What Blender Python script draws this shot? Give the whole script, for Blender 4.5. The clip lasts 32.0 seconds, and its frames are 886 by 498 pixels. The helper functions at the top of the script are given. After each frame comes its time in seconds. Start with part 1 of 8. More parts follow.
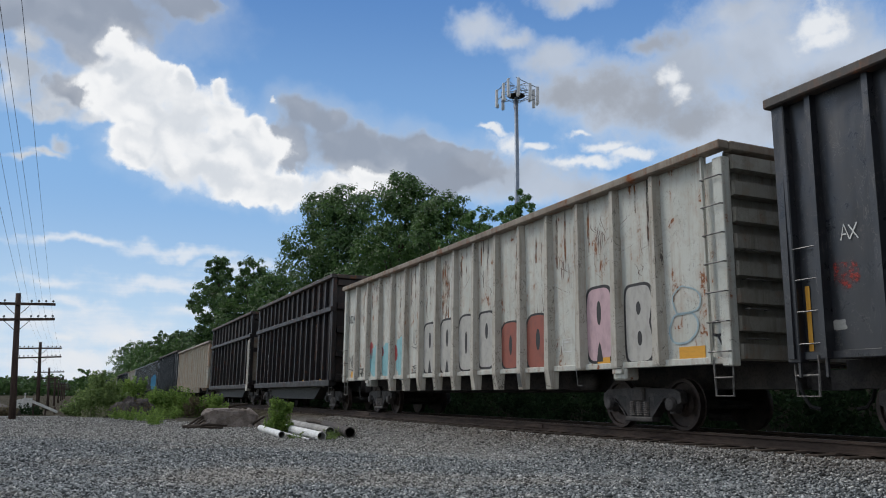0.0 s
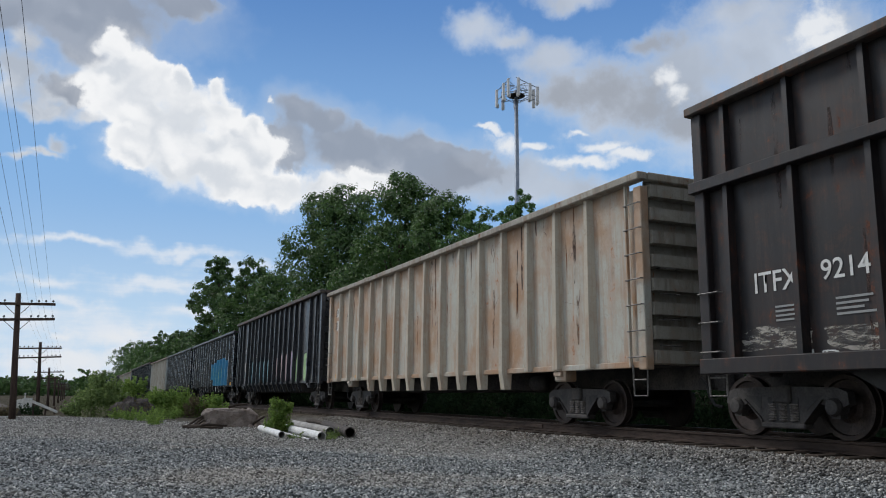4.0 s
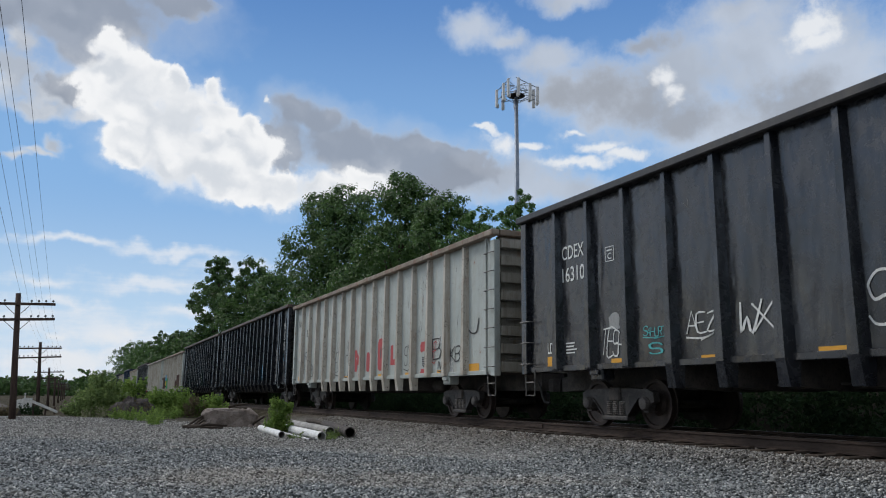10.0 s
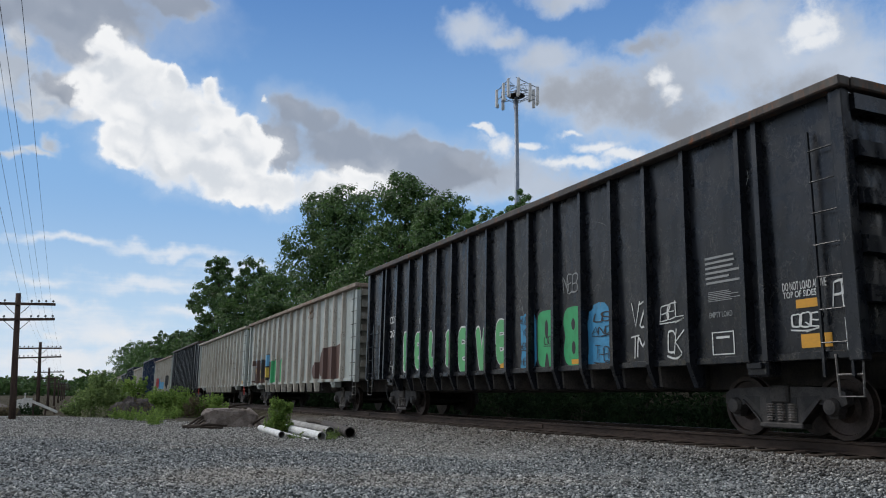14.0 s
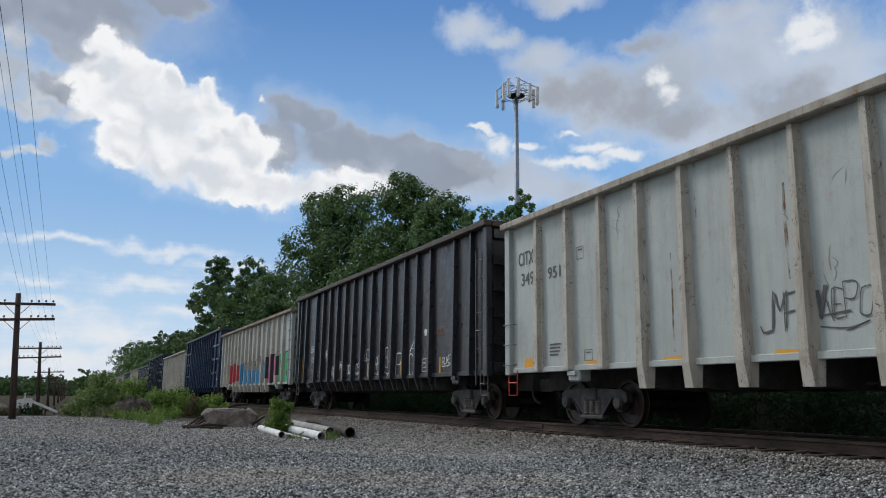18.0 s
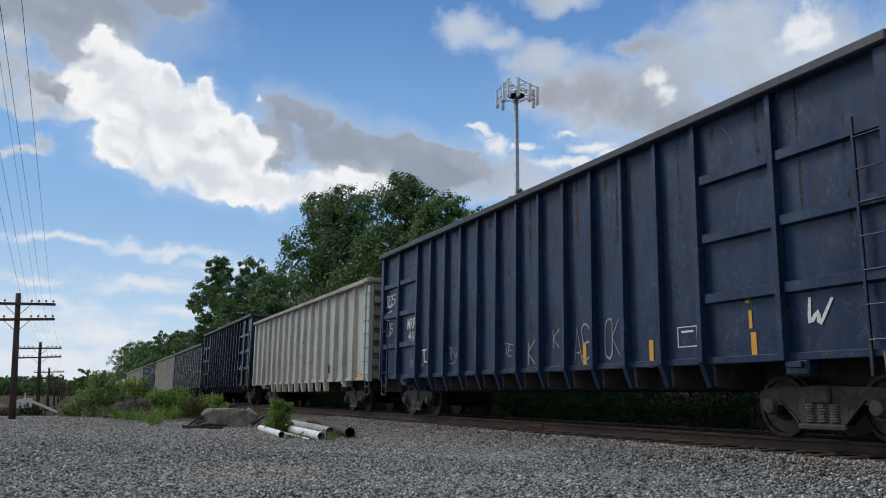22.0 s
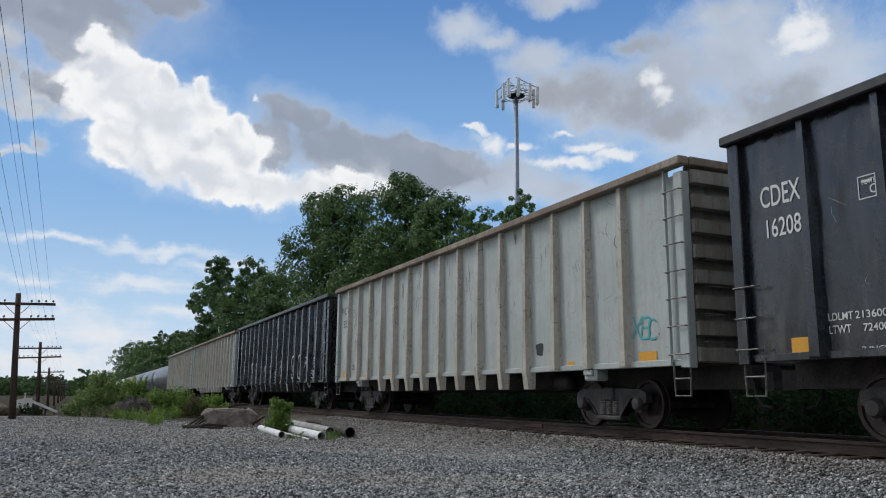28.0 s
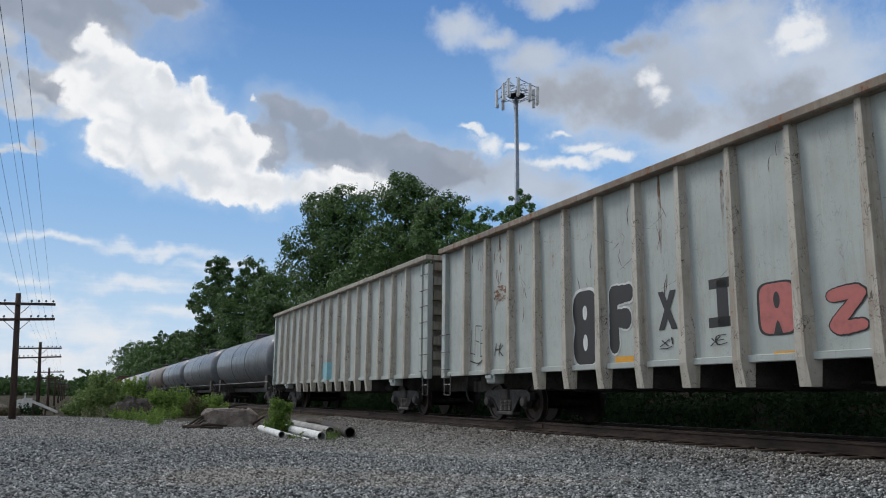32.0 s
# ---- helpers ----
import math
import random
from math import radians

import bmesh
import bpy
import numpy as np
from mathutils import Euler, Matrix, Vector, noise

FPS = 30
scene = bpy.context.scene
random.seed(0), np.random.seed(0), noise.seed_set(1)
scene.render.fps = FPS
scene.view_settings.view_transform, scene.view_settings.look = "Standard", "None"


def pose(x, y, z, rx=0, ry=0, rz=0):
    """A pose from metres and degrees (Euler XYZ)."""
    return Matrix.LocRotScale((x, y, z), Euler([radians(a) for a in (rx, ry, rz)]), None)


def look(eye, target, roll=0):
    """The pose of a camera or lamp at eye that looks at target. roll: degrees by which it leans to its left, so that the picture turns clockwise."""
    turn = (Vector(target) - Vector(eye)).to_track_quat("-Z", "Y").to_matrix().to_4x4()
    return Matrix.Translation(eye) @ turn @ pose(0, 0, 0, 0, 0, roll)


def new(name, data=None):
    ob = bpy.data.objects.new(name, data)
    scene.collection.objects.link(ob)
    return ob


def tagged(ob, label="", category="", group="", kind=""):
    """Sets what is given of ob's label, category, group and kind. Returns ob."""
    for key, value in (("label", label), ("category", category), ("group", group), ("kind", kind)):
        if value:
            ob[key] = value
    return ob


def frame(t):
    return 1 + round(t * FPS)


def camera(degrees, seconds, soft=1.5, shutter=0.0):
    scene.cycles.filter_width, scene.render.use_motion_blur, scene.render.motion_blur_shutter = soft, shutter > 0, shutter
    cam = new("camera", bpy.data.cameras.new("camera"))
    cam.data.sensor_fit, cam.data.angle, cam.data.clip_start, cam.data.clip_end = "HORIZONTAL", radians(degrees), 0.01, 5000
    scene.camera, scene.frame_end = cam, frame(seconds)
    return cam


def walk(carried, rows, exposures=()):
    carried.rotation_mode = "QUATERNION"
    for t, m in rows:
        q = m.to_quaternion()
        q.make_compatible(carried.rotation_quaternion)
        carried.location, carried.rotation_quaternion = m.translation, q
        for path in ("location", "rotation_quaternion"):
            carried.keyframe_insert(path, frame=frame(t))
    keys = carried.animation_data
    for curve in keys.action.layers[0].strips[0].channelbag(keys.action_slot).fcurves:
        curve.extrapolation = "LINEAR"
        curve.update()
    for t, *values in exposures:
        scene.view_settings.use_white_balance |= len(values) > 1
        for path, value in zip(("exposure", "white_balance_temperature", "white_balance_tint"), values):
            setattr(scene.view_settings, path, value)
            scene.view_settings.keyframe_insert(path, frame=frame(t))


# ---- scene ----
cam = camera(58.15, 32.0, soft=1.0)
EYE = (0.0, 0.0, 1.15)
VIEW = Matrix(((0.90486974, -0.08535494, -0.4170435, EYE[0]),
               (-0.42560209, -0.16165302, -0.89035452, EYE[1]),
               (0.00857982, 0.98314945, -0.18260217, EYE[2]),
               (0, 0, 0, 1)))
walk(cam, [(0.0, VIEW), (32.0, VIEW)], exposures=[(0.0, 0.0), (32.0, 0.0)])

# ---- daylight ----
SUN_AZ, SUN_EL = -33.0, 42.0      # degrees clockwise from +Y, above the horizon
world = bpy.data.worlds.new("sky")
scene.world = world
world.use_nodes = True
wn = world.node_tree
wsky = wn.nodes.new("ShaderNodeTexSky")
wsky.sky_type, wsky.sun_disc = "NISHITA", False
wsky.sun_elevation, wsky.sun_rotation = radians(SUN_EL), radians(SUN_AZ)
wsky.air_density, wsky.dust_density, wsky.ozone_density = 1.0, 0.6, 1.6
# broken cloud all round: white and grey heaps over the blue
wcl = wn.nodes.new("ShaderNodeTexNoise")
wcl.inputs["Scale"].default_value, wcl.inputs["Detail"].default_value = 2.6, 5.0
wmask = wn.nodes.new("ShaderNodeMapRange")
wmask.inputs[1].default_value, wmask.inputs[2].default_value = 0.40, 0.58
wn.links.new(wcl.outputs[0], wmask.inputs[0])
wmix = wn.nodes.new("ShaderNodeMix")
wmix.data_type = "RGBA"
wmix.inputs[7].default_value = (5.0, 5.05, 5.1, 1.0)
wn.links.new(wmask.outputs[0], wmix.inputs[0])
wn.links.new(wsky.outputs[0], wmix.inputs[6])
wn.links.new(wmix.outputs[2], wn.nodes["Background"].inputs[0])
wn.nodes["Background"].inputs[1].default_value = 0.15
sun = new("sun", bpy.data.lights.new("sun", "SUN"))
sun.data.energy, sun.data.angle, sun.data.color = 1.85, radians(18), (1.0, 0.96, 0.90)
sa, se = radians(SUN_AZ), radians(SUN_EL)
sun.matrix_world = look((math.sin(sa) * math.cos(se), math.cos(sa) * math.cos(se), math.sin(se)), (0, 0, 0))


# ---- node helpers ----
def mat_new(name):
    m = bpy.data.materials.new(name)
    m.use_nodes = True
    return m, m.node_tree, m.node_tree.nodes["Principled BSDF"]


def nd(t, kind, **kw):
    n = t.nodes.new("ShaderNode" + kind)
    for k, v in kw.items():
        if k in n.inputs:
            n.inputs[k].default_value = v
    return n


def setin(t, sock, v):
    if hasattr(v, "is_linked"):
        t.links.new(v, sock)
    else:
        sock.default_value = v


def calc(t, op, a, b=0.0, c=0.0, clamp=False):
    n = t.nodes.new("ShaderNodeMath")
    n.operation, n.use_clamp = op, clamp
    for s, v in zip(n.inputs, (a, b, c)):
        setin(t, s, v)
    return n.outputs[0]


def ramp(t, v, lo, hi, a=0.0, b=1.0):
    n = t.nodes.new("ShaderNodeMapRange")
    n.interpolation_type = "SMOOTHSTEP"
    for s, x in zip(n.inputs, (v, lo, hi, a, b)):
        setin(t, s, x)
    return n.outputs[0]


def blend(t, f, a, b, mode="MIX"):
    n = t.nodes.new("ShaderNodeMix")
    n.data_type, n.blend_type = "RGBA", mode
    setin(t, n.inputs[0], f)
    for s, x in ((n.inputs[6], a), (n.inputs[7], b)):
        setin(t, s, (*x, 1.0) if isinstance(x, tuple) and len(x) == 3 else x)
    return n.outputs[2]


def coords(t, scale=(1, 1, 1), vary=True, seed=0.0):
    """Object coordinates in metres, shifted at random from object to object."""
    tc = t.nodes.new("ShaderNodeTexCoord")
    mp = t.nodes.new("ShaderNodeMapping")
    mp.inputs[3].default_value = scale
    mp.inputs[1].default_value = (seed, seed * 1.7, seed * 0.6)
    out = tc.outputs["Object"]
    if vary:
        oi = t.nodes.new("ShaderNodeObjectInfo")
        va = t.nodes.new("ShaderNodeVectorMath")
        va.operation = "MULTIPLY_ADD"
        t.links.new(oi.outputs["Random"], va.inputs[0])
        va.inputs[1].default_value = (37.0, 53.0, 0.0)
        t.links.new(out, va.inputs[2])
        out = va.outputs[0]
    t.links.new(out, mp.inputs[0])
    return mp.outputs[0]


def noise_of(t, vec, scale, detail=5.0, rough=0.6, dist=0.0):
    n = nd(t, "TexNoise", Scale=scale, Detail=detail, Roughness=rough, Distortion=dist)
    t.links.new(vec, n.inputs["Vector"])
    return n.outputs[0]


def bump(t, p, h, strength=0.3, dist=0.01):
    b = nd(t, "Bump", Strength=strength, Distance=dist)
    t.links.new(h, b.inputs["Height"])
    t.links.new(b.outputs[0], p.inputs["Normal"])


def surface(name, c1, c2, scale=6.0, rough=0.7, metal=0.0, bumpy=0.3, bdist=0.01, vary=True, stretch=(1, 1, 1), c3=None, lo=0.35, hi=0.65):
    """A two-scale mottled surface."""
    m, t, p = mat_new(name)
    v = coords(t, stretch, vary)
    big, fine = noise_of(t, v, scale, 4), noise_of(t, v, scale * 9, 6, 0.7)
    col = blend(t, ramp(t, big, lo, hi), c1, c2)
    col = blend(t, ramp(t, fine, 0.45, 0.75), col, c3 or tuple(x * 0.55 for x in c1))
    t.links.new(col, p.inputs["Base Color"])
    p.inputs["Metallic"].default_value = metal
    p.inputs["Specular IOR Level"].default_value = 0.3
    t.links.new(ramp(t, fine, 0.2, 0.8, max(rough - 0.12, 0.02), min(rough + 0.12, 1)), p.inputs["Roughness"])
    bump(t, p, fine, bumpy, bdist)
    return m


def car_paint(name, base, fade, rust=(0.14, 0.055, 0.025), rusty=0.2, dirty=0.3, gloss=0.5, seed=0.0, dirt=(0.10, 0.085, 0.065), scratch=0.3, spec=0.35, mark=(0.05, 0.04, 0.034), dent=0.05):
    """Weathered paint on steel: faded areas, run-down dirt, blotches, rust patches with drips, dark scrapes, dents."""
    m, t, p = mat_new(name)
    v = coords(t, (1, 1, 1), True, seed)
    vs = coords(t, (5.0, 5.0, 0.40), True, seed)
    big, mid = noise_of(t, v, 0.7, 4, 0.6), noise_of(t, v, 3.4, 8, 0.70, 0.4)
    fine, run = noise_of(t, v, 38.0, 5, 0.7), noise_of(t, vs, 1.3, 7, 0.68)
    col = blend(t, ramp(t, big, 0.35, 0.66), base, fade)
    col = blend(t, calc(t, "MULTIPLY", ramp(t, mid, 0.44, 0.66), 0.35 * min(1.0, dirty * 2)), col, dirt)
    d = calc(t, "MULTIPLY", ramp(t, run, 0.45, 0.70), dirty * 1.7, clamp=True)
    col = blend(t, d, col, dirt)
    r = calc(t, "ADD", calc(t, "MULTIPLY", mid, 0.62), calc(t, "MULTIPLY", run, 0.38))
    edge = 0.67 - rusty * 0.30
    rmask = ramp(t, r, edge, edge + 0.05)
    halo = ramp(t, r, edge - 0.09, edge + 0.02, 0.0, 0.55 * min(1.0, rusty * 4))
    col = blend(t, halo, col, tuple(min(1.0, (x + y) * 0.75) for x, y in zip(rust, base)))
    rcol = blend(t, ramp(t, fine, 0.35, 0.65), rust, tuple(min(1, x * 2.1) for x in rust))
    col = blend(t, rmask, col, rcol)
    for k, (sc, wide) in enumerate((((2.4, 2.4, 0.8), 0.011), ((1.6, 1.6, 1.5), 0.008))):
        vx = coords(t, sc, True, seed + 3.0 + k)
        sw = noise_of(t, vx, 2.6, 4, 0.55, 1.4)
        thin = calc(t, "ABSOLUTE", calc(t, "SUBTRACT", sw, 0.5))
        smask = calc(t, "MULTIPLY", ramp(t, thin, wide, wide * 0.3), ramp(t, noise_of(t, vx, 1.3, 3), 0.50, 0.56))
        col = blend(t, calc(t, "MULTIPLY", smask, scratch), col, mark)
    col = blend(t, calc(t, "MULTIPLY", ramp(t, fine, 0.52, 0.8), 0.45), col, dirt)
    t.links.new(col, p.inputs["Base Color"])
    rg = calc(t, "ADD", ramp(t, mid, 0.3, 0.7, gloss - 0.1, gloss + 0.14), calc(t, "MULTIPLY", rmask, 0.35), clamp=True)
    t.links.new(rg, p.inputs["Roughness"])
    p.inputs["Specular IOR Level"].default_value = spec
    vd = coords(t, (2.2, 2.2, 0.7), True, seed + 9.0)
    dents = calc(t, "ADD", noise_of(t, vd, 0.9, 2, 0.45), calc(t, "MULTIPLY", fine, 0.012))
    bump(t, p, dents, 0.5, dent)
    return m


def plain(name, c, rough=0.6, metal=0.0):
    return surface(name, c, tuple(min(1, x * 1.25 + 0.01) for x in c), 9.0, rough, metal, 0.15, 0.004)


def leaf_mat(name, dark, light, edge=0.5, through_light=0.3):
    m, t, p = mat_new(name)
    g = t.nodes.new("ShaderNodeNewGeometry")
    tc = t.nodes.new("ShaderNodeTexCoord")
    n = noise_of(t, tc.outputs["Object"], 0.6, 3)
    f = calc(t, "ADD", calc(t, "MULTIPLY", g.outputs["Random Per Island"], 0.6), calc(t, "MULTIPLY", ramp(t, n, 0.35, 0.65), 0.4))
    t.links.new(blend(t, f, dark, light), p.inputs["Base Color"])
    p.inputs["Roughness"].default_value = edge
    p.inputs["Specular IOR Level"].default_value = 0.5 if edge < 0.6 else 0.12
    tr = t.nodes.new("ShaderNodeBsdfTranslucent")
    t.links.new(blend(t, f, tuple(x * 1.1 for x in dark), tuple(x * 1.2 for x in light)), tr.inputs[0])
    mx = t.nodes.new("ShaderNodeMixShader")
    mx.inputs[0].default_value = through_light
    t.links.new(p.outputs[0], mx.inputs[1])
    t.links.new(tr.outputs[0], mx.inputs[2])
    t.links.new(mx.outputs[0], t.nodes["Material Output"].inputs[0])
    return m


def paint_flat(name, c, worn=0.25):
    """Sprayed or stencilled paint, a little worn."""
    m, t, p = mat_new(name)
    v = coords(t, (1, 1, 1), True)
    n, f = noise_of(t, v, 5.0, 5), noise_of(t, v, 45.0, 4)
    col = blend(t, ramp(t, n, 0.4, 0.75, 0.0, worn * 1.6), c, tuple(x * 0.45 + 0.02 for x in c))
    t.links.new(blend(t, ramp(t, f, 0.6, 0.85, 0.0, worn), col, (0.09, 0.08, 0.07)), p.inputs["Base Color"])
    p.inputs["Roughness"].default_value = 0.6
    return m


# ---- materials ----
M = {}
M["steel"] = surface("dark_truck_steel", (0.042, 0.040, 0.041), (0.078, 0.073, 0.071), 5.0, 0.7, 0.2, 0.5, 0.01)
M["wheel"] = surface("wheel_steel", (0.030, 0.024, 0.022), (0.060, 0.045, 0.040), 4.0, 0.55, 0.5, 0.2, 0.004)
M["under"] = surface("underframe_grime", (0.045, 0.043, 0.043), (0.085, 0.076, 0.070), 3.0, 0.85, 0.0, 0.4, 0.01)
M["hose_and_fill"] = plain("rubber_and_dark_fill", (0.02, 0.02, 0.02), 0.6)
M["bare"] = plain("bare_light_steel", (0.45, 0.45, 0.44), 0.45, 0.3)
M["rail"] = surface("rusty_rail", (0.036, 0.026, 0.022), (0.066, 0.046, 0.037), 3.0, 0.8, 0.1, 0.4, 0.006, False, (1, 0.2, 1))
M["railtop"] = surface("worn_rail_head", (0.16, 0.14, 0.13), (0.24, 0.21, 0.19), 3.0, 0.4, 0.7, 0.1, 0.002, False, (1, 0.1, 1))
M["tie"] = surface("creosoted_wood", (0.035, 0.026, 0.020), (0.075, 0.058, 0.045), 4.0, 0.9, 0.0, 0.7, 0.015, True, (0.3, 3, 3))
M["wood"] = surface("weathered_pole_wood", (0.045, 0.030, 0.026), (0.085, 0.060, 0.050), 3.0, 0.9, 0.0, 0.6, 0.01, True, (4, 4, 0.3))
M["bark"] = surface("bark", (0.05, 0.04, 0.032), (0.10, 0.085, 0.07), 5.0, 0.95, 0.0, 0.8, 0.03, True, (3, 3, 0.5))
M["pvc"] = surface("white_plastic_pipe", (0.62, 0.63, 0.62), (0.74, 0.75, 0.74), 2.0, 0.45, 0.0, 0.1, 0.003, True, (1, 1, 1), (0.38, 0.37, 0.33))
M["claypipe"] = surface("dark_old_pipe", (0.035, 0.030, 0.028), (0.075, 0.062, 0.055), 5.0, 0.8, 0.0, 0.4)
M["concrete"] = surface("old_concrete", (0.15, 0.125, 0.11), (0.27, 0.23, 0.205), 2.5, 0.95, 0.0, 0.7, 0.03)
M["galv"] = surface("galvanised_steel", (0.20, 0.24, 0.30), (0.28, 0.32, 0.38), 1.5, 0.5, 0.4, 0.1, 0.003)
M["antenna"] = plain("pale_antenna_plastic", (0.55, 0.56, 0.57), 0.5)
M["glass"] = plain("insulator_glass", (0.12, 0.13, 0.13), 0.2)
M["wire"] = plain("dull_wire", (0.09, 0.10, 0.12), 0.8)
M["red"] = plain("red_painted_steel", (0.45, 0.05, 0.035), 0.5)
M["white"] = plain("white_painted_board", (0.62, 0.62, 0.60), 0.6)
M["leaf"] = leaf_mat("tree_leaves", (0.028, 0.074, 0.021), (0.105, 0.19, 0.05))
M["leaf_light"] = leaf_mat("light_tree_leaves", (0.040, 0.105, 0.028), (0.125, 0.235, 0.066))
M["weed"] = leaf_mat("weed_leaves", (0.080, 0.145, 0.034), (0.25, 0.36, 0.092), 0.6, 0.45)
M["weed_dull"] = leaf_mat("dull_weed_leaves", (0.085, 0.135, 0.045), (0.24, 0.32, 0.12), 0.6, 0.45)
M["dry"] = leaf_mat("dry_weeds", (0.10, 0.085, 0.05), (0.19, 0.16, 0.10), 0.8)
M["flower"] = leaf_mat("pale_flowers", (0.10, 0.14, 0.05), (0.48, 0.46, 0.33), 0.8)
# leaf green lowered so that it carries the shade behind the train
M["hedge"] = leaf_mat("shade_dark_leaves", (0.012, 0.028, 0.013), (0.036, 0.066, 0.028), 0.95)


# ---- mesh helpers ----
def link(name, me, parent=None, m=None, label=""):
    ob = new(name, me)
    if parent is not None:
        ob.parent = parent
    if m is not None:
        ob.matrix_basis = m
    if label:
        ob["label"] = label
    return ob


def mesh_from(name, bm, mat, smooth=False):
    me = bpy.data.meshes.new(name)
    bmesh.ops.recalc_face_normals(bm, faces=bm.faces)
    bm.to_mesh(me)
    bm.free()
    if mat is not None:
        me.materials.append(mat)
    if smooth:
        me.polygons.foreach_set("use_smooth", [True] * len(me.polygons))
    return me


def part(name, bm, mat, parent, label="", m=None, smooth=False):
    return link(name, mesh_from(name, bm, mat, smooth), parent, m, label)


def box(bm, x0, x1, y0, y1, z0, z1, bev=0.0):
    vs = [bm.verts.new((x, y, z)) for x in (x0, x1) for y in (y0, y1) for z in (z0, z1)]
    fs = [bm.faces.new([vs[i] for i in f]) for f in ((0, 1, 3, 2), (4, 6, 7, 5), (0, 4, 5, 1), (2, 3, 7, 6), (0, 2, 6, 4), (1, 5, 7, 3))]
    if bev:
        es = list({e for f in fs for e in f.edges})
        bmesh.ops.bevel(bm, geom=es, offset=bev, segments=1, affect="EDGES")
    return bm


def loft(bm, rings, cap=True):
    """Joins rings of points (all of one length) into a closed skin."""
    rr = [[bm.verts.new(p) for p in r] for r in rings]
    n = len(rr[0])
    for a, b in zip(rr, rr[1:]):
        for i in range(n):
            bm.faces.new((a[i], a[(i + 1) % n], b[(i + 1) % n], b[i]))
    if cap:
        bm.faces.new(rr[0][::-1])
        bm.faces.new(rr[-1])
    return bm


def ring(c, u, v, r, n=12, r2=None):
    c, u, v = Vector(c), Vector(u), Vector(v)
    return [c + u * (r * math.cos(2 * math.pi * i / n)) + v * ((r2 or r) * math.sin(2 * math.pi * i / n)) for i in range(n)]


def tube(bm, pts, r, n=8, r_end=None):
    """A round bar through the points."""
    pts = [Vector(p) for p in pts]
    rings = []
    for i, p in enumerate(pts):
        d = (pts[min(i + 1, len(pts) - 1)] - pts[max(i - 1, 0)]).normalized()
        u = d.cross(Vector((0, 0, 1)) if abs(d.z) < 0.9 else Vector((1, 0, 0))).normalized()
        w = d.cross(u)
        f = i / max(1, len(pts) - 1)
        rings.append(ring(p, u, w, r if r_end is None else r + (r_end - r) * f, n))
    return loft(bm, rings)


def prism(bm, pts, a, b, axis="x"):
    """A flat outline pushed from a to b along an axis; the points are the other two coordinates."""
    def put(p, c):
        return {"x": (c, p[0], p[1]), "y": (p[0], c, p[1]), "z": (p[0], p[1], c)}[axis]
    return loft(bm, [[put(p, a) for p in pts], [put(p, b) for p in pts]])


CACHE = {}


def shared(name, key, build, mat, parent, m=None, label="", smooth=False):
    """A part whose mesh is shared by all alike pieces."""
    k = (name, key, mat.name)
    if k not in CACHE:
        bm = bmesh.new()
        build(bm)
        CACHE[k] = mesh_from(name, bm, mat, smooth)
    return link(name, CACHE[k], parent, m, label)


TXT = {}


def empty(name, m):
    ob = new(name)
    ob.empty_display_size = 0.3
    ob.matrix_basis = m
    return ob


# ---- clouds ----
# each cloud lump: bearing, height above the horizon, half width, half height, in degrees
CUMULUS = ((1.7, 22.6, 1.1, 0.9), (2.4, 21.6, 1.4, 1.4), (0.8, 20.7, 2.1, 1.1), (4.1, 20.5, 1.9, 1.4), (3.3, 19.1, 2.9, 1.5), (6.1, 21.0, 0.8, 1.0), (6.8, 19.4, 1.9, 1.7), (8.4, 20.6, 0.9, 0.8), (8.8, 19.1, 1.5, 1.5), (10.9, 18.1, 1.3, 1.1), (11.3, 16.7, 2.2, 1.5), (5.7, 17.5, 3.3, 2.0), (3.3, 16.4, 2.0, 1.3), (7.4, 15.5, 3.7, 1.4), (10.1, 14.7, 3.4, 1.2), (13.3, 14.4, 2.2, 1.3), (16.6, 14.6, 2.5, 1.3), (20.1, 15.1, 2.0, 1.0), (8.5, 17.3, 1.6, 1.3))
BRIGHT = ((51.7, 24.1, 1.8, 1.4), (52.1, 23.0, 1.7, 0.9), (28.7, 19.1, 1.6, 0.3), (29.9, 18.2, 1.6, 1.0), (32.2, 17.8, 1.6, 0.4), (35.2, 18.6, 1.1, 0.3), (37.0, 17.5, 1.8, 0.5), (39.0, 16.9, 2.2, 0.5), (41.8, 21.8, 0.9, 1.0), (42.5, 20.8, 0.9, 0.7), (12.4, 20.2, 0.3, 0.3), (35.3, 16.5, 3.6, 0.6))
LOW = ((2.9, 3.6, 2.1, 0.7), (4.1, 4.2, 1.4, 0.6), (1.3, 2.1, 3.8, 0.8), (4.8, 1.6, 1.8, 0.7), (-0.2, 3.8, 1.7, 0.4), (-1.6, 2.0, 2.0, 0.6), (2.4, 1.2, 4.9, 0.6))
MILK = ((-4.2, 22.0, 1.3, 1.4), (-4.2, 19.7, 2.0, 2.1), (-1.7, 19.2, 2.4, 1.6), (-2.6, 18.0, 2.7, 0.8), (-1.2, 15.9, 1.0, 0.6), (-2.4, 15.3, 1.5, 0.3), (0.5, 18.1, 1.8, 0.5), (-3.8, 15.0, 1.0, 0.3), (19.9, 14.7, 5.9, 0.9))
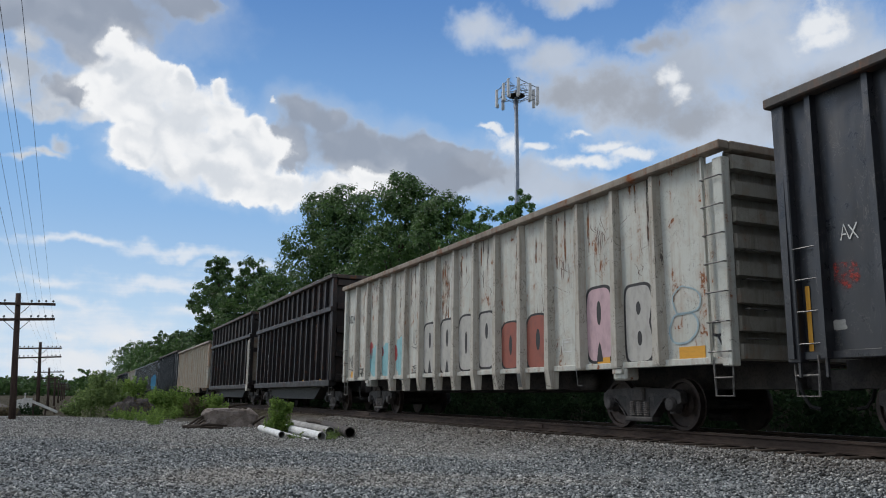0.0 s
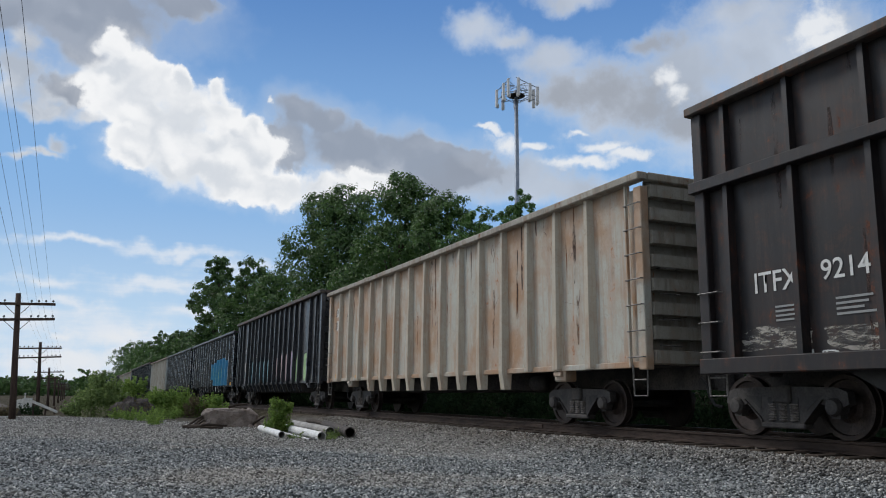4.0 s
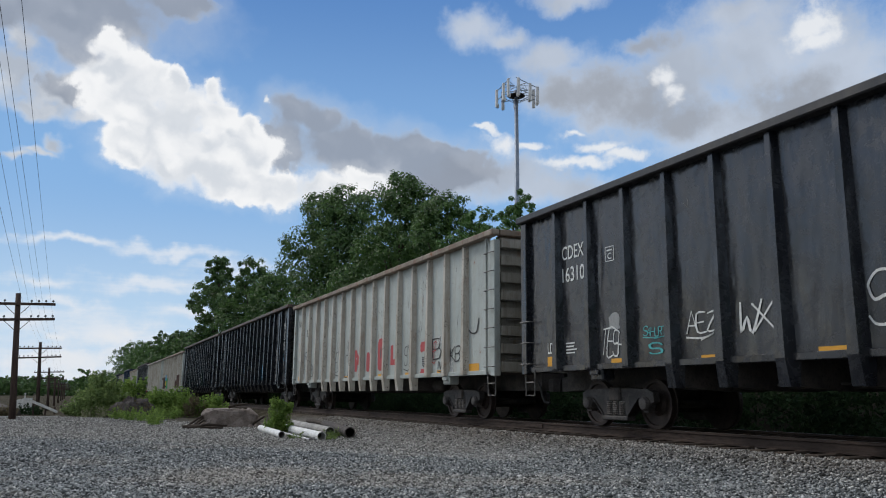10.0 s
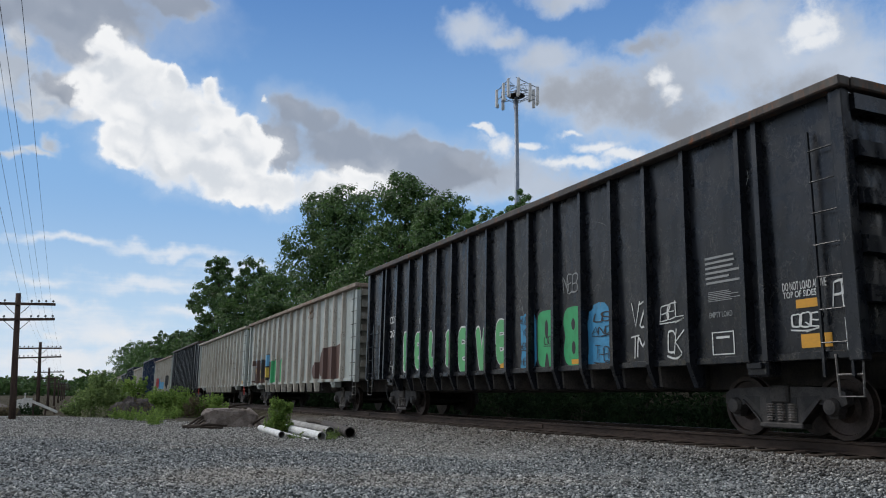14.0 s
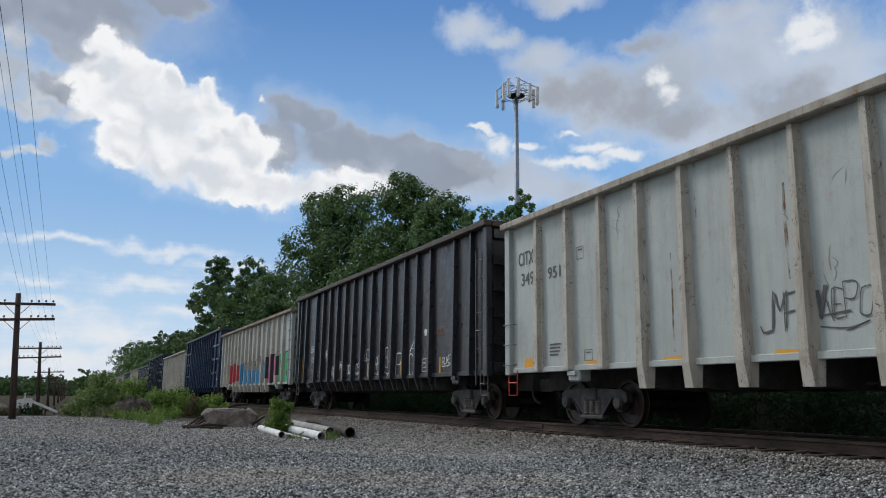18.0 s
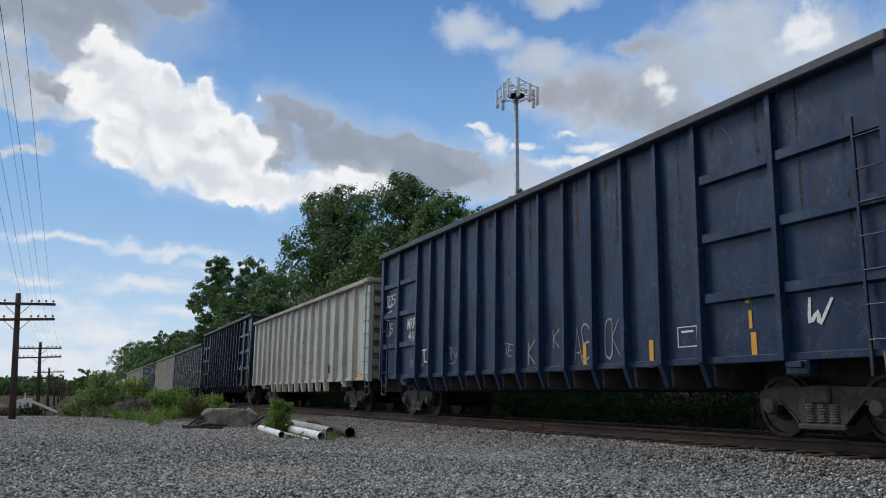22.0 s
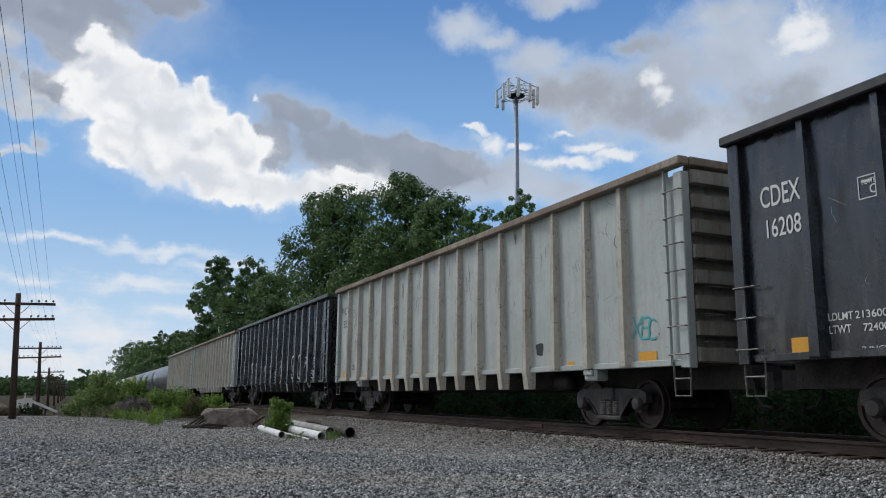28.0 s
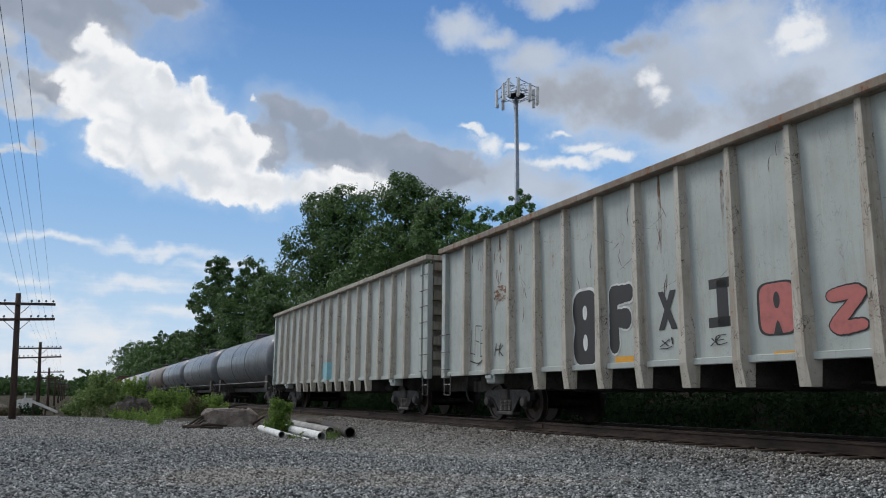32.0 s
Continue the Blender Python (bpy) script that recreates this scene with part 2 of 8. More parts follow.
SHADED = ((-1.6, 24.8, 7.0, 1.8), (1.6, 24.1, 2.4, 1.7), (-3.3, 24.1, 4.6, 1.7), (5.4, 25.9, 2.8, 0.9), (-0.7, 19.7, 1.7, 1.1), (-0.2, 21.8, 1.8, 1.1), (14.4, 19.9, 1.9, 1.3), (16.4, 19.3, 1.8, 1.2), (17.7, 17.8, 3.1, 1.7), (13.8, 17.6, 1.6, 1.8), (22.3, 17.5, 2.3, 1.6), (20.2, 16.5, 3.8, 1.4), (25.5, 16.2, 3.4, 1.6), (23.2, 15.8, 5.0, 1.4))
PALE = ((27.8, 26.2, 2.6, 1.5), (30.4, 25.4, 2.1, 0.8), (33.4, 23.8, 3.4, 1.5), (38.3, 20.6, 5.2, 3.2), (35.0, 21.6, 4.5, 1.9), (43.2, 22.1, 4.2, 3.7), (48.2, 22.9, 5.3, 4.2), (53.3, 20.7, 5.4, 5.1), (46.7, 18.0, 7.9, 3.0), (29.9, 15.8, 5.4, 1.8), (33.2, 14.7, 6.0, 1.4), (26.6, 15.0, 3.8, 1.4), (34.8, 27.6, 3.0, 0.8), (47.2, 25.6, 4.4, 1.4))
DIM = ((37.5, 21.4, 4.0, 1.8), (40.3, 20.1, 4.3, 1.9), (34.6, 21.4, 2.9, 1.5), (43.0, 18.9, 3.4, 1.5), (27.4, 16.2, 2.9, 1.0), (50.4, 19.3, 4.1, 2.1), (40.5, 24.4, 2.4, 0.8))
STREAKS = ((6.6, 9.7, 4.6, 0.5), (0.1, 9.9, 4.2, 0.3), (-1.6, 7.4, 3.0, 0.5), (4.9, 7.3, 4.1, 0.6), (3.0, 4.2, 5.4, 1.7), (-0.2, 2.0, 6.6, 2.2), (-2.7, 4.5, 3.6, 1.4), (5.3, 2.9, 4.4, 1.5), (11.2, 8.6, 4.3, 0.6), (8.0, 5.3, 3.4, 0.5), (-0.2, 5.7, 4.5, 0.5))


def cloud_mat():
    m = bpy.data.materials.new("clouds")
    m.use_nodes = True
    t = m.node_tree
    t.nodes.remove(t.nodes["Principled BSDF"])
    tc = t.nodes.new("ShaderNodeTexCoord")
    nv = t.nodes.new("ShaderNodeVectorMath")
    nv.operation = "NORMALIZE"
    t.links.new(tc.outputs["Object"], nv.inputs[0])
    sp = t.nodes.new("ShaderNodeSeparateXYZ")
    t.links.new(nv.outputs[0], sp.inputs[0])
    az = calc(t, "MULTIPLY", calc(t, "ARCTAN2", sp.outputs[0], sp.outputs[1]), 180 / math.pi)
    el = calc(t, "MULTIPLY", calc(t, "ARCSINE", sp.outputs[2]), 180 / math.pi)
    cb = t.nodes.new("ShaderNodeCombineXYZ")
    t.links.new(az, cb.inputs[0])
    t.links.new(el, cb.inputs[1])
    flat = cb.outputs[0]
    # billows push the outlines about
    w = nd(t, "TexNoise", Scale=0.42, Detail=5.0, Roughness=0.52)
    t.links.new(flat, w.inputs["Vector"])
    sh = t.nodes.new("ShaderNodeVectorMath")
    sh.operation = "MULTIPLY_ADD"
    off = t.nodes.new("ShaderNodeVectorMath")
    off.operation = "SUBTRACT"
    t.links.new(w.outputs["Color"], off.inputs[0])
    off.inputs[1].default_value = (0.5, 0.5, 0.5)
    t.links.new(off.outputs[0], sh.inputs[0])
    sh.inputs[1].default_value = (2.8, 2.4, 0)
    t.links.new(flat, sh.inputs[2])
    warped = sh.outputs[0]

    def lumps(rows, vec, soft=0.25):
        total = None
        for a, e, ra, re in rows:
            q = t.nodes.new("ShaderNodeVectorMath")
            q.operation = "MULTIPLY_ADD"
            t.links.new(vec, q.inputs[0])
            q.inputs[1].default_value = (1 / ra, 1 / re, 0)
            q.inputs[2].default_value = (-a / ra, -e / re, 0)
            ln = t.nodes.new("ShaderNodeVectorMath")
            ln.operation = "LENGTH"
            t.links.new(q.outputs[0], ln.inputs[0])
            d = calc(t, "SUBTRACT", 1.25, ln.outputs["Value"])
            total = d if total is None else calc(t, "SMOOTH_MAX", total, d, soft)
        return total

    fine = noise_of(t, flat, 0.55, 8, 0.62)
    wisp = nd(t, "TexNoise", Scale=1.0, Detail=6.0, Roughness=0.6)
    mp = t.nodes.new("ShaderNodeMapping")
    mp.inputs[3].default_value = (0.10, 0.75, 1)
    t.links.new(flat, mp.inputs[0])
    t.links.new(mp.outputs[0], wisp.inputs["Vector"])
    f5 = calc(t, "SUBTRACT", fine, 0.5)

    def billow(vec, scale):
        vo = nd(t, "TexVoronoi", Scale=scale, Smoothness=0.5)
        vo.feature = "SMOOTH_F1"
        t.links.new(vec, vo.inputs["Vector"])
        return calc(t, "SUBTRACT", 0.45, vo.outputs["Distance"])
    puffs = calc(t, "ADD", billow(warped, 0.75), calc(t, "MULTIPLY", billow(warped, 1.9), 0.45))
    cum = calc(t, "ADD", calc(t, "ADD", lumps(CUMULUS, warped), calc(t, "ADD", calc(t, "MULTIPLY", f5, 0.8), 0.22)), calc(t, "MULTIPLY", puffs, 0.4))
    bri = calc(t, "ADD", lumps(BRIGHT, warped), calc(t, "MULTIPLY", f5, 1.5))
    mil = calc(t, "ADD", lumps(MILK, warped, 0.4), calc(t, "MULTIPLY", f5, 1.2))
    sha = calc(t, "ADD", calc(t, "ADD", lumps(SHADED, warped, 0.5), calc(t, "ADD", calc(t, "MULTIPLY", f5, 0.45), 0.18)), calc(t, "MULTIPLY", puffs, 0.25))
    pal = calc(t, "ADD", lumps(PALE, warped, 0.6), calc(t, "MULTIPLY", f5, 0.9))
    dim = calc(t, "ADD", lumps(DIM, warped, 0.6), calc(t, "MULTIPLY", f5, 1.2))
    stk = calc(t, "ADD", lumps(STREAKS, warped, 0.5), calc(t, "ADD", calc(t, "MULTIPLY", calc(t, "SUBTRACT", wisp.outputs[0], 0.5), 2.6), calc(t, "MULTIPLY", f5, 1.4)))
    edge = ramp(t, noise_of(t, flat, 0.22, 2, 0.5), 0.40, 0.60, 0.40, 0.95)
    lw = calc(t, "ADD", lumps(LOW, warped, 0.4), calc(t, "MULTIPLY", f5, 1.6))
    m_l = ramp(t, lw, 0.0, 1.2, 0.0, 0.85)
    m_c, m_b = calc(t, "MAXIMUM", ramp(t, cum, 0.08, edge), ramp(t, cum, -0.5, 0.6, 0.0, 0.22)), ramp(t, bri, 0.10, 1.0, 0.0, 0.95)
    m_s, m_p = calc(t, "MAXIMUM", ramp(t, sha, 0.05, edge, 0.0, 0.95), ramp(t, sha, -0.6, 0.7, 0.0, 0.4)), ramp(t, pal, 0.0, 1.0, 0.0, 0.92)
    m_m, m_d = ramp(t, mil, 0.0, 1.0, 0.0, 0.9), ramp(t, dim, 0.0, 1.1, 0.0, 0.9)
    m_k = ramp(t, stk, -0.2, 1.3, 0.0, 0.9)
    # relief: the side of each billow that faces the light is brighter
    side = t.nodes.new("ShaderNodeVectorMath")
    side.operation = "ADD"
    t.links.new(warped, side.inputs[0])
    side.inputs[1].default_value = (0.25, 0.8, 0.0)
    relief = calc(t, "SUBTRACT", calc(t, "ADD", billow(warped, 0.5), calc(t, "MULTIPLY", f5, 0.5)), billow(side.outputs[0], 0.5))
    lit = ramp(t, calc(t, "ADD", relief, calc(t, "MULTIPLY", calc(t, "SUBTRACT", noise_of(t, warped, 0.16, 3, 0.5), 0.5), 0.8)), -0.18, 0.32)
    inner = ramp(t, cum, 0.45, 1.05)
    white = blend(t, calc(t, "MULTIPLY", calc(t, "SUBTRACT", 1.0, lit), inner), (0.90, 0.91, 0.925), (0.66, 0.70, 0.755))
    grey = blend(t, lit, (0.285, 0.325, 0.40), (0.345, 0.385, 0.46))
    pale = blend(t, ramp(t, noise_of(t, warped, 0.13, 4, 0.45), 0.36, 0.64), (0.42, 0.465, 0.54), (0.53, 0.59, 0.69))
    milk = blend(t, ramp(t, noise_of(t, warped, 0.35, 4, 0.5), 0.36, 0.64), (0.44, 0.475, 0.53), (0.68, 0.70, 0.73))
    col = blend(t, m_k, (0.66, 0.74, 0.84), (0.74, 0.79, 0.86))
    col = blend(t, m_l, col, (0.78, 0.81, 0.85))
    col = blend(t, m_p, col, pale)
    col = blend(t, m_d, col, (0.335, 0.365, 0.42))
    col = blend(t, m_m, col, milk)
    col = blend(t, m_s, col, grey)
    col = blend(t, m_b, col, (0.80, 0.825, 0.86))
    col = blend(t, m_c, col, white)
    inv = None
    for x in (m_c, m_b, m_s, m_p, m_k, m_m, m_d, m_l):
        k = calc(t, "SUBTRACT", 1.0, x)
        inv = k if inv is None else calc(t, "MULTIPLY", inv, k)
    # thin haze towards the horizon
    air = blend(t, ramp(t, el, 2.0, 15.0), (0.52, 0.69, 0.86), (0.245, 0.45, 0.76))
    air = blend(t, ramp(t, el, 14.0, 31.0), air, (0.098, 0.235, 0.54))
    col = blend(t, inv, col, air)
    em = t.nodes.new("ShaderNodeEmission")
    t.links.new(col, em.inputs[0])
    em.inputs[1].default_value = CLOUD_GLOW
    t.links.new(em.outputs[0], t.nodes["Material Output"].inputs[0])
    return m


CLOUD_GLOW = 1.0


def build_clouds():
    """A far shell of sky on which the clouds drift."""
    R, na, ne = 4300.0, 48, 20
    vs, fs = [], []
    for j in range(ne + 1):
        e = radians(-1.5 + 40.0 * j / ne)
        for i in range(na + 1):
            a = radians(-22 + 100.0 * i / na)
            vs.append((R * math.sin(a) * math.cos(e), R * math.cos(a) * math.cos(e), R * math.sin(e)))
    for j in range(ne):
        for i in range(na):
            k = j * (na + 1) + i
            fs.append((k, k + 1, k + na + 2, k + na + 1))
    me = bpy.data.meshes.new("backdrop")
    me.from_pydata(vs, [], fs)
    me.materials.append(cloud_mat())
    ob = new("backdrop", me)
    return tagged(ob, "blue summer sky with drifting white and grey clouds", "sky", kind="structure")


clouds = build_clouds()


# ---- ground, track bed ----
TRACK_X, RAIL_Z = 10.55, 0.60
TURN = Matrix.Rotation(radians(-0.7), 4, "Z")     # the railway runs a little off the y axis
SLANT = math.tan(radians(0.7))


def by_rail(x, y, z, rx=0, ry=0, rz=0):
    """A pose given across and along the railway."""
    return TURN @ pose(x, y, z, rx, ry, rz)


def ground_height(x, y):
    """The gravel lot is level, rises to the ballast and falls a little beyond the poles."""
    up = 0.0
    x -= SLANT * y if y > 0 else 0.0
    a = abs(x - TRACK_X)
    if a < 3.3:
        f = max(0.0, min(1.0, (3.3 - a) / 1.75))
        up = 0.375 * f * f * (3 - 2 * f)
    dip = max(0.0, min(1.0, (y - 44.0) / 40.0)) * max(0.0, min(1.0, (2.5 - x) / 4.0)) * 0.75
    far = 0.0 if y < 100 else min(1.0, (y - 100) / 100.0)
    if x > 16:
        g = min(1.0, (x - 16) / 9.0)
        up += 2.6 * g * g * (3 - 2 * g)
    return up - dip * (1 - 0.5 * far) + 0.035 * noise.noise((x * 0.35, y * 0.35, 0.3)) * (1 - up * 2)


def warm_places(t, v):
    """Where sandy dirt lies between the stones."""
    q = t.nodes.new("ShaderNodeVectorMath")
    q.operation = "DISTANCE"
    t.links.new(v, q.inputs[0])
    q.inputs[1].default_value = (2.5, 12.0, 0.0)
    spot = ramp(t, calc(t, "ADD", q.outputs["Value"], calc(t, "MULTIPLY", noise_of(t, v, 0.9, 4), 2.2)), 3.4, 1.6, 0.0, 0.8)
    far = ramp(t, across(t, v), 20.6, 22.5, 0.0, 0.5)
    return calc(t, "MAXIMUM", calc(t, "MAXIMUM", spot, far), ramp(t, noise_of(t, v, 0.30, 5, 0.62, 0.6), 0.50, 0.66, 0.0, 0.6))


def across(t, v):
    """Distance across the lot, measured square to an old wheel track."""
    sx = t.nodes.new("ShaderNodeSeparateXYZ")
    t.links.new(v, sx.inputs[0])
    return calc(t, "ADD", calc(t, "ADD", sx.outputs[0], calc(t, "MULTIPLY", sx.outputs[1], 0.9)), calc(t, "MULTIPLY", noise_of(t, v, 0.6, 4), 1.4))


def lot_x(t, v):
    sx = t.nodes.new("ShaderNodeSeparateXYZ")
    t.links.new(v, sx.inputs[0])
    return sx.outputs[0]


def pale_streak(t, v):
    """A bleached wheel track across the lot."""
    return ramp(t, calc(t, "ABSOLUTE", calc(t, "SUBTRACT", across(t, v), 20.9)), 0.95, 0.25, 0.0, calc(t, "MULTIPLY", ramp(t, lot_x(t, v), 3.6, 5.4), 0.4))


def ground_mat():
    m, t, p = mat_new("crushed_stone")
    tc = t.nodes.new("ShaderNodeTexCoord")
    v = tc.outputs["Object"]
    vo = nd(t, "TexVoronoi", Scale=36.0, Randomness=1.0)
    t.links.new(v, vo.inputs["Vector"])
    vo2 = nd(t, "TexVoronoi", Scale=55.0, Randomness=1.0)
    t.links.new(v, vo2.inputs["Vector"])
    big, mid = noise_of(t, v, 0.22, 4, 0.6, 0.5), noise_of(t, v, 1.1, 5)
    hsv = t.nodes.new("ShaderNodeSeparateColor")
    t.links.new(vo.outputs["Color"], hsv.inputs[0])
    stone = blend(t, hsv.outputs[0], (0.075, 0.080, 0.084), (0.28, 0.292, 0.293))
    stone = blend(t, ramp(t, hsv.outputs[1], 0.90, 0.97), stone, (0.46, 0.455, 0.44))
    col = blend(t, warm_places(t, v), stone, blend(t, hsv.outputs[2], (0.14, 0.126, 0.11), (0.42, 0.39, 0.345)))
    col = blend(t, ramp(t, mid, 0.5, 0.72, 0.0, 0.4), col, (0.18, 0.175, 0.163))
    col = blend(t, pale_streak(t, v), col, blend(t, hsv.outputs[1], (0.20, 0.19, 0.175), (0.58, 0.565, 0.53)))
    sx = t.nodes.new("ShaderNodeSeparateXYZ")
    t.links.new(v, sx.inputs[0])
    rail_x = calc(t, "SUBTRACT", sx.outputs[0], calc(t, "MULTIPLY", sx.outputs[1], SLANT))
    a = calc(t, "ABSOLUTE", calc(t, "SUBTRACT", rail_x, TRACK_X))
    near = ramp(t, calc(t, "ADD", a, calc(t, "MULTIPLY", mid, 0.8)), 2.9, 1.5)
    bed = blend(t, hsv.outputs[2], (0.075, 0.055, 0.045), (0.21, 0.165, 0.14))
    col = blend(t, near, col, bed)
    grass = calc(t, "MULTIPLY", ramp(t, mid, 0.30, 0.55, 0.55, 1.0), ramp(t, calc(t, "ADD", sx.outputs[1], calc(t, "MULTIPLY", sx.outputs[0], 1.2)), 34, 50))
    col = blend(t, grass, col, (0.062, 0.056, 0.040))
    # shade beyond the track is put into the ground colour, almost black
    far_side_shade = ramp(t, rail_x, 13.0, 14.5)
    col = blend(t, far_side_shade, col, (0.025, 0.024, 0.019))
    t.links.new(col, p.inputs["Base Color"])
    p.inputs["Roughness"].default_value = 1.0
    p.inputs["Specular IOR Level"].default_value = 0.0
    h = calc(t, "ADD", calc(t, "MULTIPLY", vo.outputs["Distance"], -1.0), calc(t, "MULTIPLY", vo2.outputs["Distance"], -0.4))
    bump(t, p, h, 1.0, 0.035)
    return m


def build_ground():
    xs = [-3000, -900, -300, -100, -50] + [-30 + 1.0 * i for i in range(30)] + [0.4 * i for i in range(46)] + [18.5, 20, 24, 30, 45, 80, 200, 600, 3000]
    ys = [-3000, -500, -100, -30, -10, -4] + [0.5 * i for i in range(100)] + [50 + 3 * i for i in range(40)] + [175, 200, 250, 350, 600, 1200, 3500]
    vs = [(x, y, ground_height(x, y)) for y in ys for x in xs]
    w = len(xs)
    fs = [(j * w + i, j * w + i + 1, (j + 1) * w + i + 1, (j + 1) * w + i) for j in range(len(ys) - 1) for i in range(w - 1)]
    me = bpy.data.meshes.new("ground")
    me.from_pydata(vs, [], fs)
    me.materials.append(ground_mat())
    me.polygons.foreach_set("use_smooth", [True] * len(me.polygons))
    ob = new("ground", me)
    tagged(ob, "grey crushed-stone lot beside a railway ballast bed", "ground", kind="structure")
    return ob


ground = build_ground()


def rail_profile(bm, y0, y1):
    pts = [(-0.07, -0.18), (0.07, -0.18), (0.07, -0.165), (0.012, -0.14), (0.012, -0.05), (0.036, -0.04), (0.036, -0.006), (0.028, 0.0),
           (-0.028, 0.0), (-0.036, -0.006), (-0.036, -0.04), (-0.012, -0.05), (-0.012, -0.14), (-0.07, -0.165)]
    prism(bm, pts, y0, y1, "y")


def build_track():
    tr = empty("railway_track", by_rail(TRACK_X, 0, RAIL_Z))
    tagged(tr, "rusty steel rails on dark wooden ties", "railway track", kind="structure")
    for sx in (-0.755, 0.755):
        bm = bmesh.new()
        rail_profile(bm, -60, 900)
        r = part("rail", bm, M["rail"], tr, m=pose(sx, 0, 0))
        bm = bmesh.new()
        box(bm, -0.026, 0.026, -60, 900, -0.002, 0.001)
        part("rail_head", bm, M["railtop"], r, "worn rail top")
        for k in range(14):
            y = 4.5 + 11.9 * k + (3 if sx > 0 else 0)
            shared("joint_bar", 0, lambda b: box(b, -0.045, -0.014, -0.45, 0.45, -0.13, -0.045, 0.008), M["rail"], tr, pose(sx, y, 0))
    for i in range(270):
        y = -12 + i * 0.53
        j = random.uniform(-0.05, 0.05)
        tie = shared("tie", i % 4, lambda b, q=i % 4: box(b, -1.3 - 0.02 * q, 1.3 + 0.015 * q, -0.115, 0.115, -0.35, -0.182, 0.012), M["tie"], tr, pose(j, y, 0, rz=random.uniform(-1.2, 1.2)))
        if -5 < y < 45:
            for sx in (-0.755, 0.755):
                shared("tie_plate", 0, lambda b: box(b, -0.16, 0.16, -0.09, 0.09, -0.182, -0.168, 0.004), M["rail"], tr, pose(sx, y, 0))
    return tr


track = build_track()


# ---- plants ----
def leaf_cloud(name, centres, mat, size, rng, parent=None, m=None, flat=0.3, kind=None):
    """One mesh of many small bent leaves, each a pair of triangles, at the given centres, facing out of their bunch."""
    c, out = (np.asarray(q, float) for q in centres)
    n = len(c)
    d = rng.normal(size=(n, 3)) * 0.42 + out + np.array([0, 0, flat])
    d /= np.linalg.norm(d, axis=1)[:, None]
    u = np.cross(d, rng.normal(size=(n, 3)))
    u /= np.linalg.norm(u, axis=1)[:, None]
    w = np.cross(d, u)
    s = (size * rng.uniform(0.6, 1.35, n))[:, None]
    tip, back = c + u * s, c - u * s
    left, right = c + w * s * 0.55 + d * s * 0.22, c - w * s * 0.55 + d * s * 0.22
    v = np.stack([back, left, tip, right], 1).reshape(-1, 3)
    f = np.arange(n)[:, None] * 4 + np.array([[0, 2, 1]])
    g = np.arange(n)[:, None] * 4 + np.array([[0, 3, 2]])
    me = bpy.data.meshes.new(name)
    me.from_pydata(v.tolist(), [], np.concatenate([f, g]).tolist())
    me.materials.append(mat)
    return link(name, me, parent, m)


def crown_points(lobes, n, rng, hollow=0.55, bunch=14):
    """Leaf places, and the way each leaf faces, on bunches over several lumpy lobes (x, y, z, r)."""
    lob = np.array(lobes, float)
    pick = rng.choice(len(lob), max(1, n // bunch), p=lob[:, 3] ** 2 / (lob[:, 3] ** 2).sum())
    d = rng.normal(size=(len(pick), 3))
    d /= np.linalg.norm(d, axis=1)[:, None]
    r = lob[pick, 3] * rng.uniform(hollow, 1.05, len(pick)) ** 0.6
    c = lob[pick, :3] + d * r[:, None] * np.array([1, 1, 0.85])
    spread = 0.30 * np.clip(lob[np.repeat(pick, bunch), 3, None] / 2.2, 0.25, 1.6)
    e = rng.normal(size=(len(pick) * bunch, 3))
    e[:, 2] *= 0.75
    far = np.linalg.norm(e, axis=1)[:, None]
    e = e / far * np.minimum(far, 1.9)
    return np.repeat(c, bunch, 0) + e * spread, e * 0.55 + np.repeat(d, bunch, 0) * 0.75


def tree(x, y, h, r, label, seed, leaves=9000, mat="leaf", leaf=0.20, low=0.25, lobes_n=16):
    """A tapered trunk that forks into limbs, and a crown of leaves in uneven lobes."""
    rng = np.random.default_rng(seed)
    z0 = ground_height(x, y) - 0.1
    h = h - z0
    th = empty("tree", pose(x, y, z0))
    tagged(th, label, "tree")
    lobes = []
    bm = bmesh.new()
    rt = 0.022 * h
    lean = rng.uniform(-0.4, 0.4, 2)
    top = Vector((lean[0], lean[1], h * 0.62))
    tube(bm, [(0, 0, 0), (lean[0] * 0.3, lean[1] * 0.3, h * 0.25), top * 0.75, top], rt, 9, rt * 0.35)
    part("trunk", bm, M["bark"], th, smooth=True)
    for i in range(lobes_n):
        f = (i + 0.5) / lobes_n
        zz = h * (low + (0.93 - low) * f)
        prof = math.sin(math.pi * min(1.0, 0.22 + 0.74 * f)) ** 0.7
        a = i * 2.4 + rng.uniform(-0.4, 0.4)
        rr = r * prof * rng.uniform(0.25, 0.72)
        size = r * rng.uniform(0.26, 0.46) * (0.6 + 0.55 * prof)
        lobes.append((rr * math.cos(a) + lean[0] * f, rr * math.sin(a) + lean[1] * f, min(zz, h - size * 0.9), size))
    lobes.append((lean[0], lean[1], h - r * 0.27, r * 0.3))
    for lx, ly, lz, ls in lobes[::2]:
        bm = bmesh.new()
        s = top * min(0.95, max(0.3, (lz - ls) / top.z * 0.8))
        mid = (s + Vector((lx, ly, lz))) / 2 + Vector((0, 0, -0.1 * ls))
        tube(bm, [s, mid, (lx, ly, lz)], rt * 0.38, 6, rt * 0.1)
        part("limb", bm, M["bark"], th, smooth=True)
    leaf_cloud("crown", crown_points(lobes, int(leaves * 3.2), rng, 0.62, 34), M[mat], leaf * 0.60, rng, th)
    return th


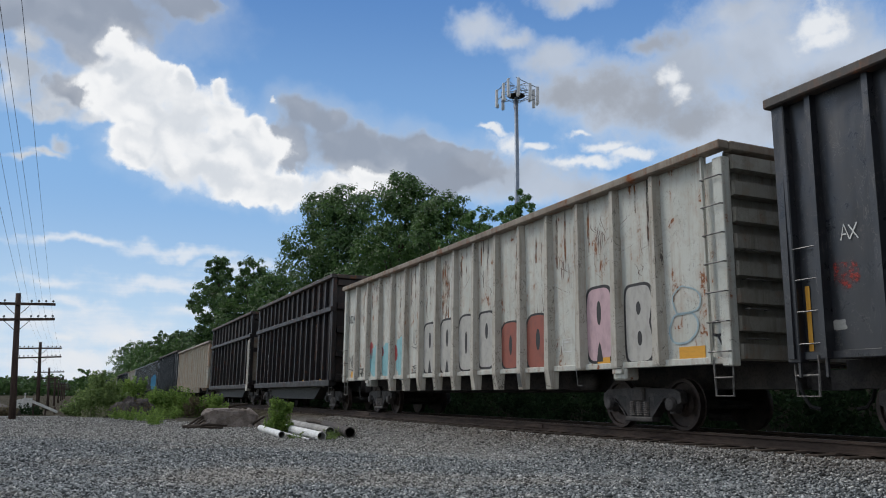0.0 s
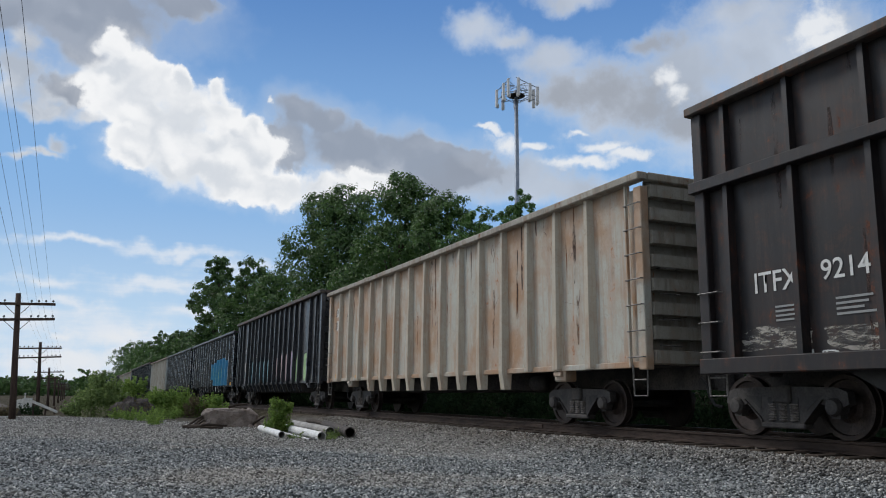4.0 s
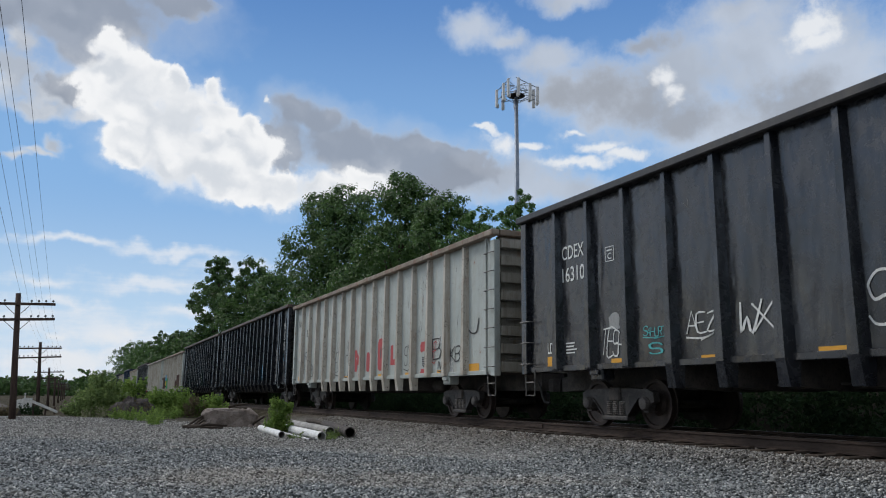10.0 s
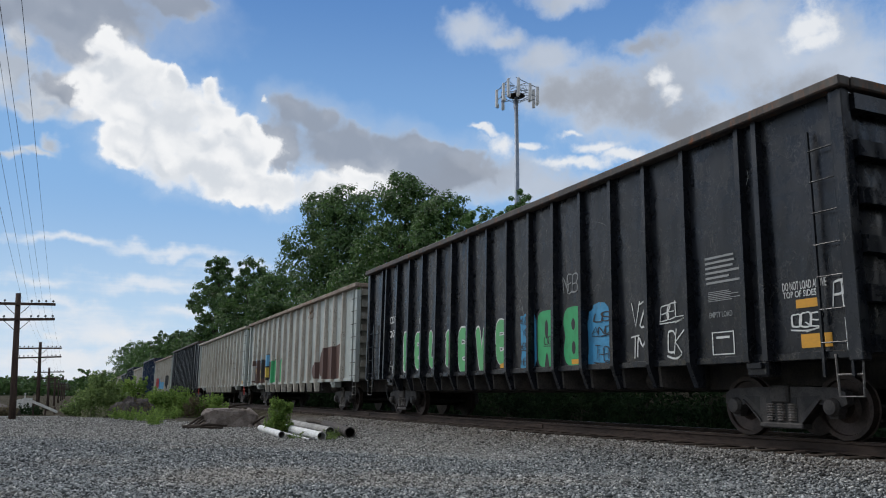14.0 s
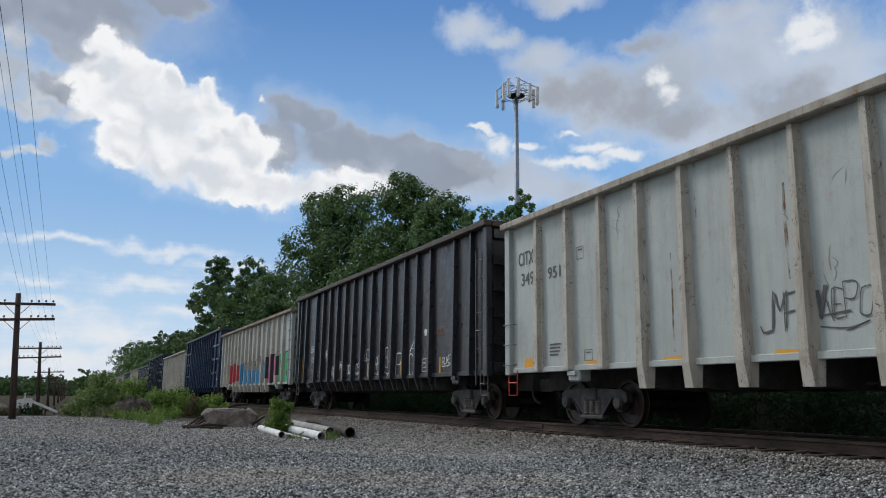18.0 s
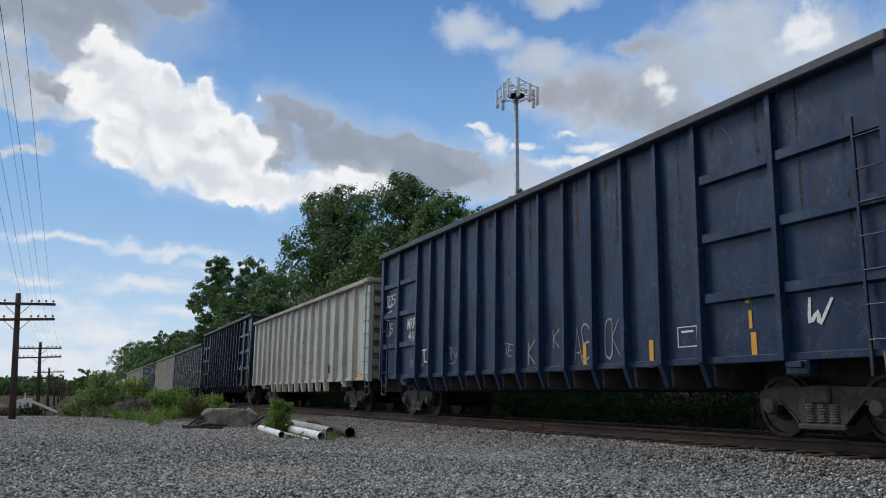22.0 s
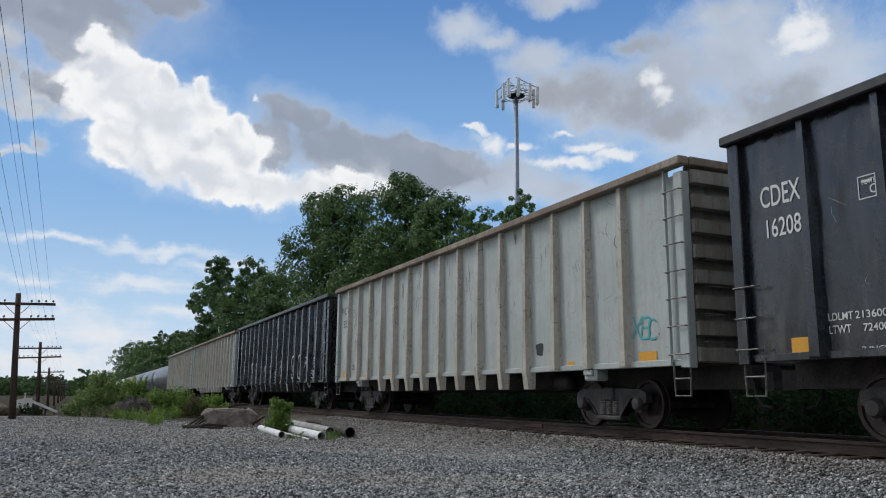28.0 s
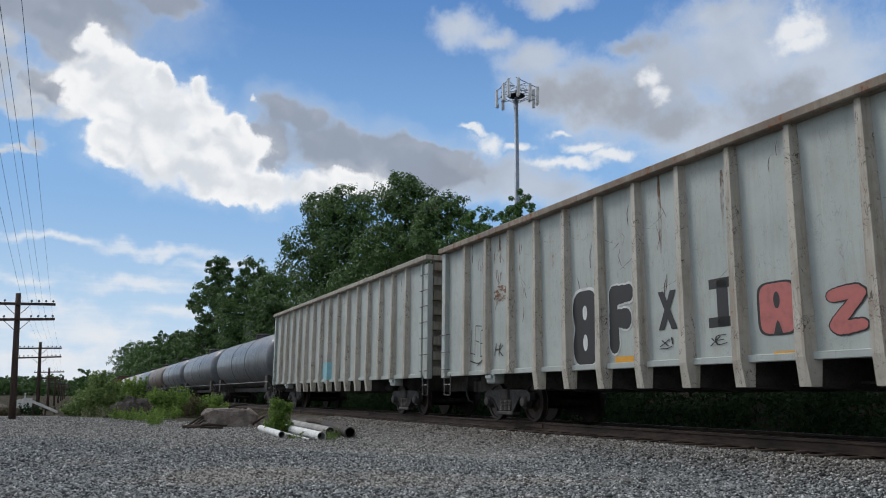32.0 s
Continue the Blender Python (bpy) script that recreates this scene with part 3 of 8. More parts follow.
TREES = "broad dark-green leafy tree behind the railway"
tree(16.0, 97.5, 17.8, 4.0, "slim leafy tree at the edge of the wood", 1, 9000, leaf=0.26, low=0.12, lobes_n=34)
tree(17.0, 82.0, 15.2, 4.4, TREES, 2, 10000, leaf=0.24, low=0.1, lobes_n=34)
tree(19.9, 62.5, 18.4, 5.7, "tall broad dark-green tree behind the railway", 3, 15000, leaf=0.22, low=0.12, lobes_n=24)
tree(20.0, 50.5, 16.7, 5.0, TREES, 4, 12000, leaf=0.20, low=0.1, lobes_n=20)
tree(21.5, 45.5, 14.2, 4.2, TREES, 5, 9000, leaf=0.19, low=0.1)
tree(21.5, 41.0, 12.3, 3.0, "light-leaved tree with thin foliage", 6, 4200, "leaf_light", leaf=0.17, low=0.15, lobes_n=28)
tree(22.0, 36.8, 12.6, 2.2, "small fresh-green tree in front of a mast", 7, 5200, "leaf_light", leaf=0.16, low=0.2, lobes_n=34)
tree(18.0, 73.0, 13.0, 4.6, TREES, 8, 8000, leaf=0.24, low=0.1, lobes_n=30)
tree(24.0, 57.0, 15.0, 6.0, TREES, 9, 6000, leaf=0.28, low=0.1)
for k, (tx, ty, hh, rr) in enumerate(((19, 140, 11.5, 4.6), (20, 160, 13.2, 5.5), (20, 183, 14.6, 6.5), (20, 220, 15.5, 8.0), (22, 265, 17.5, 9.0), (22, 316, 20.0, 9.5), (17, 118, 9.0, 4.5))):
    tree(tx, ty, hh, rr, "distant leafy tree along the railway", 30 + k, 4200, leaf=0.40, low=0.08, lobes_n=26)


def stuff_leaves(name, pts, mat, size, seed, label, category):
    rng = np.random.default_rng(seed)
    ob = leaf_cloud(name, pts, M[mat], size, rng)
    return tagged(ob, label, category, kind="stuff")


def far_woods():
    rng = np.random.default_rng(77)
    lob = []
    for i in range(260):
        x = rng.uniform(-190, 60)
        y = 620 + rng.uniform(-60, 120)
        h = rng.uniform(9, 14) * (1.3 if x > 15 else 1.0)
        lob += [(x + rng.uniform(-9, 9), y - 8, 1.6, 2.8), (x + rng.uniform(-9, 9), y - 5, 4.6, 3.6), (x, y, h * 0.45, h * 0.48), (x + rng.uniform(-5, 5), y, h * 0.8, h * 0.28)]
    stuff_leaves("far_woods", crown_points(lob, 120000, rng, 0.4), "leaf", 0.95, 78, "far line of green woods along the horizon", "woods")
    near, far = [], []
    for i in range(190):
        y = -18 + i * 0.95 + rng.uniform(-0.3, 0.3)
        lob = near if y < 48 else far
        sl = SLANT * y
        lob.append((14.0 + sl + rng.uniform(-0.4, 0.6), y, rng.uniform(0.25, 0.8), rng.uniform(0.55, 0.85)))
        lob.append((15.2 + sl + rng.uniform(-0.6, 0.9), y, rng.uniform(0.8, 1.6), rng.uniform(0.9, 1.2)))
        lob.append((17.2 + sl + rng.uniform(-1, 1.5), y, rng.uniform(1.8, 3.2), rng.uniform(1.0, 1.6)))
    stuff_leaves("hedge", crown_points(near, 130000, rng, 0.3), "hedge", 0.075, 79, "dense undergrowth behind the track, its green darkened for shade", "hedge")
    stuff_leaves("hedge", crown_points(far, 60000, rng, 0.3), "hedge", 0.13, 80, "dense undergrowth along the far track, its green darkened for shade", "hedge")


far_woods()


def unseen_woods():
    """An unseen leafy edge, added behind the camera to darken rib flanks and reflections."""
    rng = np.random.default_rng(91)
    lob = []
    for i in range(70):
        x, h = -75 + i * 2.1 + rng.uniform(-0.8, 0.8), rng.uniform(10, 15)
        y = -24 - 0.1 * abs(x) + rng.uniform(-3, 3)
        lob += [(x, y, h * 0.2, 2.6), (x + 1, y - 1, h * 0.5, 3.0), (x - 1, y, h * 0.78, 2.4)]
    stuff_leaves("woods", crown_points(lob, 60000, rng, 0.4), "leaf", 0.42, 92, "unseen woods added behind the camera to darken reflections", "woods")


unseen_woods()


# ---- utility poles ----
def pole(x, y, z, h, label):
    th = empty("utility_pole", pose(x, y, z, 0.3, -2.8, 0))
    tagged(th, label, "utility pole", "line of telegraph poles")
    bm = bmesh.new()
    tube(bm, [(0, 0, -0.6), (0, 0, h * 0.5), (0, 0, h)], 0.16, 10, 0.115)
    part("shaft", bm, M["wood"], th, smooth=True)
    for k, dz in enumerate((0.50, 1.22)):
        arm = shared("crossarm", 0, lambda b: box(b, -1.55, 1.55, -0.055, 0.055, -0.06, 0.06, 0.008), M["wood"], th, pose(0.02, -0.17, h - dz, 0, -0.5 if k else 0.7, 0))
        for i in range(8):
            px = (-1.45 + 0.3 * i) if i < 4 else (0.55 + 0.3 * (i - 4))

            def pin(b):
                tube(b, [(0, 0, 0.05), (0, 0, 0.13)], 0.012, 6)
                loft(b, [ring((0, 0, q), (1, 0, 0), (0, 1, 0), s, 8) for q, s in ((0.1, 0.045), (0.14, 0.05), (0.18, 0.04), (0.2, 0.02))])
            shared("insulator", 0, pin, M["glass"], arm, pose(px, 0, 0))
        for s in (-1, 1):
            shared("brace", s, lambda b, q=s: tube(b, [(0, -0.08, -0.55), (q * 0.55, -0.1, 0.0)], 0.014, 5), M["wood"], th, pose(0, -0.05, h - dz - 0.03))
    return th


POLES = []
for k in range(8):
    y = 41.6 + 30.4 * k
    x = -1.95 + 0.32 * min(k, 2) - 0.02 * k + 0.42 * max(0, k - 2)
    z = ground_height(x, y)
    POLES.append((x, y, z, (5.72, 5.75, 4.8, 4.25, 4.0, 3.9, 3.9, 3.9)[k]))
    pole(*POLES[-1], "dark wooden telegraph pole with two crossarms and insulators")


def wires():
    th = empty("overhead_wires", pose(0, 0, 0))
    tagged(th, "thin sagging telegraph wires strung from pole to pole", "wires")
    for k, (pin, near) in enumerate(zip((1.3, 0.95, 0.7, 0.35, 0.1), ((-0.73, 9.0, 5.26), (-0.93, 9.0, 5.21), (-1.38, 14.0, 6.57), (-1.23, 14.0, 5.04), (-1.15, 14.0, 4.18)))):
        for a, b in zip(POLES[:5], POLES[1:6]):
            pts = []
            for s in range(9):
                f = s / 8
                pts.append((a[0] + (b[0] - a[0]) * f + pin - 0.2, a[1] + (b[1] - a[1]) * f - 0.17, (a[2] + a[3]) * (1 - f) + (b[2] + b[3]) * f - 0.30 - 1.2 * f * (1 - f)))
            bm = bmesh.new()
            tube(bm, pts, 0.0032, 4)
            part("wire", bm, M["wire"], th)
        a = Vector((POLES[0][0] + pin - 0.2, POLES[0][1] - 0.17, POLES[0][2] + POLES[0][3] - 0.30))
        n = Vector(near)
        bm = bmesh.new()
        tube(bm, [a + (n - a) * (s / 8 * 1.5) - Vector((0, 0, 0.10 * math.sin(math.pi * s / 12))) for s in range(9)], 0.0032, 4)
        part("wire", bm, M["wire"], th)


wires()


# ---- mast ----
def mast():
    th = empty("cell_tower", pose(42.0, 71.2, 0.0))
    tagged(th, "tall grey steel mast with pale panel antennas on top", "cell tower")
    bm = bmesh.new()
    loft(bm, [ring((0, 0, z), (1, 0, 0), (0, 1, 0), r, 14) for z, r in ((1.5, 0.55), (17, 0.29), (34.1, 0.19))])
    part("shaft", bm, M["galv"], th, smooth=True)
    bm = bmesh.new()
    for i in range(40):
        box(bm, 0.12, 0.36, -0.015, 0.015, 12 + i * 0.55, 12.03 + i * 0.55)
    part("climbing_pegs", bm, M["galv"], th)
    bm = bmesh.new()
    loft(bm, [ring((0, 0, z), (1, 0, 0), (0, 1, 0), r, 12) for z, r in ((33.3, 0.5), (33.42, 0.95), (33.5, 0.95))])
    part("platform", bm, M["steel"], th)
    for q in range(3):
        arm = empty("antenna_frame", pose(0, 0, 33.5, 0, 0, 120 * q + 52))
        arm.parent = th
        bm = bmesh.new()
        for z in (0.0, 1.1):
            tube(bm, [(0.15, 0, z), (1.45, 0, z)], 0.045, 6)
            tube(bm, [(1.45, -1.9, z), (1.45, 1.9, z)], 0.04, 6)
            tube(bm, [(0.15, 0, z), (1.45, 1.2, z)], 0.03, 6)
            tube(bm, [(0.15, 0, z), (1.45, -1.2, z)], 0.03, 6)
        tube(bm, [(0.2, 0, -0.9), (1.45, -0.9, 0.0)], 0.03, 6)
        tube(bm, [(0.2, 0, -0.9), (1.45, 0.9, 0.0)], 0.03, 6)
        for s in (-1.0, 0.2):
            tube(bm, [(0.3, s * 0.3, 0.9), (0.9, s * 0.7, 1.25), (1.3, s, 0.4)], 0.02, 5)
        part("frame", bm, M["galv"], arm)
        for s in (-1.7, 0.35, 1.7):
            shared("panel_antenna", abs(s) > 1, lambda b, k=abs(s) > 1: box(b, -0.11, 0.11, -0.16, 0.16, -1.15, 0.85, 0.03), M["antenna"], arm, pose(1.62, s, 0.25))
            shared("radio_box", 0, lambda b: box(b, -0.1, 0.1, -0.12, 0.12, -0.25, 0.2, 0.02), M["antenna"], arm, pose(1.5, s, -0.75))
    return th


mast()


# ---- the train ----
SPEED = 12.75
CARS = []          # (thing, position along the train of its middle)


def wheel_mesh(b):
    prof = ((-0.135, 0.47), (-0.105, 0.485), (-0.10, 0.457), (0.0, 0.45), (0.0, 0.39), (-0.035, 0.375), (-0.055, 0.22), (-0.01, 0.15), (0.05, 0.14), (0.05, 0.0))
    rings = [ring((x, 0, 0), (0, 1, 0), (0, 0, 1), max(r, 0.003), 28) for x, r in prof]
    loft(b, rings, True)


def frame_mesh(b):
    """One cast side frame, seen from its side: arched bar, window with the springs, journal jaws."""
    outline = [(-1.12, 0.50), (-1.10, 0.66), (-0.95, 0.72), (-0.45, 0.74), (0.45, 0.74), (0.95, 0.72), (1.10, 0.66), (1.12, 0.50), (0.98, 0.44), (0.96, 0.30),
               (0.82, 0.30), (0.80, 0.46), (0.66, 0.50), (0.36, 0.20), (-0.36, 0.20), (-0.66, 0.50), (-0.80, 0.46), (-0.82, 0.30), (-0.96, 0.30), (-0.98, 0.44)]
    prism(b, outline, -0.07, 0.07, "x")
    for s in (-1, 1):
        prism(b, [(s * 0.36, 0.20), (s * 0.42, 0.30), (s * 0.72, 0.56), (s * 0.66, 0.50)], -0.11, 0.09, "x")
        loft(b, [ring((x, s * 0.889, 0.457), (0, 1, 0), (0, 0, 1), r, 14) for x, r in ((0.06, 0.13), (-0.10, 0.13), (-0.15, 0.10), (-0.16, 0.05))])
    box(b, -0.12, 0.08, -0.40, 0.40, 0.14, 0.225, 0.02)


# solid black blocks that stand for the shade in the frame's openings
def dark_hollow_mesh(b):
    box(b, -0.076, 0.074, -0.30, 0.30, 0.24, 0.60, 0.02)
    for s in (-1, 1):
        prism(b, [(s * 0.40, 0.60), (s * 0.72, 0.62), (s * 0.60, 0.55), (s * 0.42, 0.40)], -0.074, 0.072, "x")


def spring_mesh(b):
    """One coil spring as a ridged column."""
    rows = []
    for i in range(7):
        z = 0.245 + i * 0.037
        rows += [(z, 0.066), (z + 0.010, 0.088), (z + 0.022, 0.088), (z + 0.032, 0.066)]
    loft(b, [ring((0, 0, z), (1, 0, 0), (0, 1, 0), r, 10) for z, r in rows])


def add_truck(car, y, frame_mat):
    tr = empty("truck", pose(0, y, 0))
    tr.parent = car
    for s in (-1, 1):
        m = pose(s * 0.99, 0, 0, 0, 0, 0 if s < 0 else 180)
        shared("side_frame", 0, frame_mesh, frame_mat, tr, m)
        shared("frame_window", 0, dark_hollow_mesh, M["hose_and_fill"], tr, m)
        for cy in (-0.2, 0.0, 0.2):
            shared("spring", 0, spring_mesh, M["spring"], tr, pose(s * 1.03, cy, 0))
        for q in (-1, 1):
            shared("wheel", 0, wheel_mesh, M["wheel"], tr, pose(s * 0.835, q * 0.889, 0.457, 0, 0, 0 if s > 0 else 180), smooth=False)
    for q in (-1, 1):
        shared("axle", 0, lambda b: tube(b, [(-0.9, 0, 0.457), (0.9, 0, 0.457)], 0.08, 10), M["under"], tr, pose(0, q * 0.889, 0))
    shared("bolster", 0, lambda b: box(b, -1.12, 1.12, -0.17, 0.17, 0.50, 0.76, 0.03), M["under"], tr)
    shared("brake_beam", 0, lambda b: (box(b, -0.7, 0.7, 0.35, 0.45, 0.3, 0.42, 0.02), box(b, -0.7, 0.7, -0.45, -0.35, 0.3, 0.42, 0.02)), M["under"], tr)
    return tr


def coupler_mesh(b):
    box(b, -0.13, 0.13, 0.0, 0.75, 0.72, 0.98, 0.03)
    prism(b, [(-0.2, -0.02), (-0.22, -0.22), (-0.08, -0.3), (0.02, -0.2), (0.14, -0.3), (0.22, -0.24), (0.2, 0.06)], 0.70, 1.0, "z")


def hose_mesh(b):
    tube(b, [(-0.38, 0.05, 0.92), (-0.40, -0.1, 0.80), (-0.42, -0.18, 0.60), (-0.40, -0.28, 0.45), (-0.36, -0.42, 0.42)], 0.03, 7)


def rib_mesh(style, z0, z1, zf, bev):
    """A side rib with its foot below the sill, on the side that faces -x; x is measured from the rib's outer face."""
    def build(b):
        if style == "hat":
            rows = ((zf, 0.06 if zf < z0 - 0.1 else 0.01, 0.10, 0.15, 0.17), (z0 - 0.02, 0.0, 0.085, 0.19, 0.19), (z0 + 0.9, 0.005, 0.07, 0.165, 0.14), (z1, 0.03, 0.05, 0.12, 0.135))
        else:
            rows = ((zf, 0.16 if zf < z0 - 0.1 else 0.0, 0.05, 0.055, 0.30), (z0 - 0.02, 0.0, 0.05, 0.06, 0.30), (z0 + 0.3, 0.0, 0.048, 0.06, 0.20), (z1, 0.05, 0.045, 0.05, 0.20))
        loft(b, [[(x, -f, z), (x, f, z), (0.20 if style == "hat" else max(d, x + 0.02), w, z), (0.20 if style == "hat" else max(d, x + 0.02), -w, z)] for z, x, f, w, d in rows])
    return build


def ladder_rung(w):
    def b_(b):
        tube(b, [(0.05, -w / 2, 0), (-0.04, -w / 2 + 0.02, 0), (-0.04, w / 2 - 0.02, 0), (0.05, w / 2, 0)], 0.0125, 6)
    return b_


def grab(w):
    def b_(b):
        tube(b, [(-w / 2, 0.05, 0), (-w / 2, -0.05, 0), (w / 2, -0.05, 0), (w / 2, 0.05, 0)], 0.012, 6)
    return b_


def gondola(front, rear, top, label, paint, chord, style="hat", ribs=(), sill=1.15, foot=0.73, end_ribs=8, ladder=True, ladder_mat=None, truck_off=2.79, truck_rear=None,
            mid=None, bays=(), frame_mat=None, deep_sill=False, step=True, end_mat=None, rib_mat=None, bare=(4.2, 4.6)):
    """A high-sided railway gondola. The car's own y runs to its rear, x=-1.6 is the side by the lot, z=0 the rail top."""
    L, H = rear - front, top - RAIL_Z
    car = empty("freight_gondola", by_rail(TRACK_X, (front + rear) / 2, RAIL_Z))
    tagged(car, label, "freight car", "freight train")
    CARS.append((car, (front + rear) / 2))
    h2 = L / 2
    offs = {-1: truck_off, 1: truck_rear or truck_off}
    car["ribs"], car["top"], car["sill"], car["rib_y"] = style, H, sill, [h2 - o for o in ribs]
    car["half"] = h2
    frame_mat, end_mat, ladder_mat = frame_mat or M["steel"], end_mat or paint, ladder_mat or paint
    face = -1.45 if style == "hat" else -1.44      # the sheet behind the ribs
    for s, nm in ((-1, "side_panel"), (1, "side_panel")):
        bm = bmesh.new()
        gap = 0.5 if style == "hat" and s < 0 else 0.06
        box(bm, face, face + 0.02, -h2 + gap, h2 - 0.06, sill, H - 0.1)
        part(nm, bm, paint, car, m=pose(0, 0, 0) if s < 0 else pose(0, 0, 0, 0, 0, 180))
    if style == "hat":
        bm = bmesh.new()
        box(bm, face, face + 0.02, -h2 + 0.06, -h2 + 0.498, sill, H - 0.25)
        part("corner_sheet", bm, paint, car)
    # top chord
    bm = bmesh.new()
    box(bm, -1.66, -1.44, -h2 - 0.04, h2 + 0.04, H - 0.15, H, 0.02)
    part("top_chord", bm, chord, car)
    bm = bmesh.new()
    box(bm, 1.44, 1.66, -h2 - 0.04, h2 + 0.04, H - 0.15, H, 0.02)
    part("top_chord", bm, chord, car)
    for q in (-1, 1):
        shared("end_chord", (L, H), lambda b: box(b, -1.438, 1.438, -0.10, 0.09, H - 0.16, H - 0.006, 0.02), chord, car, pose(0, q * (h2 - 0.03), 0))
    # side sill
    for s in (-1, 1):
        bm = bmesh.new()
        if deep_sill:
            box(bm, -1.63, -1.40, -h2 + 0.02, h2 - 0.02, sill - 0.22, sill + 0.02, 0.015)
        else:
            box(bm, face - 0.05, face + 0.06, -h2 + 0.05, h2 - 0.05, sill - 0.06, sill + 0.05, 0.01)
        part("side_sill", bm, paint, car, m=pose(0, 0, 0, 0, 0, 0 if s < 0 else 180))
    # ribs
    z1 = H - 0.148
    for o in ribs:
        y = h2 - o
        low = foot if bare[0] < o < L - bare[1] else sill - 0.05
        for s in (-1, 1):
            shared("rib", (style, sill, round(z1, 3), low), rib_mesh(style, sill, z1, low, 0), rib_mat or paint, car, pose(s * 1.60, y if s < 0 else y, 0, 0, 0, 0 if s < 0 else 180))
    if mid:
        for s in (-1, 1):
            bm = bmesh.new()
            box(bm, -1.66, -1.43, -h2 - 0.02, h2 + 0.02, mid - 0.09, mid + 0.09, 0.012)
            part("mid_rail", bm, paint, car, m=pose(0, 0, 0, 0, 0, 0 if s < 0 else 180))
    for y0, y1 in bays:
        for k in range(3):
            z = sill + (z1 - sill) * (k + 1) / 4
            shared("bay_stiffener", (round(y1 - y0, 2),), lambda b: prism(b, [(-1.43, -0.10), (-1.535, -0.07), (-1.535, 0.07), (-1.43, 0.10)], y0 - (y0 + y1) / 2, y1 - (y0 + y1) / 2, "y"), paint, car, pose(0, (y0 + y1) / 2, z))
    # ends
    for q in (-1, 1):
        bm = bmesh.new()
        box(bm, -1.40, 1.40, -0.02, 0.0, sill, H - 0.14)
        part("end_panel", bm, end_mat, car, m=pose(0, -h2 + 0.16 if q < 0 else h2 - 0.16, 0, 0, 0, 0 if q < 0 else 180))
        for s in (-1, 1):
            zt = z1 - 0.1 if (style == "hat" and q < 0 and s < 0) else z1
            shared("corner_post", (style, sill, zt), lambda b: box(b, -0.085, 0.085, -0.11, 0.11, sill - 0.1, zt, 0.015), paint, car, pose(s * 1.48, q * (h2 - 0.13), 0))
        for k in range(end_ribs):
            z = sill + 0.12 + (H - 0.45 - sill) * k / max(1, end_ribs - 1)
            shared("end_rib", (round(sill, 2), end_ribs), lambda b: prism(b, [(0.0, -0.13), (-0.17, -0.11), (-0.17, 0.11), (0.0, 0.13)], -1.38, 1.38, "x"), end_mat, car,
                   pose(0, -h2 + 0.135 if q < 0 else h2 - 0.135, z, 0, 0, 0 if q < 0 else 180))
    if ladder:
        n = 7
        for k in range(n):
            z = sill + 0.12 + k * 0.46
            if z < H - 0.3:
                shared("ladder_rung", 0, ladder_rung(0.46), M["rung"] if ladder_mat is paint else ladder_mat, car, pose(-1.575, -h2 + 0.26, z))
        shared("ladder_strip", (round(z1, 2), sill), lambda b: box(b, -0.03, 0.03, -0.02, 0.02, sill - 0.05, z1, 0.004), paint, car, pose(-1.53, -h2 + 0.50, 0))
        for k in range(6):
            shared("grab_iron", 0, grab(0.42), M["rung"], car, pose(-1.0, -h2 + 0.03, sill + 0.32 + k * 0.46))
        for k in range(3):
            shared("ladder_rung", 0, ladder_rung(0.46), M["rung"], car, pose(-1.575, h2 - 0.26, sill + 0.12 + k * 0.46))
    if step:
        def stirrup(b):
            tube(b, [(0, -0.2, 0.55), (0, -0.18, 0.0), (0, 0.18, 0.0), (0, 0.2, 0.55)], 0.018, 6)
            tube(b, [(0, -0.19, 0.28), (0, 0.19, 0.28)], 0.015, 6)
        for q in (-1, 1):
            shared("step_ladder", 0, stirrup, M["rung"] if step is True else step, car, pose(-1.5, q * (h2 - 0.28), 0.60))
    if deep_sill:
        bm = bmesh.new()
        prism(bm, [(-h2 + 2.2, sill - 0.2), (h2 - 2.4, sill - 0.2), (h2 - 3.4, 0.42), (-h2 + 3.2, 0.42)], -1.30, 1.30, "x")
        part("belly_sheet", bm, M["hose_and_fill"], car)
    elif style == "thin":
        for q, n in ((1, 4), (-1, 7)):
            for dy in (-0.22, 0.22):
                shared("ladder_stile", (sill, n), lambda b, n=n: box(b, -0.02, 0.02, -0.022, 0.022, sill - 0.3, sill + 0.44 * n, 0.004), paint, car, pose(-1.53, q * (h2 - 0.42) + dy, 0))
            for k in range(n):
                shared("ladder_rung", "thin", lambda b: tube(b, [(0, -0.22, 0), (0, 0.22, 0)], 0.011, 6), paint, car, pose(-1.55, q * (h2 - 0.42), sill + 0.15 + 0.44 * k))
    # underframe
    bm = bmesh.new()
    box(bm, -1.42, 1.42, -h2 + 0.2, h2 - 0.2, sill - 0.02, sill + 0.02)
    part("floor_sheet", bm, M["under"], car)
    bm = bmesh.new()
    box(bm, -0.32, 0.32, -h2 - 0.05, h2 + 0.05, 0.72, sill - 0.02)
    part("centre_sill", bm, M["under"], car)
    for o in ribs[1:-1]:
        if abs(h2 - o) < h2 - max(offs.values()) - 1.2:
            shared("cross_bearer", (sill, foot), lambda b: prism(b, [(-1.42, sill - 0.02), (1.42, sill - 0.02), (1.38, foot + 0.02), (0.3, foot - 0.05), (-0.3, foot - 0.05), (-1.38, foot + 0.02)], -0.12, 0.12, "y"), M["under"], car, pose(0, h2 - o, 0))
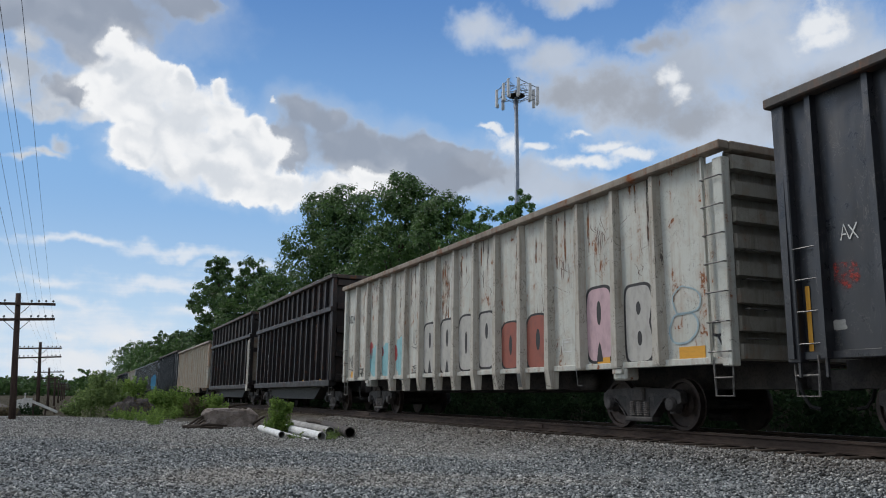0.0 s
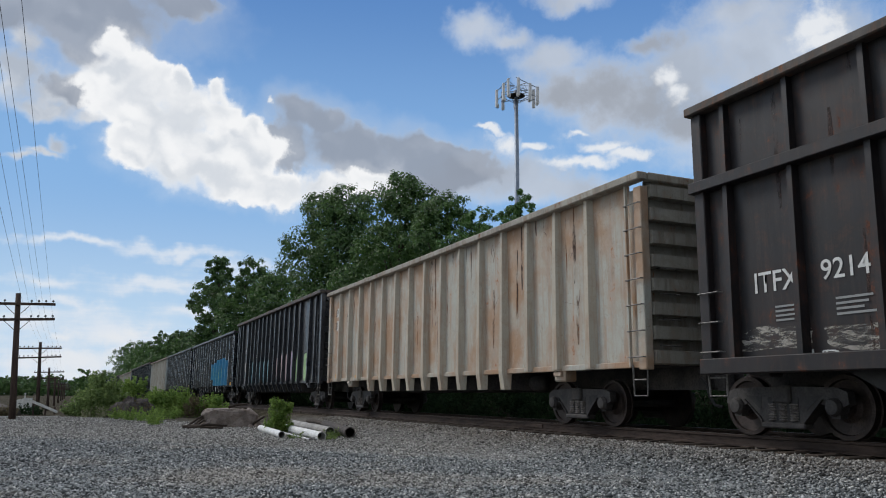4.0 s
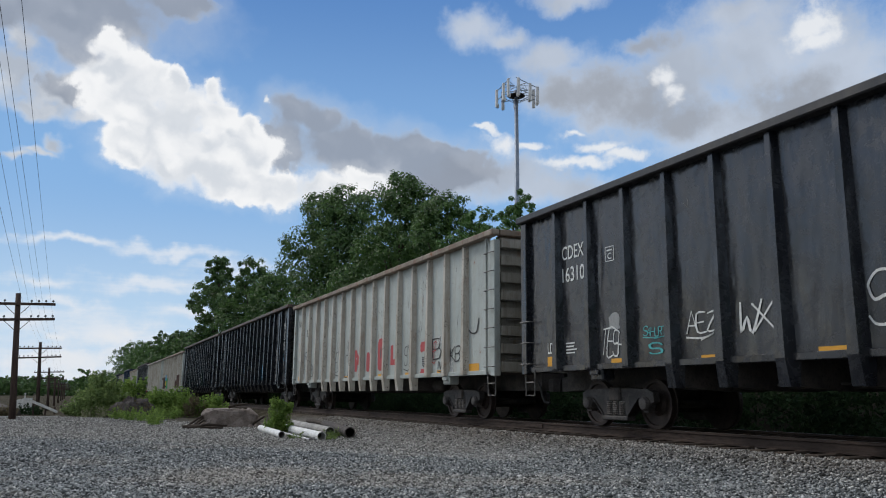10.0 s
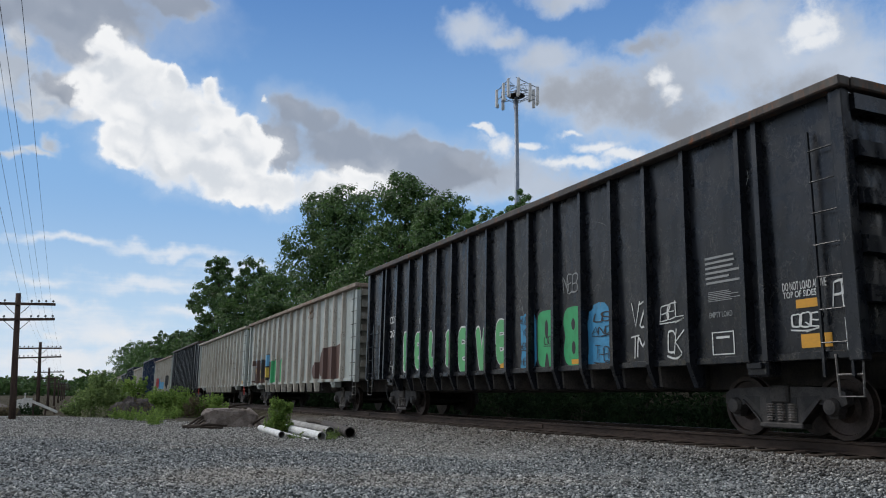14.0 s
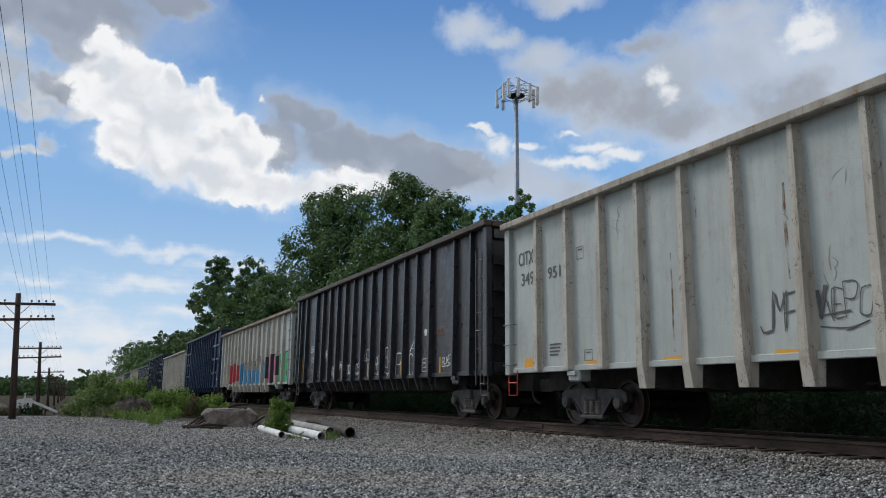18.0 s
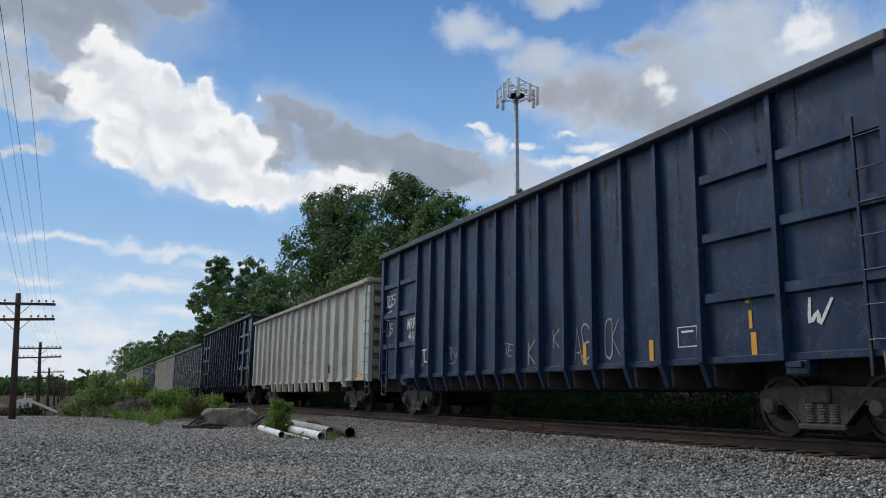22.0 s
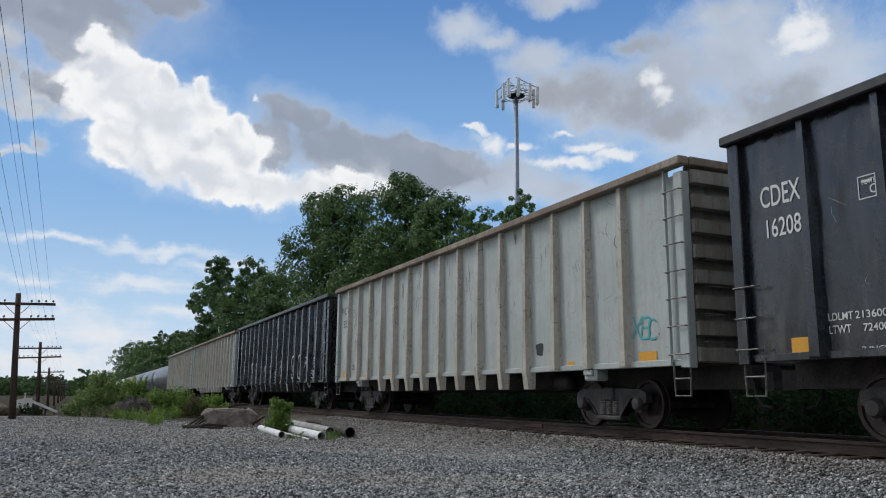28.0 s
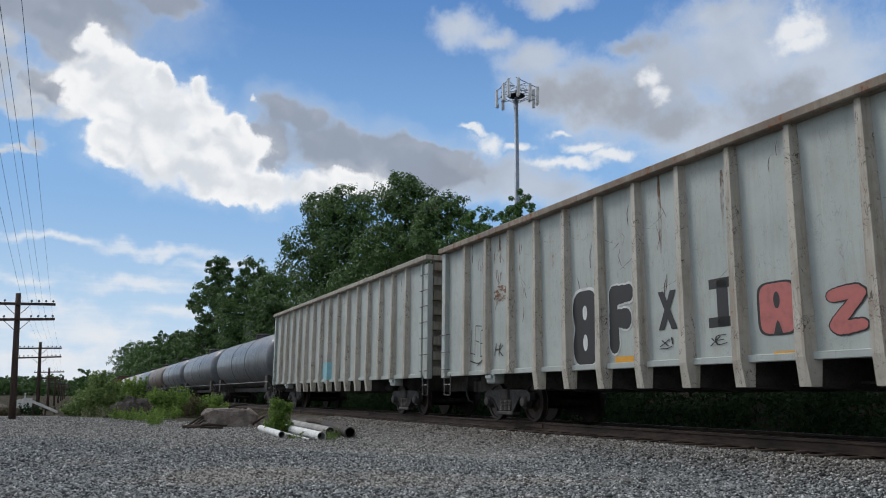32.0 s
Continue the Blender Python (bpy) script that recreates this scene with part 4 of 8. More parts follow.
    for q in (-1, 1):
        shared("coupler", 0, coupler_mesh, M["steel"], car, pose(0, q * (h2 + 0.18), 0, 0, 0, 0 if q < 0 else 180))
        shared("brake_hose", 0, hose_mesh, M["hose_and_fill"], car, pose(0, q * (h2 + 0.05), 0, 0, 0, 0 if q < 0 else 180))
        shared("bolster_end", (sill,), lambda b: (box(b, -1.50, -1.2, -0.20, 0.20, 0.88, sill - 0.04, 0.03), box(b, -1.56, -1.5, -0.14, 0.14, sill - 0.16, sill - 0.07, 0.01)), paint, car, pose(0, q * (h2 - offs[q]), 0))
        add_truck(car, q * (h2 - offs[q]), frame_mat)
    shared("brake_rod", 0, lambda b: tube(b, [(-0.6, -4.5, 0.80), (-0.55, 4.5, 0.78)], 0.022, 6), M["under"], car)
    shared("air_reservoir", 0, lambda b: loft(b, [ring((-0.75, y, 0.88), (1, 0, 0), (0, 0, 1), r, 14) for y, r in ((-0.55, 0.05), (-0.48, 0.17), (0.4, 0.17), (0.47, 0.05))]), M["under"], car, pose(0, -h2 + 5.2, 0), smooth=True)
    return car


M["spring"] = surface("dusty_spring_steel", (0.10, 0.09, 0.085), (0.19, 0.175, 0.165), 9.0, 0.7, 0.2)
M["rung"] = surface("worn_rung_steel", (0.11, 0.105, 0.10), (0.24, 0.23, 0.22), 8.0, 0.6, 0.3)
WHITE = [car_paint("white_car_paint", (0.345, 0.385, 0.372), (0.40, 0.44, 0.425), rusty=0.15, dirty=0.19, gloss=0.5, seed=1.0 + 5 * k, dirt=(0.27, 0.24, 0.19), scratch=(0.3, 0.25, 0.2)[k]) for k in range(3)]
WHITE_BAD = car_paint("stained_white_car_paint", (0.45, 0.465, 0.425), (0.52, 0.53, 0.485), rusty=0.34, dirty=0.32, gloss=0.55, seed=11.0, dirt=(0.30, 0.24, 0.17), scratch=0.5)
RIB_PALE = car_paint("dusty_cream_rib_paint", (0.41, 0.385, 0.33), (0.48, 0.455, 0.40), rusty=0.16, dirty=0.36, gloss=0.6, seed=16.0, dirt=(0.20, 0.16, 0.12), scratch=0.9)
RIB_TAN = car_paint("rusty_cream_rib_paint", (0.42, 0.395, 0.33), (0.46, 0.42, 0.34), rust=(0.22, 0.095, 0.045), rusty=0.2, dirty=0.35, gloss=0.6, seed=17.0, dirt=(0.30, 0.17, 0.10))
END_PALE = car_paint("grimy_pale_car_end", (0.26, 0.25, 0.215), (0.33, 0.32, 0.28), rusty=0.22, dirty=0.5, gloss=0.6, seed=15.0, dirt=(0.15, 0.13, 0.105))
TAN = car_paint("rusty_pale_car_paint", (0.42, 0.43, 0.385), (0.36, 0.225, 0.135), rust=(0.22, 0.10, 0.05), rusty=0.26, dirty=0.38, gloss=0.6, seed=4.0, dirt=(0.30, 0.17, 0.10))
BLACK = car_paint("black_car_paint", (0.008, 0.0095, 0.0135), (0.0145, 0.017, 0.023), rusty=0.0, dirty=0.16, gloss=0.22, seed=6.0, dirt=(0.026, 0.027, 0.033), scratch=0.3, spec=0.55, mark=(0.10, 0.10, 0.10), dent=0.16)
BLACK_OLD = car_paint("dull_black_car_paint", (0.014, 0.0155, 0.020), (0.025, 0.0275, 0.034), rusty=0.03, dirty=0.25, gloss=0.34, seed=7.0, dirt=(0.042, 0.042, 0.046), scratch=0.5, spec=0.5, mark=(0.14, 0.13, 0.12), dent=0.12)
BLACK_NEW = car_paint("deep_black_car_paint", (0.0055, 0.007, 0.010), (0.010, 0.012, 0.017), rusty=0.01, dirty=0.2, gloss=0.28, seed=26.0, dirt=(0.020, 0.021, 0.025), scratch=0.5, spec=0.30, mark=(0.14, 0.13, 0.12), dent=0.12)
BROWN = car_paint("rust_brown_black_paint", (0.0105, 0.0105, 0.0125), (0.021, 0.017, 0.018), rust=(0.070, 0.030, 0.02), rusty=0.28, dirty=0.4, gloss=0.5, seed=8.0, dirt=(0.028, 0.021, 0.019))
BLUE = car_paint("dark_blue_car_paint", (0.0065, 0.021, 0.062), (0.012, 0.036, 0.092), rust=(0.060, 0.038, 0.028), rusty=0.22, dirty=0.30, gloss=0.40, seed=9.0, dirt=(0.014, 0.020, 0.034), scratch=0.4, spec=0.26, mark=(0.16, 0.15, 0.14), dent=0.14)
BLUE_DARK = car_paint("blue_black_car_paint", (0.0045, 0.010, 0.024), (0.008, 0.018, 0.038), rust=(0.075, 0.045, 0.03), rusty=0.12, dirty=0.25, gloss=0.30, seed=24.0, dirt=(0.012, 0.017, 0.027), scratch=0.4, spec=0.28, mark=(0.16, 0.15, 0.14), dent=0.16)
RUST_CHORD = car_paint("rusty_chord", (0.17, 0.135, 0.105), (0.28, 0.24, 0.19), rusty=0.34, dirty=0.4, gloss=0.7, seed=12.0)
DARK_CHORD = car_paint("dark_chord", (0.035, 0.030, 0.028), (0.06, 0.05, 0.044), rusty=0.3, dirty=0.3, gloss=0.6, seed=13.0)
BLACK_CHORD = car_paint("black_chord", (0.014, 0.014, 0.016), (0.030, 0.029, 0.030), rusty=0.05, dirty=0.3, gloss=0.4, seed=18.0, dirt=(0.05, 0.046, 0.042))
BLUE_CHORD = car_paint("dark_blue_chord", (0.016, 0.024, 0.04), (0.03, 0.042, 0.062), rusty=0.2, dirty=0.3, gloss=0.5, seed=19.0, dirt=(0.05, 0.05, 0.05))
GREY_CHORD = car_paint("grey_chord", (0.27, 0.25, 0.21), (0.37, 0.345, 0.29), rusty=0.3, dirty=0.4, gloss=0.6, seed=14.0)


def hat_ribs(L):
    return tuple(1.42 + (L - 3.17) / 14 * k for k in range(15))


def white_car(f, label, paint, chord=None, **kw):
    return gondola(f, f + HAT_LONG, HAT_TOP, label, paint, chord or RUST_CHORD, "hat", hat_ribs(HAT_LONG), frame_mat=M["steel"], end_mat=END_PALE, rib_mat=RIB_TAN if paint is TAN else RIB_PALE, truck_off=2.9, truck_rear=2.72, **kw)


def black_car(f, label, **kw):
    return gondola(f, f + HAT_LONG, HAT_TOP, label, BLACK, BLACK_CHORD, "hat", hat_ribs(HAT_LONG), truck_off=2.87, truck_rear=2.74, **kw)


def thin_car(f, top, label, long=False, **kw):
    """A black gondola with thin ribs, of the 18.6 m or of the longer 19.1 m build."""
    if long:
        ribs = (0.12, 1.40, 1.76) + tuple(2.75 + 1.015 * k for k in range(14)) + (17.19, 17.55)
        return gondola(f, f + 19.13, top, label, BLACK_NEW, DARK_CHORD, "thin", ribs, ladder=False, end_ribs=6, truck_off=1.84, truck_rear=2.19, bare=(2.0, 3.0), **kw)
    ribs = (0.12, 0.65, 1.55) + tuple(3.13 + 0.995 * k for k in range(13)) + (16.66, 17.65)
    return gondola(f, f + 18.62, top, label, BLACK_OLD, DARK_CHORD, "thin", ribs, ladder=False, end_ribs=6, truck_off=1.95, truck_rear=2.1, bare=(2.0, 3.0), **kw)


def blue_car(f, top, label, paint):
    ribs = (0.1, 1.55) + tuple(3.05 + 0.987 * k for k in range(13)) + (16.5, 18.4)
    return gondola(f, f + 18.5, top, label, paint, BLUE_CHORD, "thin", ribs, ladder=False, end_ribs=5, truck_off=1.84, truck_rear=2.0, bays=BAYS, bare=(2.0, 2.2))


def old_car(f, r, label, ribs, **kw):
    """An older black gondola with a mid rail and a deep sill."""
    return gondola(f, r, 5.92, label, BROWN, DARK_CHORD, "thin", ribs, sill=1.15, foot=0.97, mid=3.93, deep_sill=True, truck_off=1.2, truck_rear=1.1, bare=(-1.0, -1.0), **kw)


HAT_LONG, HAT_TOP = 19.55, 5.19
BAYS = ((-9.0, -7.33), (-7.17, -5.75), (6.28, 7.62), (7.78, 9.05))
C = {}
C[0] = thin_car(-10.42, 5.50, "dull black high-sided gondola with faded tags")
C[1] = white_car(9.19, "stained white gondola with pale bubble graffiti", WHITE_BAD)
C[2] = old_car(30.25, 44.5, "rust-brown black gondola with a mid rail", (0.4,) + tuple(1.37 + 0.903 * k for k in range(15)), ladder=False, end_ribs=5)
C[3] = old_car(46.33, 60.88, "black gondola with a mid rail and a white ladder", tuple(0.7 + 1.252 * k for k in range(11)) + (14.4,), ladder=True, ladder_mat=M["white"], end_ribs=3)
C[4] = white_car(62.2, "pale gondola streaked with orange rust", TAN, GREY_CHORD)
C[5] = thin_car(82.83, 5.48, "black gondola with pastel block graffiti")
C[6] = black_car(102.69, "glossy black gondola with green and blue bubble graffiti")
C[7] = black_car(123.5, "glossy black gondola with small white tags")
C[8] = white_car(144.28, "scuffed white gondola with red letters", WHITE[0])
C[9] = thin_car(164.96, 5.43, "black gondola with white and blue graffiti", True)
C[10] = thin_car(185.47, 5.43, "black gondola with green letters", True)
C[11] = white_car(205.75, "white gondola with green, blue and yellow graffiti", WHITE[1])
C[13] = white_car(226.26, "clean greyish-white gondola with a red step", WHITE[2], GREY_CHORD, step=M["red"])
C[14] = thin_car(246.68, 5.50, "dull black gondola with a row of white tags")
C[15] = white_car(266.3, "white gondola with pink, blue and red graffiti", WHITE[0])
C[16] = blue_car(286.76, 5.77, "dark blue gondola with stiffened end bays", BLUE)
C[17] = white_car(306.37, "clean white gondola with faint marks", WHITE[2], GREY_CHORD)
C[18] = blue_car(326.94, 5.79, "dark blue gondola with chipped white spots", BLUE_DARK)
C[19] = black_car(346.57, "glossy black gondola with few tags")
C[20] = white_car(367.12, "white gondola with dark scrapes and dents", WHITE[0])
C[21] = black_car(387.76, "black gondola with white outlined letters")
C[22] = white_car(408.33, "white gondola with red and black letters", WHITE[1])
C[23] = white_car(428.82, "pale beige-white gondola with plain sides", WHITE[2], GREY_CHORD)


def corner_patch(car):
    """The pale repaired corner of an old gondola: plate, rust-stained end sheet and step box."""
    h2 = car["half"]
    bm = bmesh.new()
    box(bm, -1.635, -1.60, -h2 + 0.06, -h2 + 0.62, 1.18, 3.7, 0.006)
    part("corner_plate", bm, END_PALE, car, "stained white plate")
    bm = bmesh.new()
    box(bm, -1.42, -0.55, -h2 + 0.09, -h2 + 0.115, 1.2, 3.85, 0.004)
    part("end_sheet", bm, RUST_CHORD, car, "rusty pale sheet")
    bm = bmesh.new()
    box(bm, -1.66, -1.45, -h2 + 0.1, -h2 + 0.62, 0.80, 1.16, 0.015)
    part("step_box", bm, WHITE_BAD, car, "pale steel box")


corner_patch(C[3])


def tank_car(front, label, paint):
    L = 17.4
    car = empty("tank_car", by_rail(TRACK_X, front + L / 2, RAIL_Z))
    tagged(car, label, "tank car", "freight train")
    CARS.append((car, front + L / 2))
    h2 = L / 2
    bm = bmesh.new()
    loft(bm, [ring((0, y, 2.55), (1, 0, 0), (0, 0, 1), r, 30) for y, r in ((-h2, 0.25), (-h2 + 0.06, 0.8), (-h2 + 0.2, 1.2), (-h2 + 0.45, 1.43), (-h2 + 0.7, 1.5), (h2 - 0.7, 1.5), (h2 - 0.45, 1.43), (h2 - 0.2, 1.2), (h2 - 0.06, 0.8), (h2, 0.25))])
    part("tank", bm, paint, car, smooth=True)
    bm = bmesh.new()
    for y in (-2.2, 2.2):
        loft(bm, [ring((0, y + d, 2.55), (1, 0, 0), (0, 0, 1), 1.512, 30) for d in (-0.06, 0.06)])
    part("tank_bands", bm, M["steel"], car)
    bm = bmesh.new()
    loft(bm, [ring((0, 0, z), (1, 0, 0), (0, 1, 0), r, 16) for z, r in ((3.9, 0.45), (4.3, 0.45), (4.36, 0.3))])
    part("dome_hatch", bm, M["steel"], car)
    bm = bmesh.new()
    for s in (-1, 1):
        box(bm, s * 0.9 - 0.04, s * 0.9 + 0.04, -1.0, 1.0, 4.35, 4.4)
        tube(bm, [(s * 0.95, -1.0, 4.0), (s * 0.95, -1.0, 4.95), (s * 0.95, 1.0, 4.95), (s * 0.95, 1.0, 4.0)], 0.02, 5)
    part("walkway_rail", bm, M["steel"], car)
    bm = bmesh.new()
    for s in (-1, 1):
        tube(bm, [(s * 1.5, -h2 - 0.3, 1.25), (s * 1.5, h2 + 0.3, 1.25)], 0.025, 6)
        for y in (-h2 - 0.3, -2.3, 2.3, h2 + 0.3):
            tube(bm, [(s * 1.5, y, 1.25), (s * 1.3, y, 0.95)], 0.02, 5)
    part("side_handrail", bm, M["rung"], car)
    bm = bmesh.new()
    box(bm, -0.3, 0.3, -h2 - 0.7, h2 + 0.7, 0.75, 1.0)
    for q in (-1, 1):
        box(bm, -1.3, 1.3, q * (h2 - 1.2) - 0.3, q * (h2 - 1.2) + 0.3, 0.8, 1.6)
        box(bm, -1.45, 1.45, q * (h2 + 0.35) - 0.25, q * (h2 + 0.35) + 0.25, 0.9, 0.98)
    part("underframe", bm, M["under"], car)
    for q in (-1, 1):
        shared("coupler", 0, coupler_mesh, M["steel"], car, pose(0, q * (h2 + 0.75), 0, 0, 0, 0 if q < 0 else 180))
        add_truck(car, q * (h2 - 1.2), M["steel"])
    return car


TANK = car_paint("grey_black_tank_paint", (0.10, 0.115, 0.135), (0.15, 0.165, 0.19), rusty=0.02, dirty=0.2, gloss=0.35, seed=20.0)
TANK_W = car_paint("soiled_white_tank_paint", (0.42, 0.42, 0.40), (0.50, 0.50, 0.47), rusty=0.05, dirty=0.5, gloss=0.5, seed=21.0)
TANK_B = car_paint("brown_grey_tank_paint", (0.12, 0.10, 0.09), (0.17, 0.13, 0.11), rusty=0.2, dirty=0.4, gloss=0.5, seed=22.0)
for k, pt in enumerate((TANK, TANK, TANK, TANK_B, TANK, TANK_W, TANK_W, TANK_W)):
    C[24 + k] = tank_car(449.9 + 19.25 * k, ("grey tank car with a steel band" if pt is TANK else "soiled pale tank car" if pt is TANK_W else "brownish tank car with a steel band"), pt)
RED = car_paint("red_brown_boxcar_paint", (0.13, 0.035, 0.025), (0.18, 0.055, 0.04), rusty=0.3, dirty=0.4, gloss=0.6, seed=23.0)
C[40] = gondola(605.0, 622.0, 5.2, "red-brown freight car far down the train", RED, DARK_CHORD, "thin", tuple(0.6 + 1.1 * k for k in range(14)), ladder=False, end_ribs=4)
C[41] = gondola(623.5, 640.5, 5.2, "red-brown freight car far down the train", RED, DARK_CHORD, "thin", tuple(0.6 + 1.1 * k for k in range(14)), ladder=False, end_ribs=4)


# ---- paint, letters and plates on the cars ----
INK = {}
for nm, c in dict(white=(0.62, 0.63, 0.62), bone=(0.40, 0.39, 0.36), palegrey=(0.26, 0.27, 0.27), silver=(0.46, 0.48, 0.47), grey=(0.2, 0.2, 0.19), darkgrey=(0.07, 0.07, 0.07), black=(0.013, 0.013, 0.015),
                  pink=(0.50, 0.34, 0.37), blush=(0.46, 0.34, 0.36), mauve=(0.36, 0.28, 0.38), salmon=(0.42, 0.12, 0.11), hotpink=(0.56, 0.10, 0.27), peach=(0.50, 0.30, 0.22), redbrown=(0.26, 0.07, 0.045),
                  redpaint=(0.40, 0.045, 0.05), teal=(0.20, 0.42, 0.46), tealdull=(0.06, 0.20, 0.22), tealbright=(0.05, 0.36, 0.38), cyan=(0.24, 0.48, 0.54), sky=(0.16, 0.42, 0.60), sky2=(0.12, 0.36, 0.60), skyline=(0.30, 0.40, 0.44), blue=(0.035, 0.24, 0.44),
                  mint=(0.30, 0.46, 0.22), green=(0.10, 0.38, 0.15), greenbright=(0.03, 0.33, 0.12), lime=(0.36, 0.56, 0.05), cream=(0.48, 0.44, 0.29), yellow=(0.58, 0.42, 0.05), purple=(0.10, 0.04, 0.20), brown=(0.085, 0.038, 0.028),
                  rust=(0.23, 0.09, 0.035), rustdark=(0.12, 0.045, 0.03), amber=(0.62, 0.30, 0.02), red=(0.36, 0.05, 0.05)).items():
    INK[nm] = paint_flat(nm + "_spray_paint", c, 0.18 if nm in ("amber", "black") else 0.32)


def worn_ink(name, c):
    """Rust or worn paint that breaks up into speckles."""
    m, t, p = mat_new(name)
    v = coords(t, (1, 1, 0.5), True)
    n, f = noise_of(t, v, 3.5, 6, 0.7), noise_of(t, v, 30.0, 4, 0.7)
    t.links.new(blend(t, ramp(t, f, 0.35, 0.7), c, tuple(x * 0.5 for x in c)), p.inputs["Base Color"])
    t.links.new(ramp(t, n, 0.42, 0.62, 0.0, 0.9), p.inputs["Alpha"])
    p.inputs["Roughness"].default_value = 0.85
    return m


WORN = {k: worn_ink("worn_" + k, c) for k, c in dict(rust=(0.24, 0.10, 0.04), rustdark=(0.060, 0.030, 0.024), bone=(0.42, 0.40, 0.36), redpaint=(0.36, 0.05, 0.04)).items()}
COUNT = [0]


def letters(s, mat, mode):
    """A flat mesh of letters, scaled to one by one. mode: plain, hand, fat, line (outlines only) or a wider fat."""
    k = (s, mat.name, mode)
    if k not in TXT:
        cu = bpy.data.curves.new("letters", "FONT")
        cu.body, cu.align_x, cu.align_y, cu.resolution_u = s, "CENTER", "CENTER", 4
        cu.offset = {"plain": 0.008, "hand": -0.012, "fat": 0.075, "wide": 0.125, "line": 0.09}[mode]
        if mode == "hand":
            cu.shear, cu.space_character = 0.15, 0.92
        if mode == "line":
            cu.fill_mode, cu.bevel_depth, cu.bevel_resolution = "NONE", 0.028, 0
        ob = bpy.data.objects.new("letters", cu)
        me = bpy.data.meshes.new_from_object(ob)
        bpy.data.objects.remove(ob)
        me.name = "letters"
        me.materials.clear()
        me.materials.append(mat)
        n = len(me.vertices)
        co = np.zeros(n * 3)
        me.vertices.foreach_get("co", co)
        co = co.reshape(-1, 3)
        lo, hi = co.min(0), co.max(0)
        size = np.maximum(hi - lo, 0.08)
        grow = {"wide": 1.10, "line": 1.0}.get(mode, 1.0)
        co[:, :2] = (co[:, :2] - (lo + hi)[:2] / 2) / size[:2] * grow
        if mode == "hand":
            w0 = np.sin(co[:, 0] * 9.1 + len(s)) * 0.05 + np.sin(co[:, 0] * 21.0 + 2 * len(s)) * 0.03
            co[:, 0] += np.sin(co[:, 1] * 7.0 + co[:, 0] * 5.0) * 0.05 / max(1, len(s)) ** 0.5
            co[:, 1] = co[:, 1] * (1 + 0.22 * np.sin(co[:, 0] * 13.0 + ord(s[0]))) + w0
        co[:, 2] *= 0.1
        me.vertices.foreach_set("co", co.ravel())
        TXT[k] = me
    return TXT[k]


# how far the paint on each car sits from the even spacing along it
SHIFT = {0: 0.28, 1: 0.07, 2: 0.07, 3: 0.01, 4: -0.06, 5: 0.08, 6: 0.29, 7: 0.17, 8: 0.09, 9: 0.2, 10: 0.11, 11: 0.25, 13: 0.13, 14: 0.08, 15: 0.22, 16: 0.27, 17: 0.26, 18: 0.02, 19: 0.28, 20: 0.23, 21: 0.28, 22: 0.14, 23: 0.26}
for k, v in SHIFT.items():
    C[k]["shift"] = v


def along(car, y):
    return 1.05 * y + car["shift"]


def face_of(car):
    return -1.45 if car["ribs"] == "hat" else -1.44


def fit_bay(car, y, w):
    """Moves and narrows a mark so that it sits on the sheet between two ribs."""
    gap = 0.15 if car["ribs"] == "hat" else 0.06
    ys = sorted([*car["rib_y"], car["half"], -car["half"]])
    for a, b_ in zip(ys, ys[1:]):
        if a <= y <= b_ and b_ - a > 0.45:
            lo, hi = a + gap, b_ - gap
            w = min(w, hi - lo)
            return max(lo + w / 2, min(hi - w / 2, y)), w
    return y, w


def put(car, name, me, y, z, w, h, layer, tilt=0.0, label="", placed=False):
    if not placed:
        y, w = along(car, y), w * 1.05
    if name != "paint_patch":
        y, w = fit_bay(car, y, w)
    x = face_of(car) - 0.0025 * layer
    ob = new(name, me)
    ob.parent = car
    ob.matrix_basis = Matrix(((0, 0, -1, x), (-1, 0, 0, y), (0, 1, 0, z), (0, 0, 0, 1))) @ pose(0, 0, 0, 0, 0, tilt) @ Matrix.Diagonal((w, h, 1, 1))
    if label:
        ob["label"] = label
    return ob


BUBBLE = {}


SLOTS = {"A": ((0.0, 0.16, 0.09, 0.17),), "R": ((0.0, 0.18, 0.10, 0.14),), "P": ((0.02, 0.16, 0.10, 0.15),), "O": ((0.0, 0.0, 0.08, 0.22),), "B": ((0.0, 0.2, 0.09, 0.09), (0.02, -0.2, 0.09, 0.1)),
         "8": ((0.0, 0.2, 0.09, 0.10), (0.0, -0.2, 0.09, 0.11)), "6": ((0.0, -0.15, 0.09, 0.14),), "G": ((0.05, 0.05, 0.10, 0.2),), "C": ((0.14, 0.0, 0.16, 0.17),)}


def blob(k, p, lump, n=40, flat=False):
    """A rounded upright letter body; lump pinches its waist, flat keeps its left side straight."""
    pts = []
    for i in range(n):
        a = 2 * math.pi * i / n
        c, s = math.cos(a), math.sin(a)
        x, y = math.copysign(abs(c) ** p, c), math.copysign(abs(s) ** (p * 0.8), s)
        if flat and c < 0:
            x = -abs(c) ** 0.28
        pinch = 0.0 if flat and c < 0 else lump * math.exp(-(y * 4) ** 2)
        pts.append((k * x * (1 - pinch), k * y))
    return pts


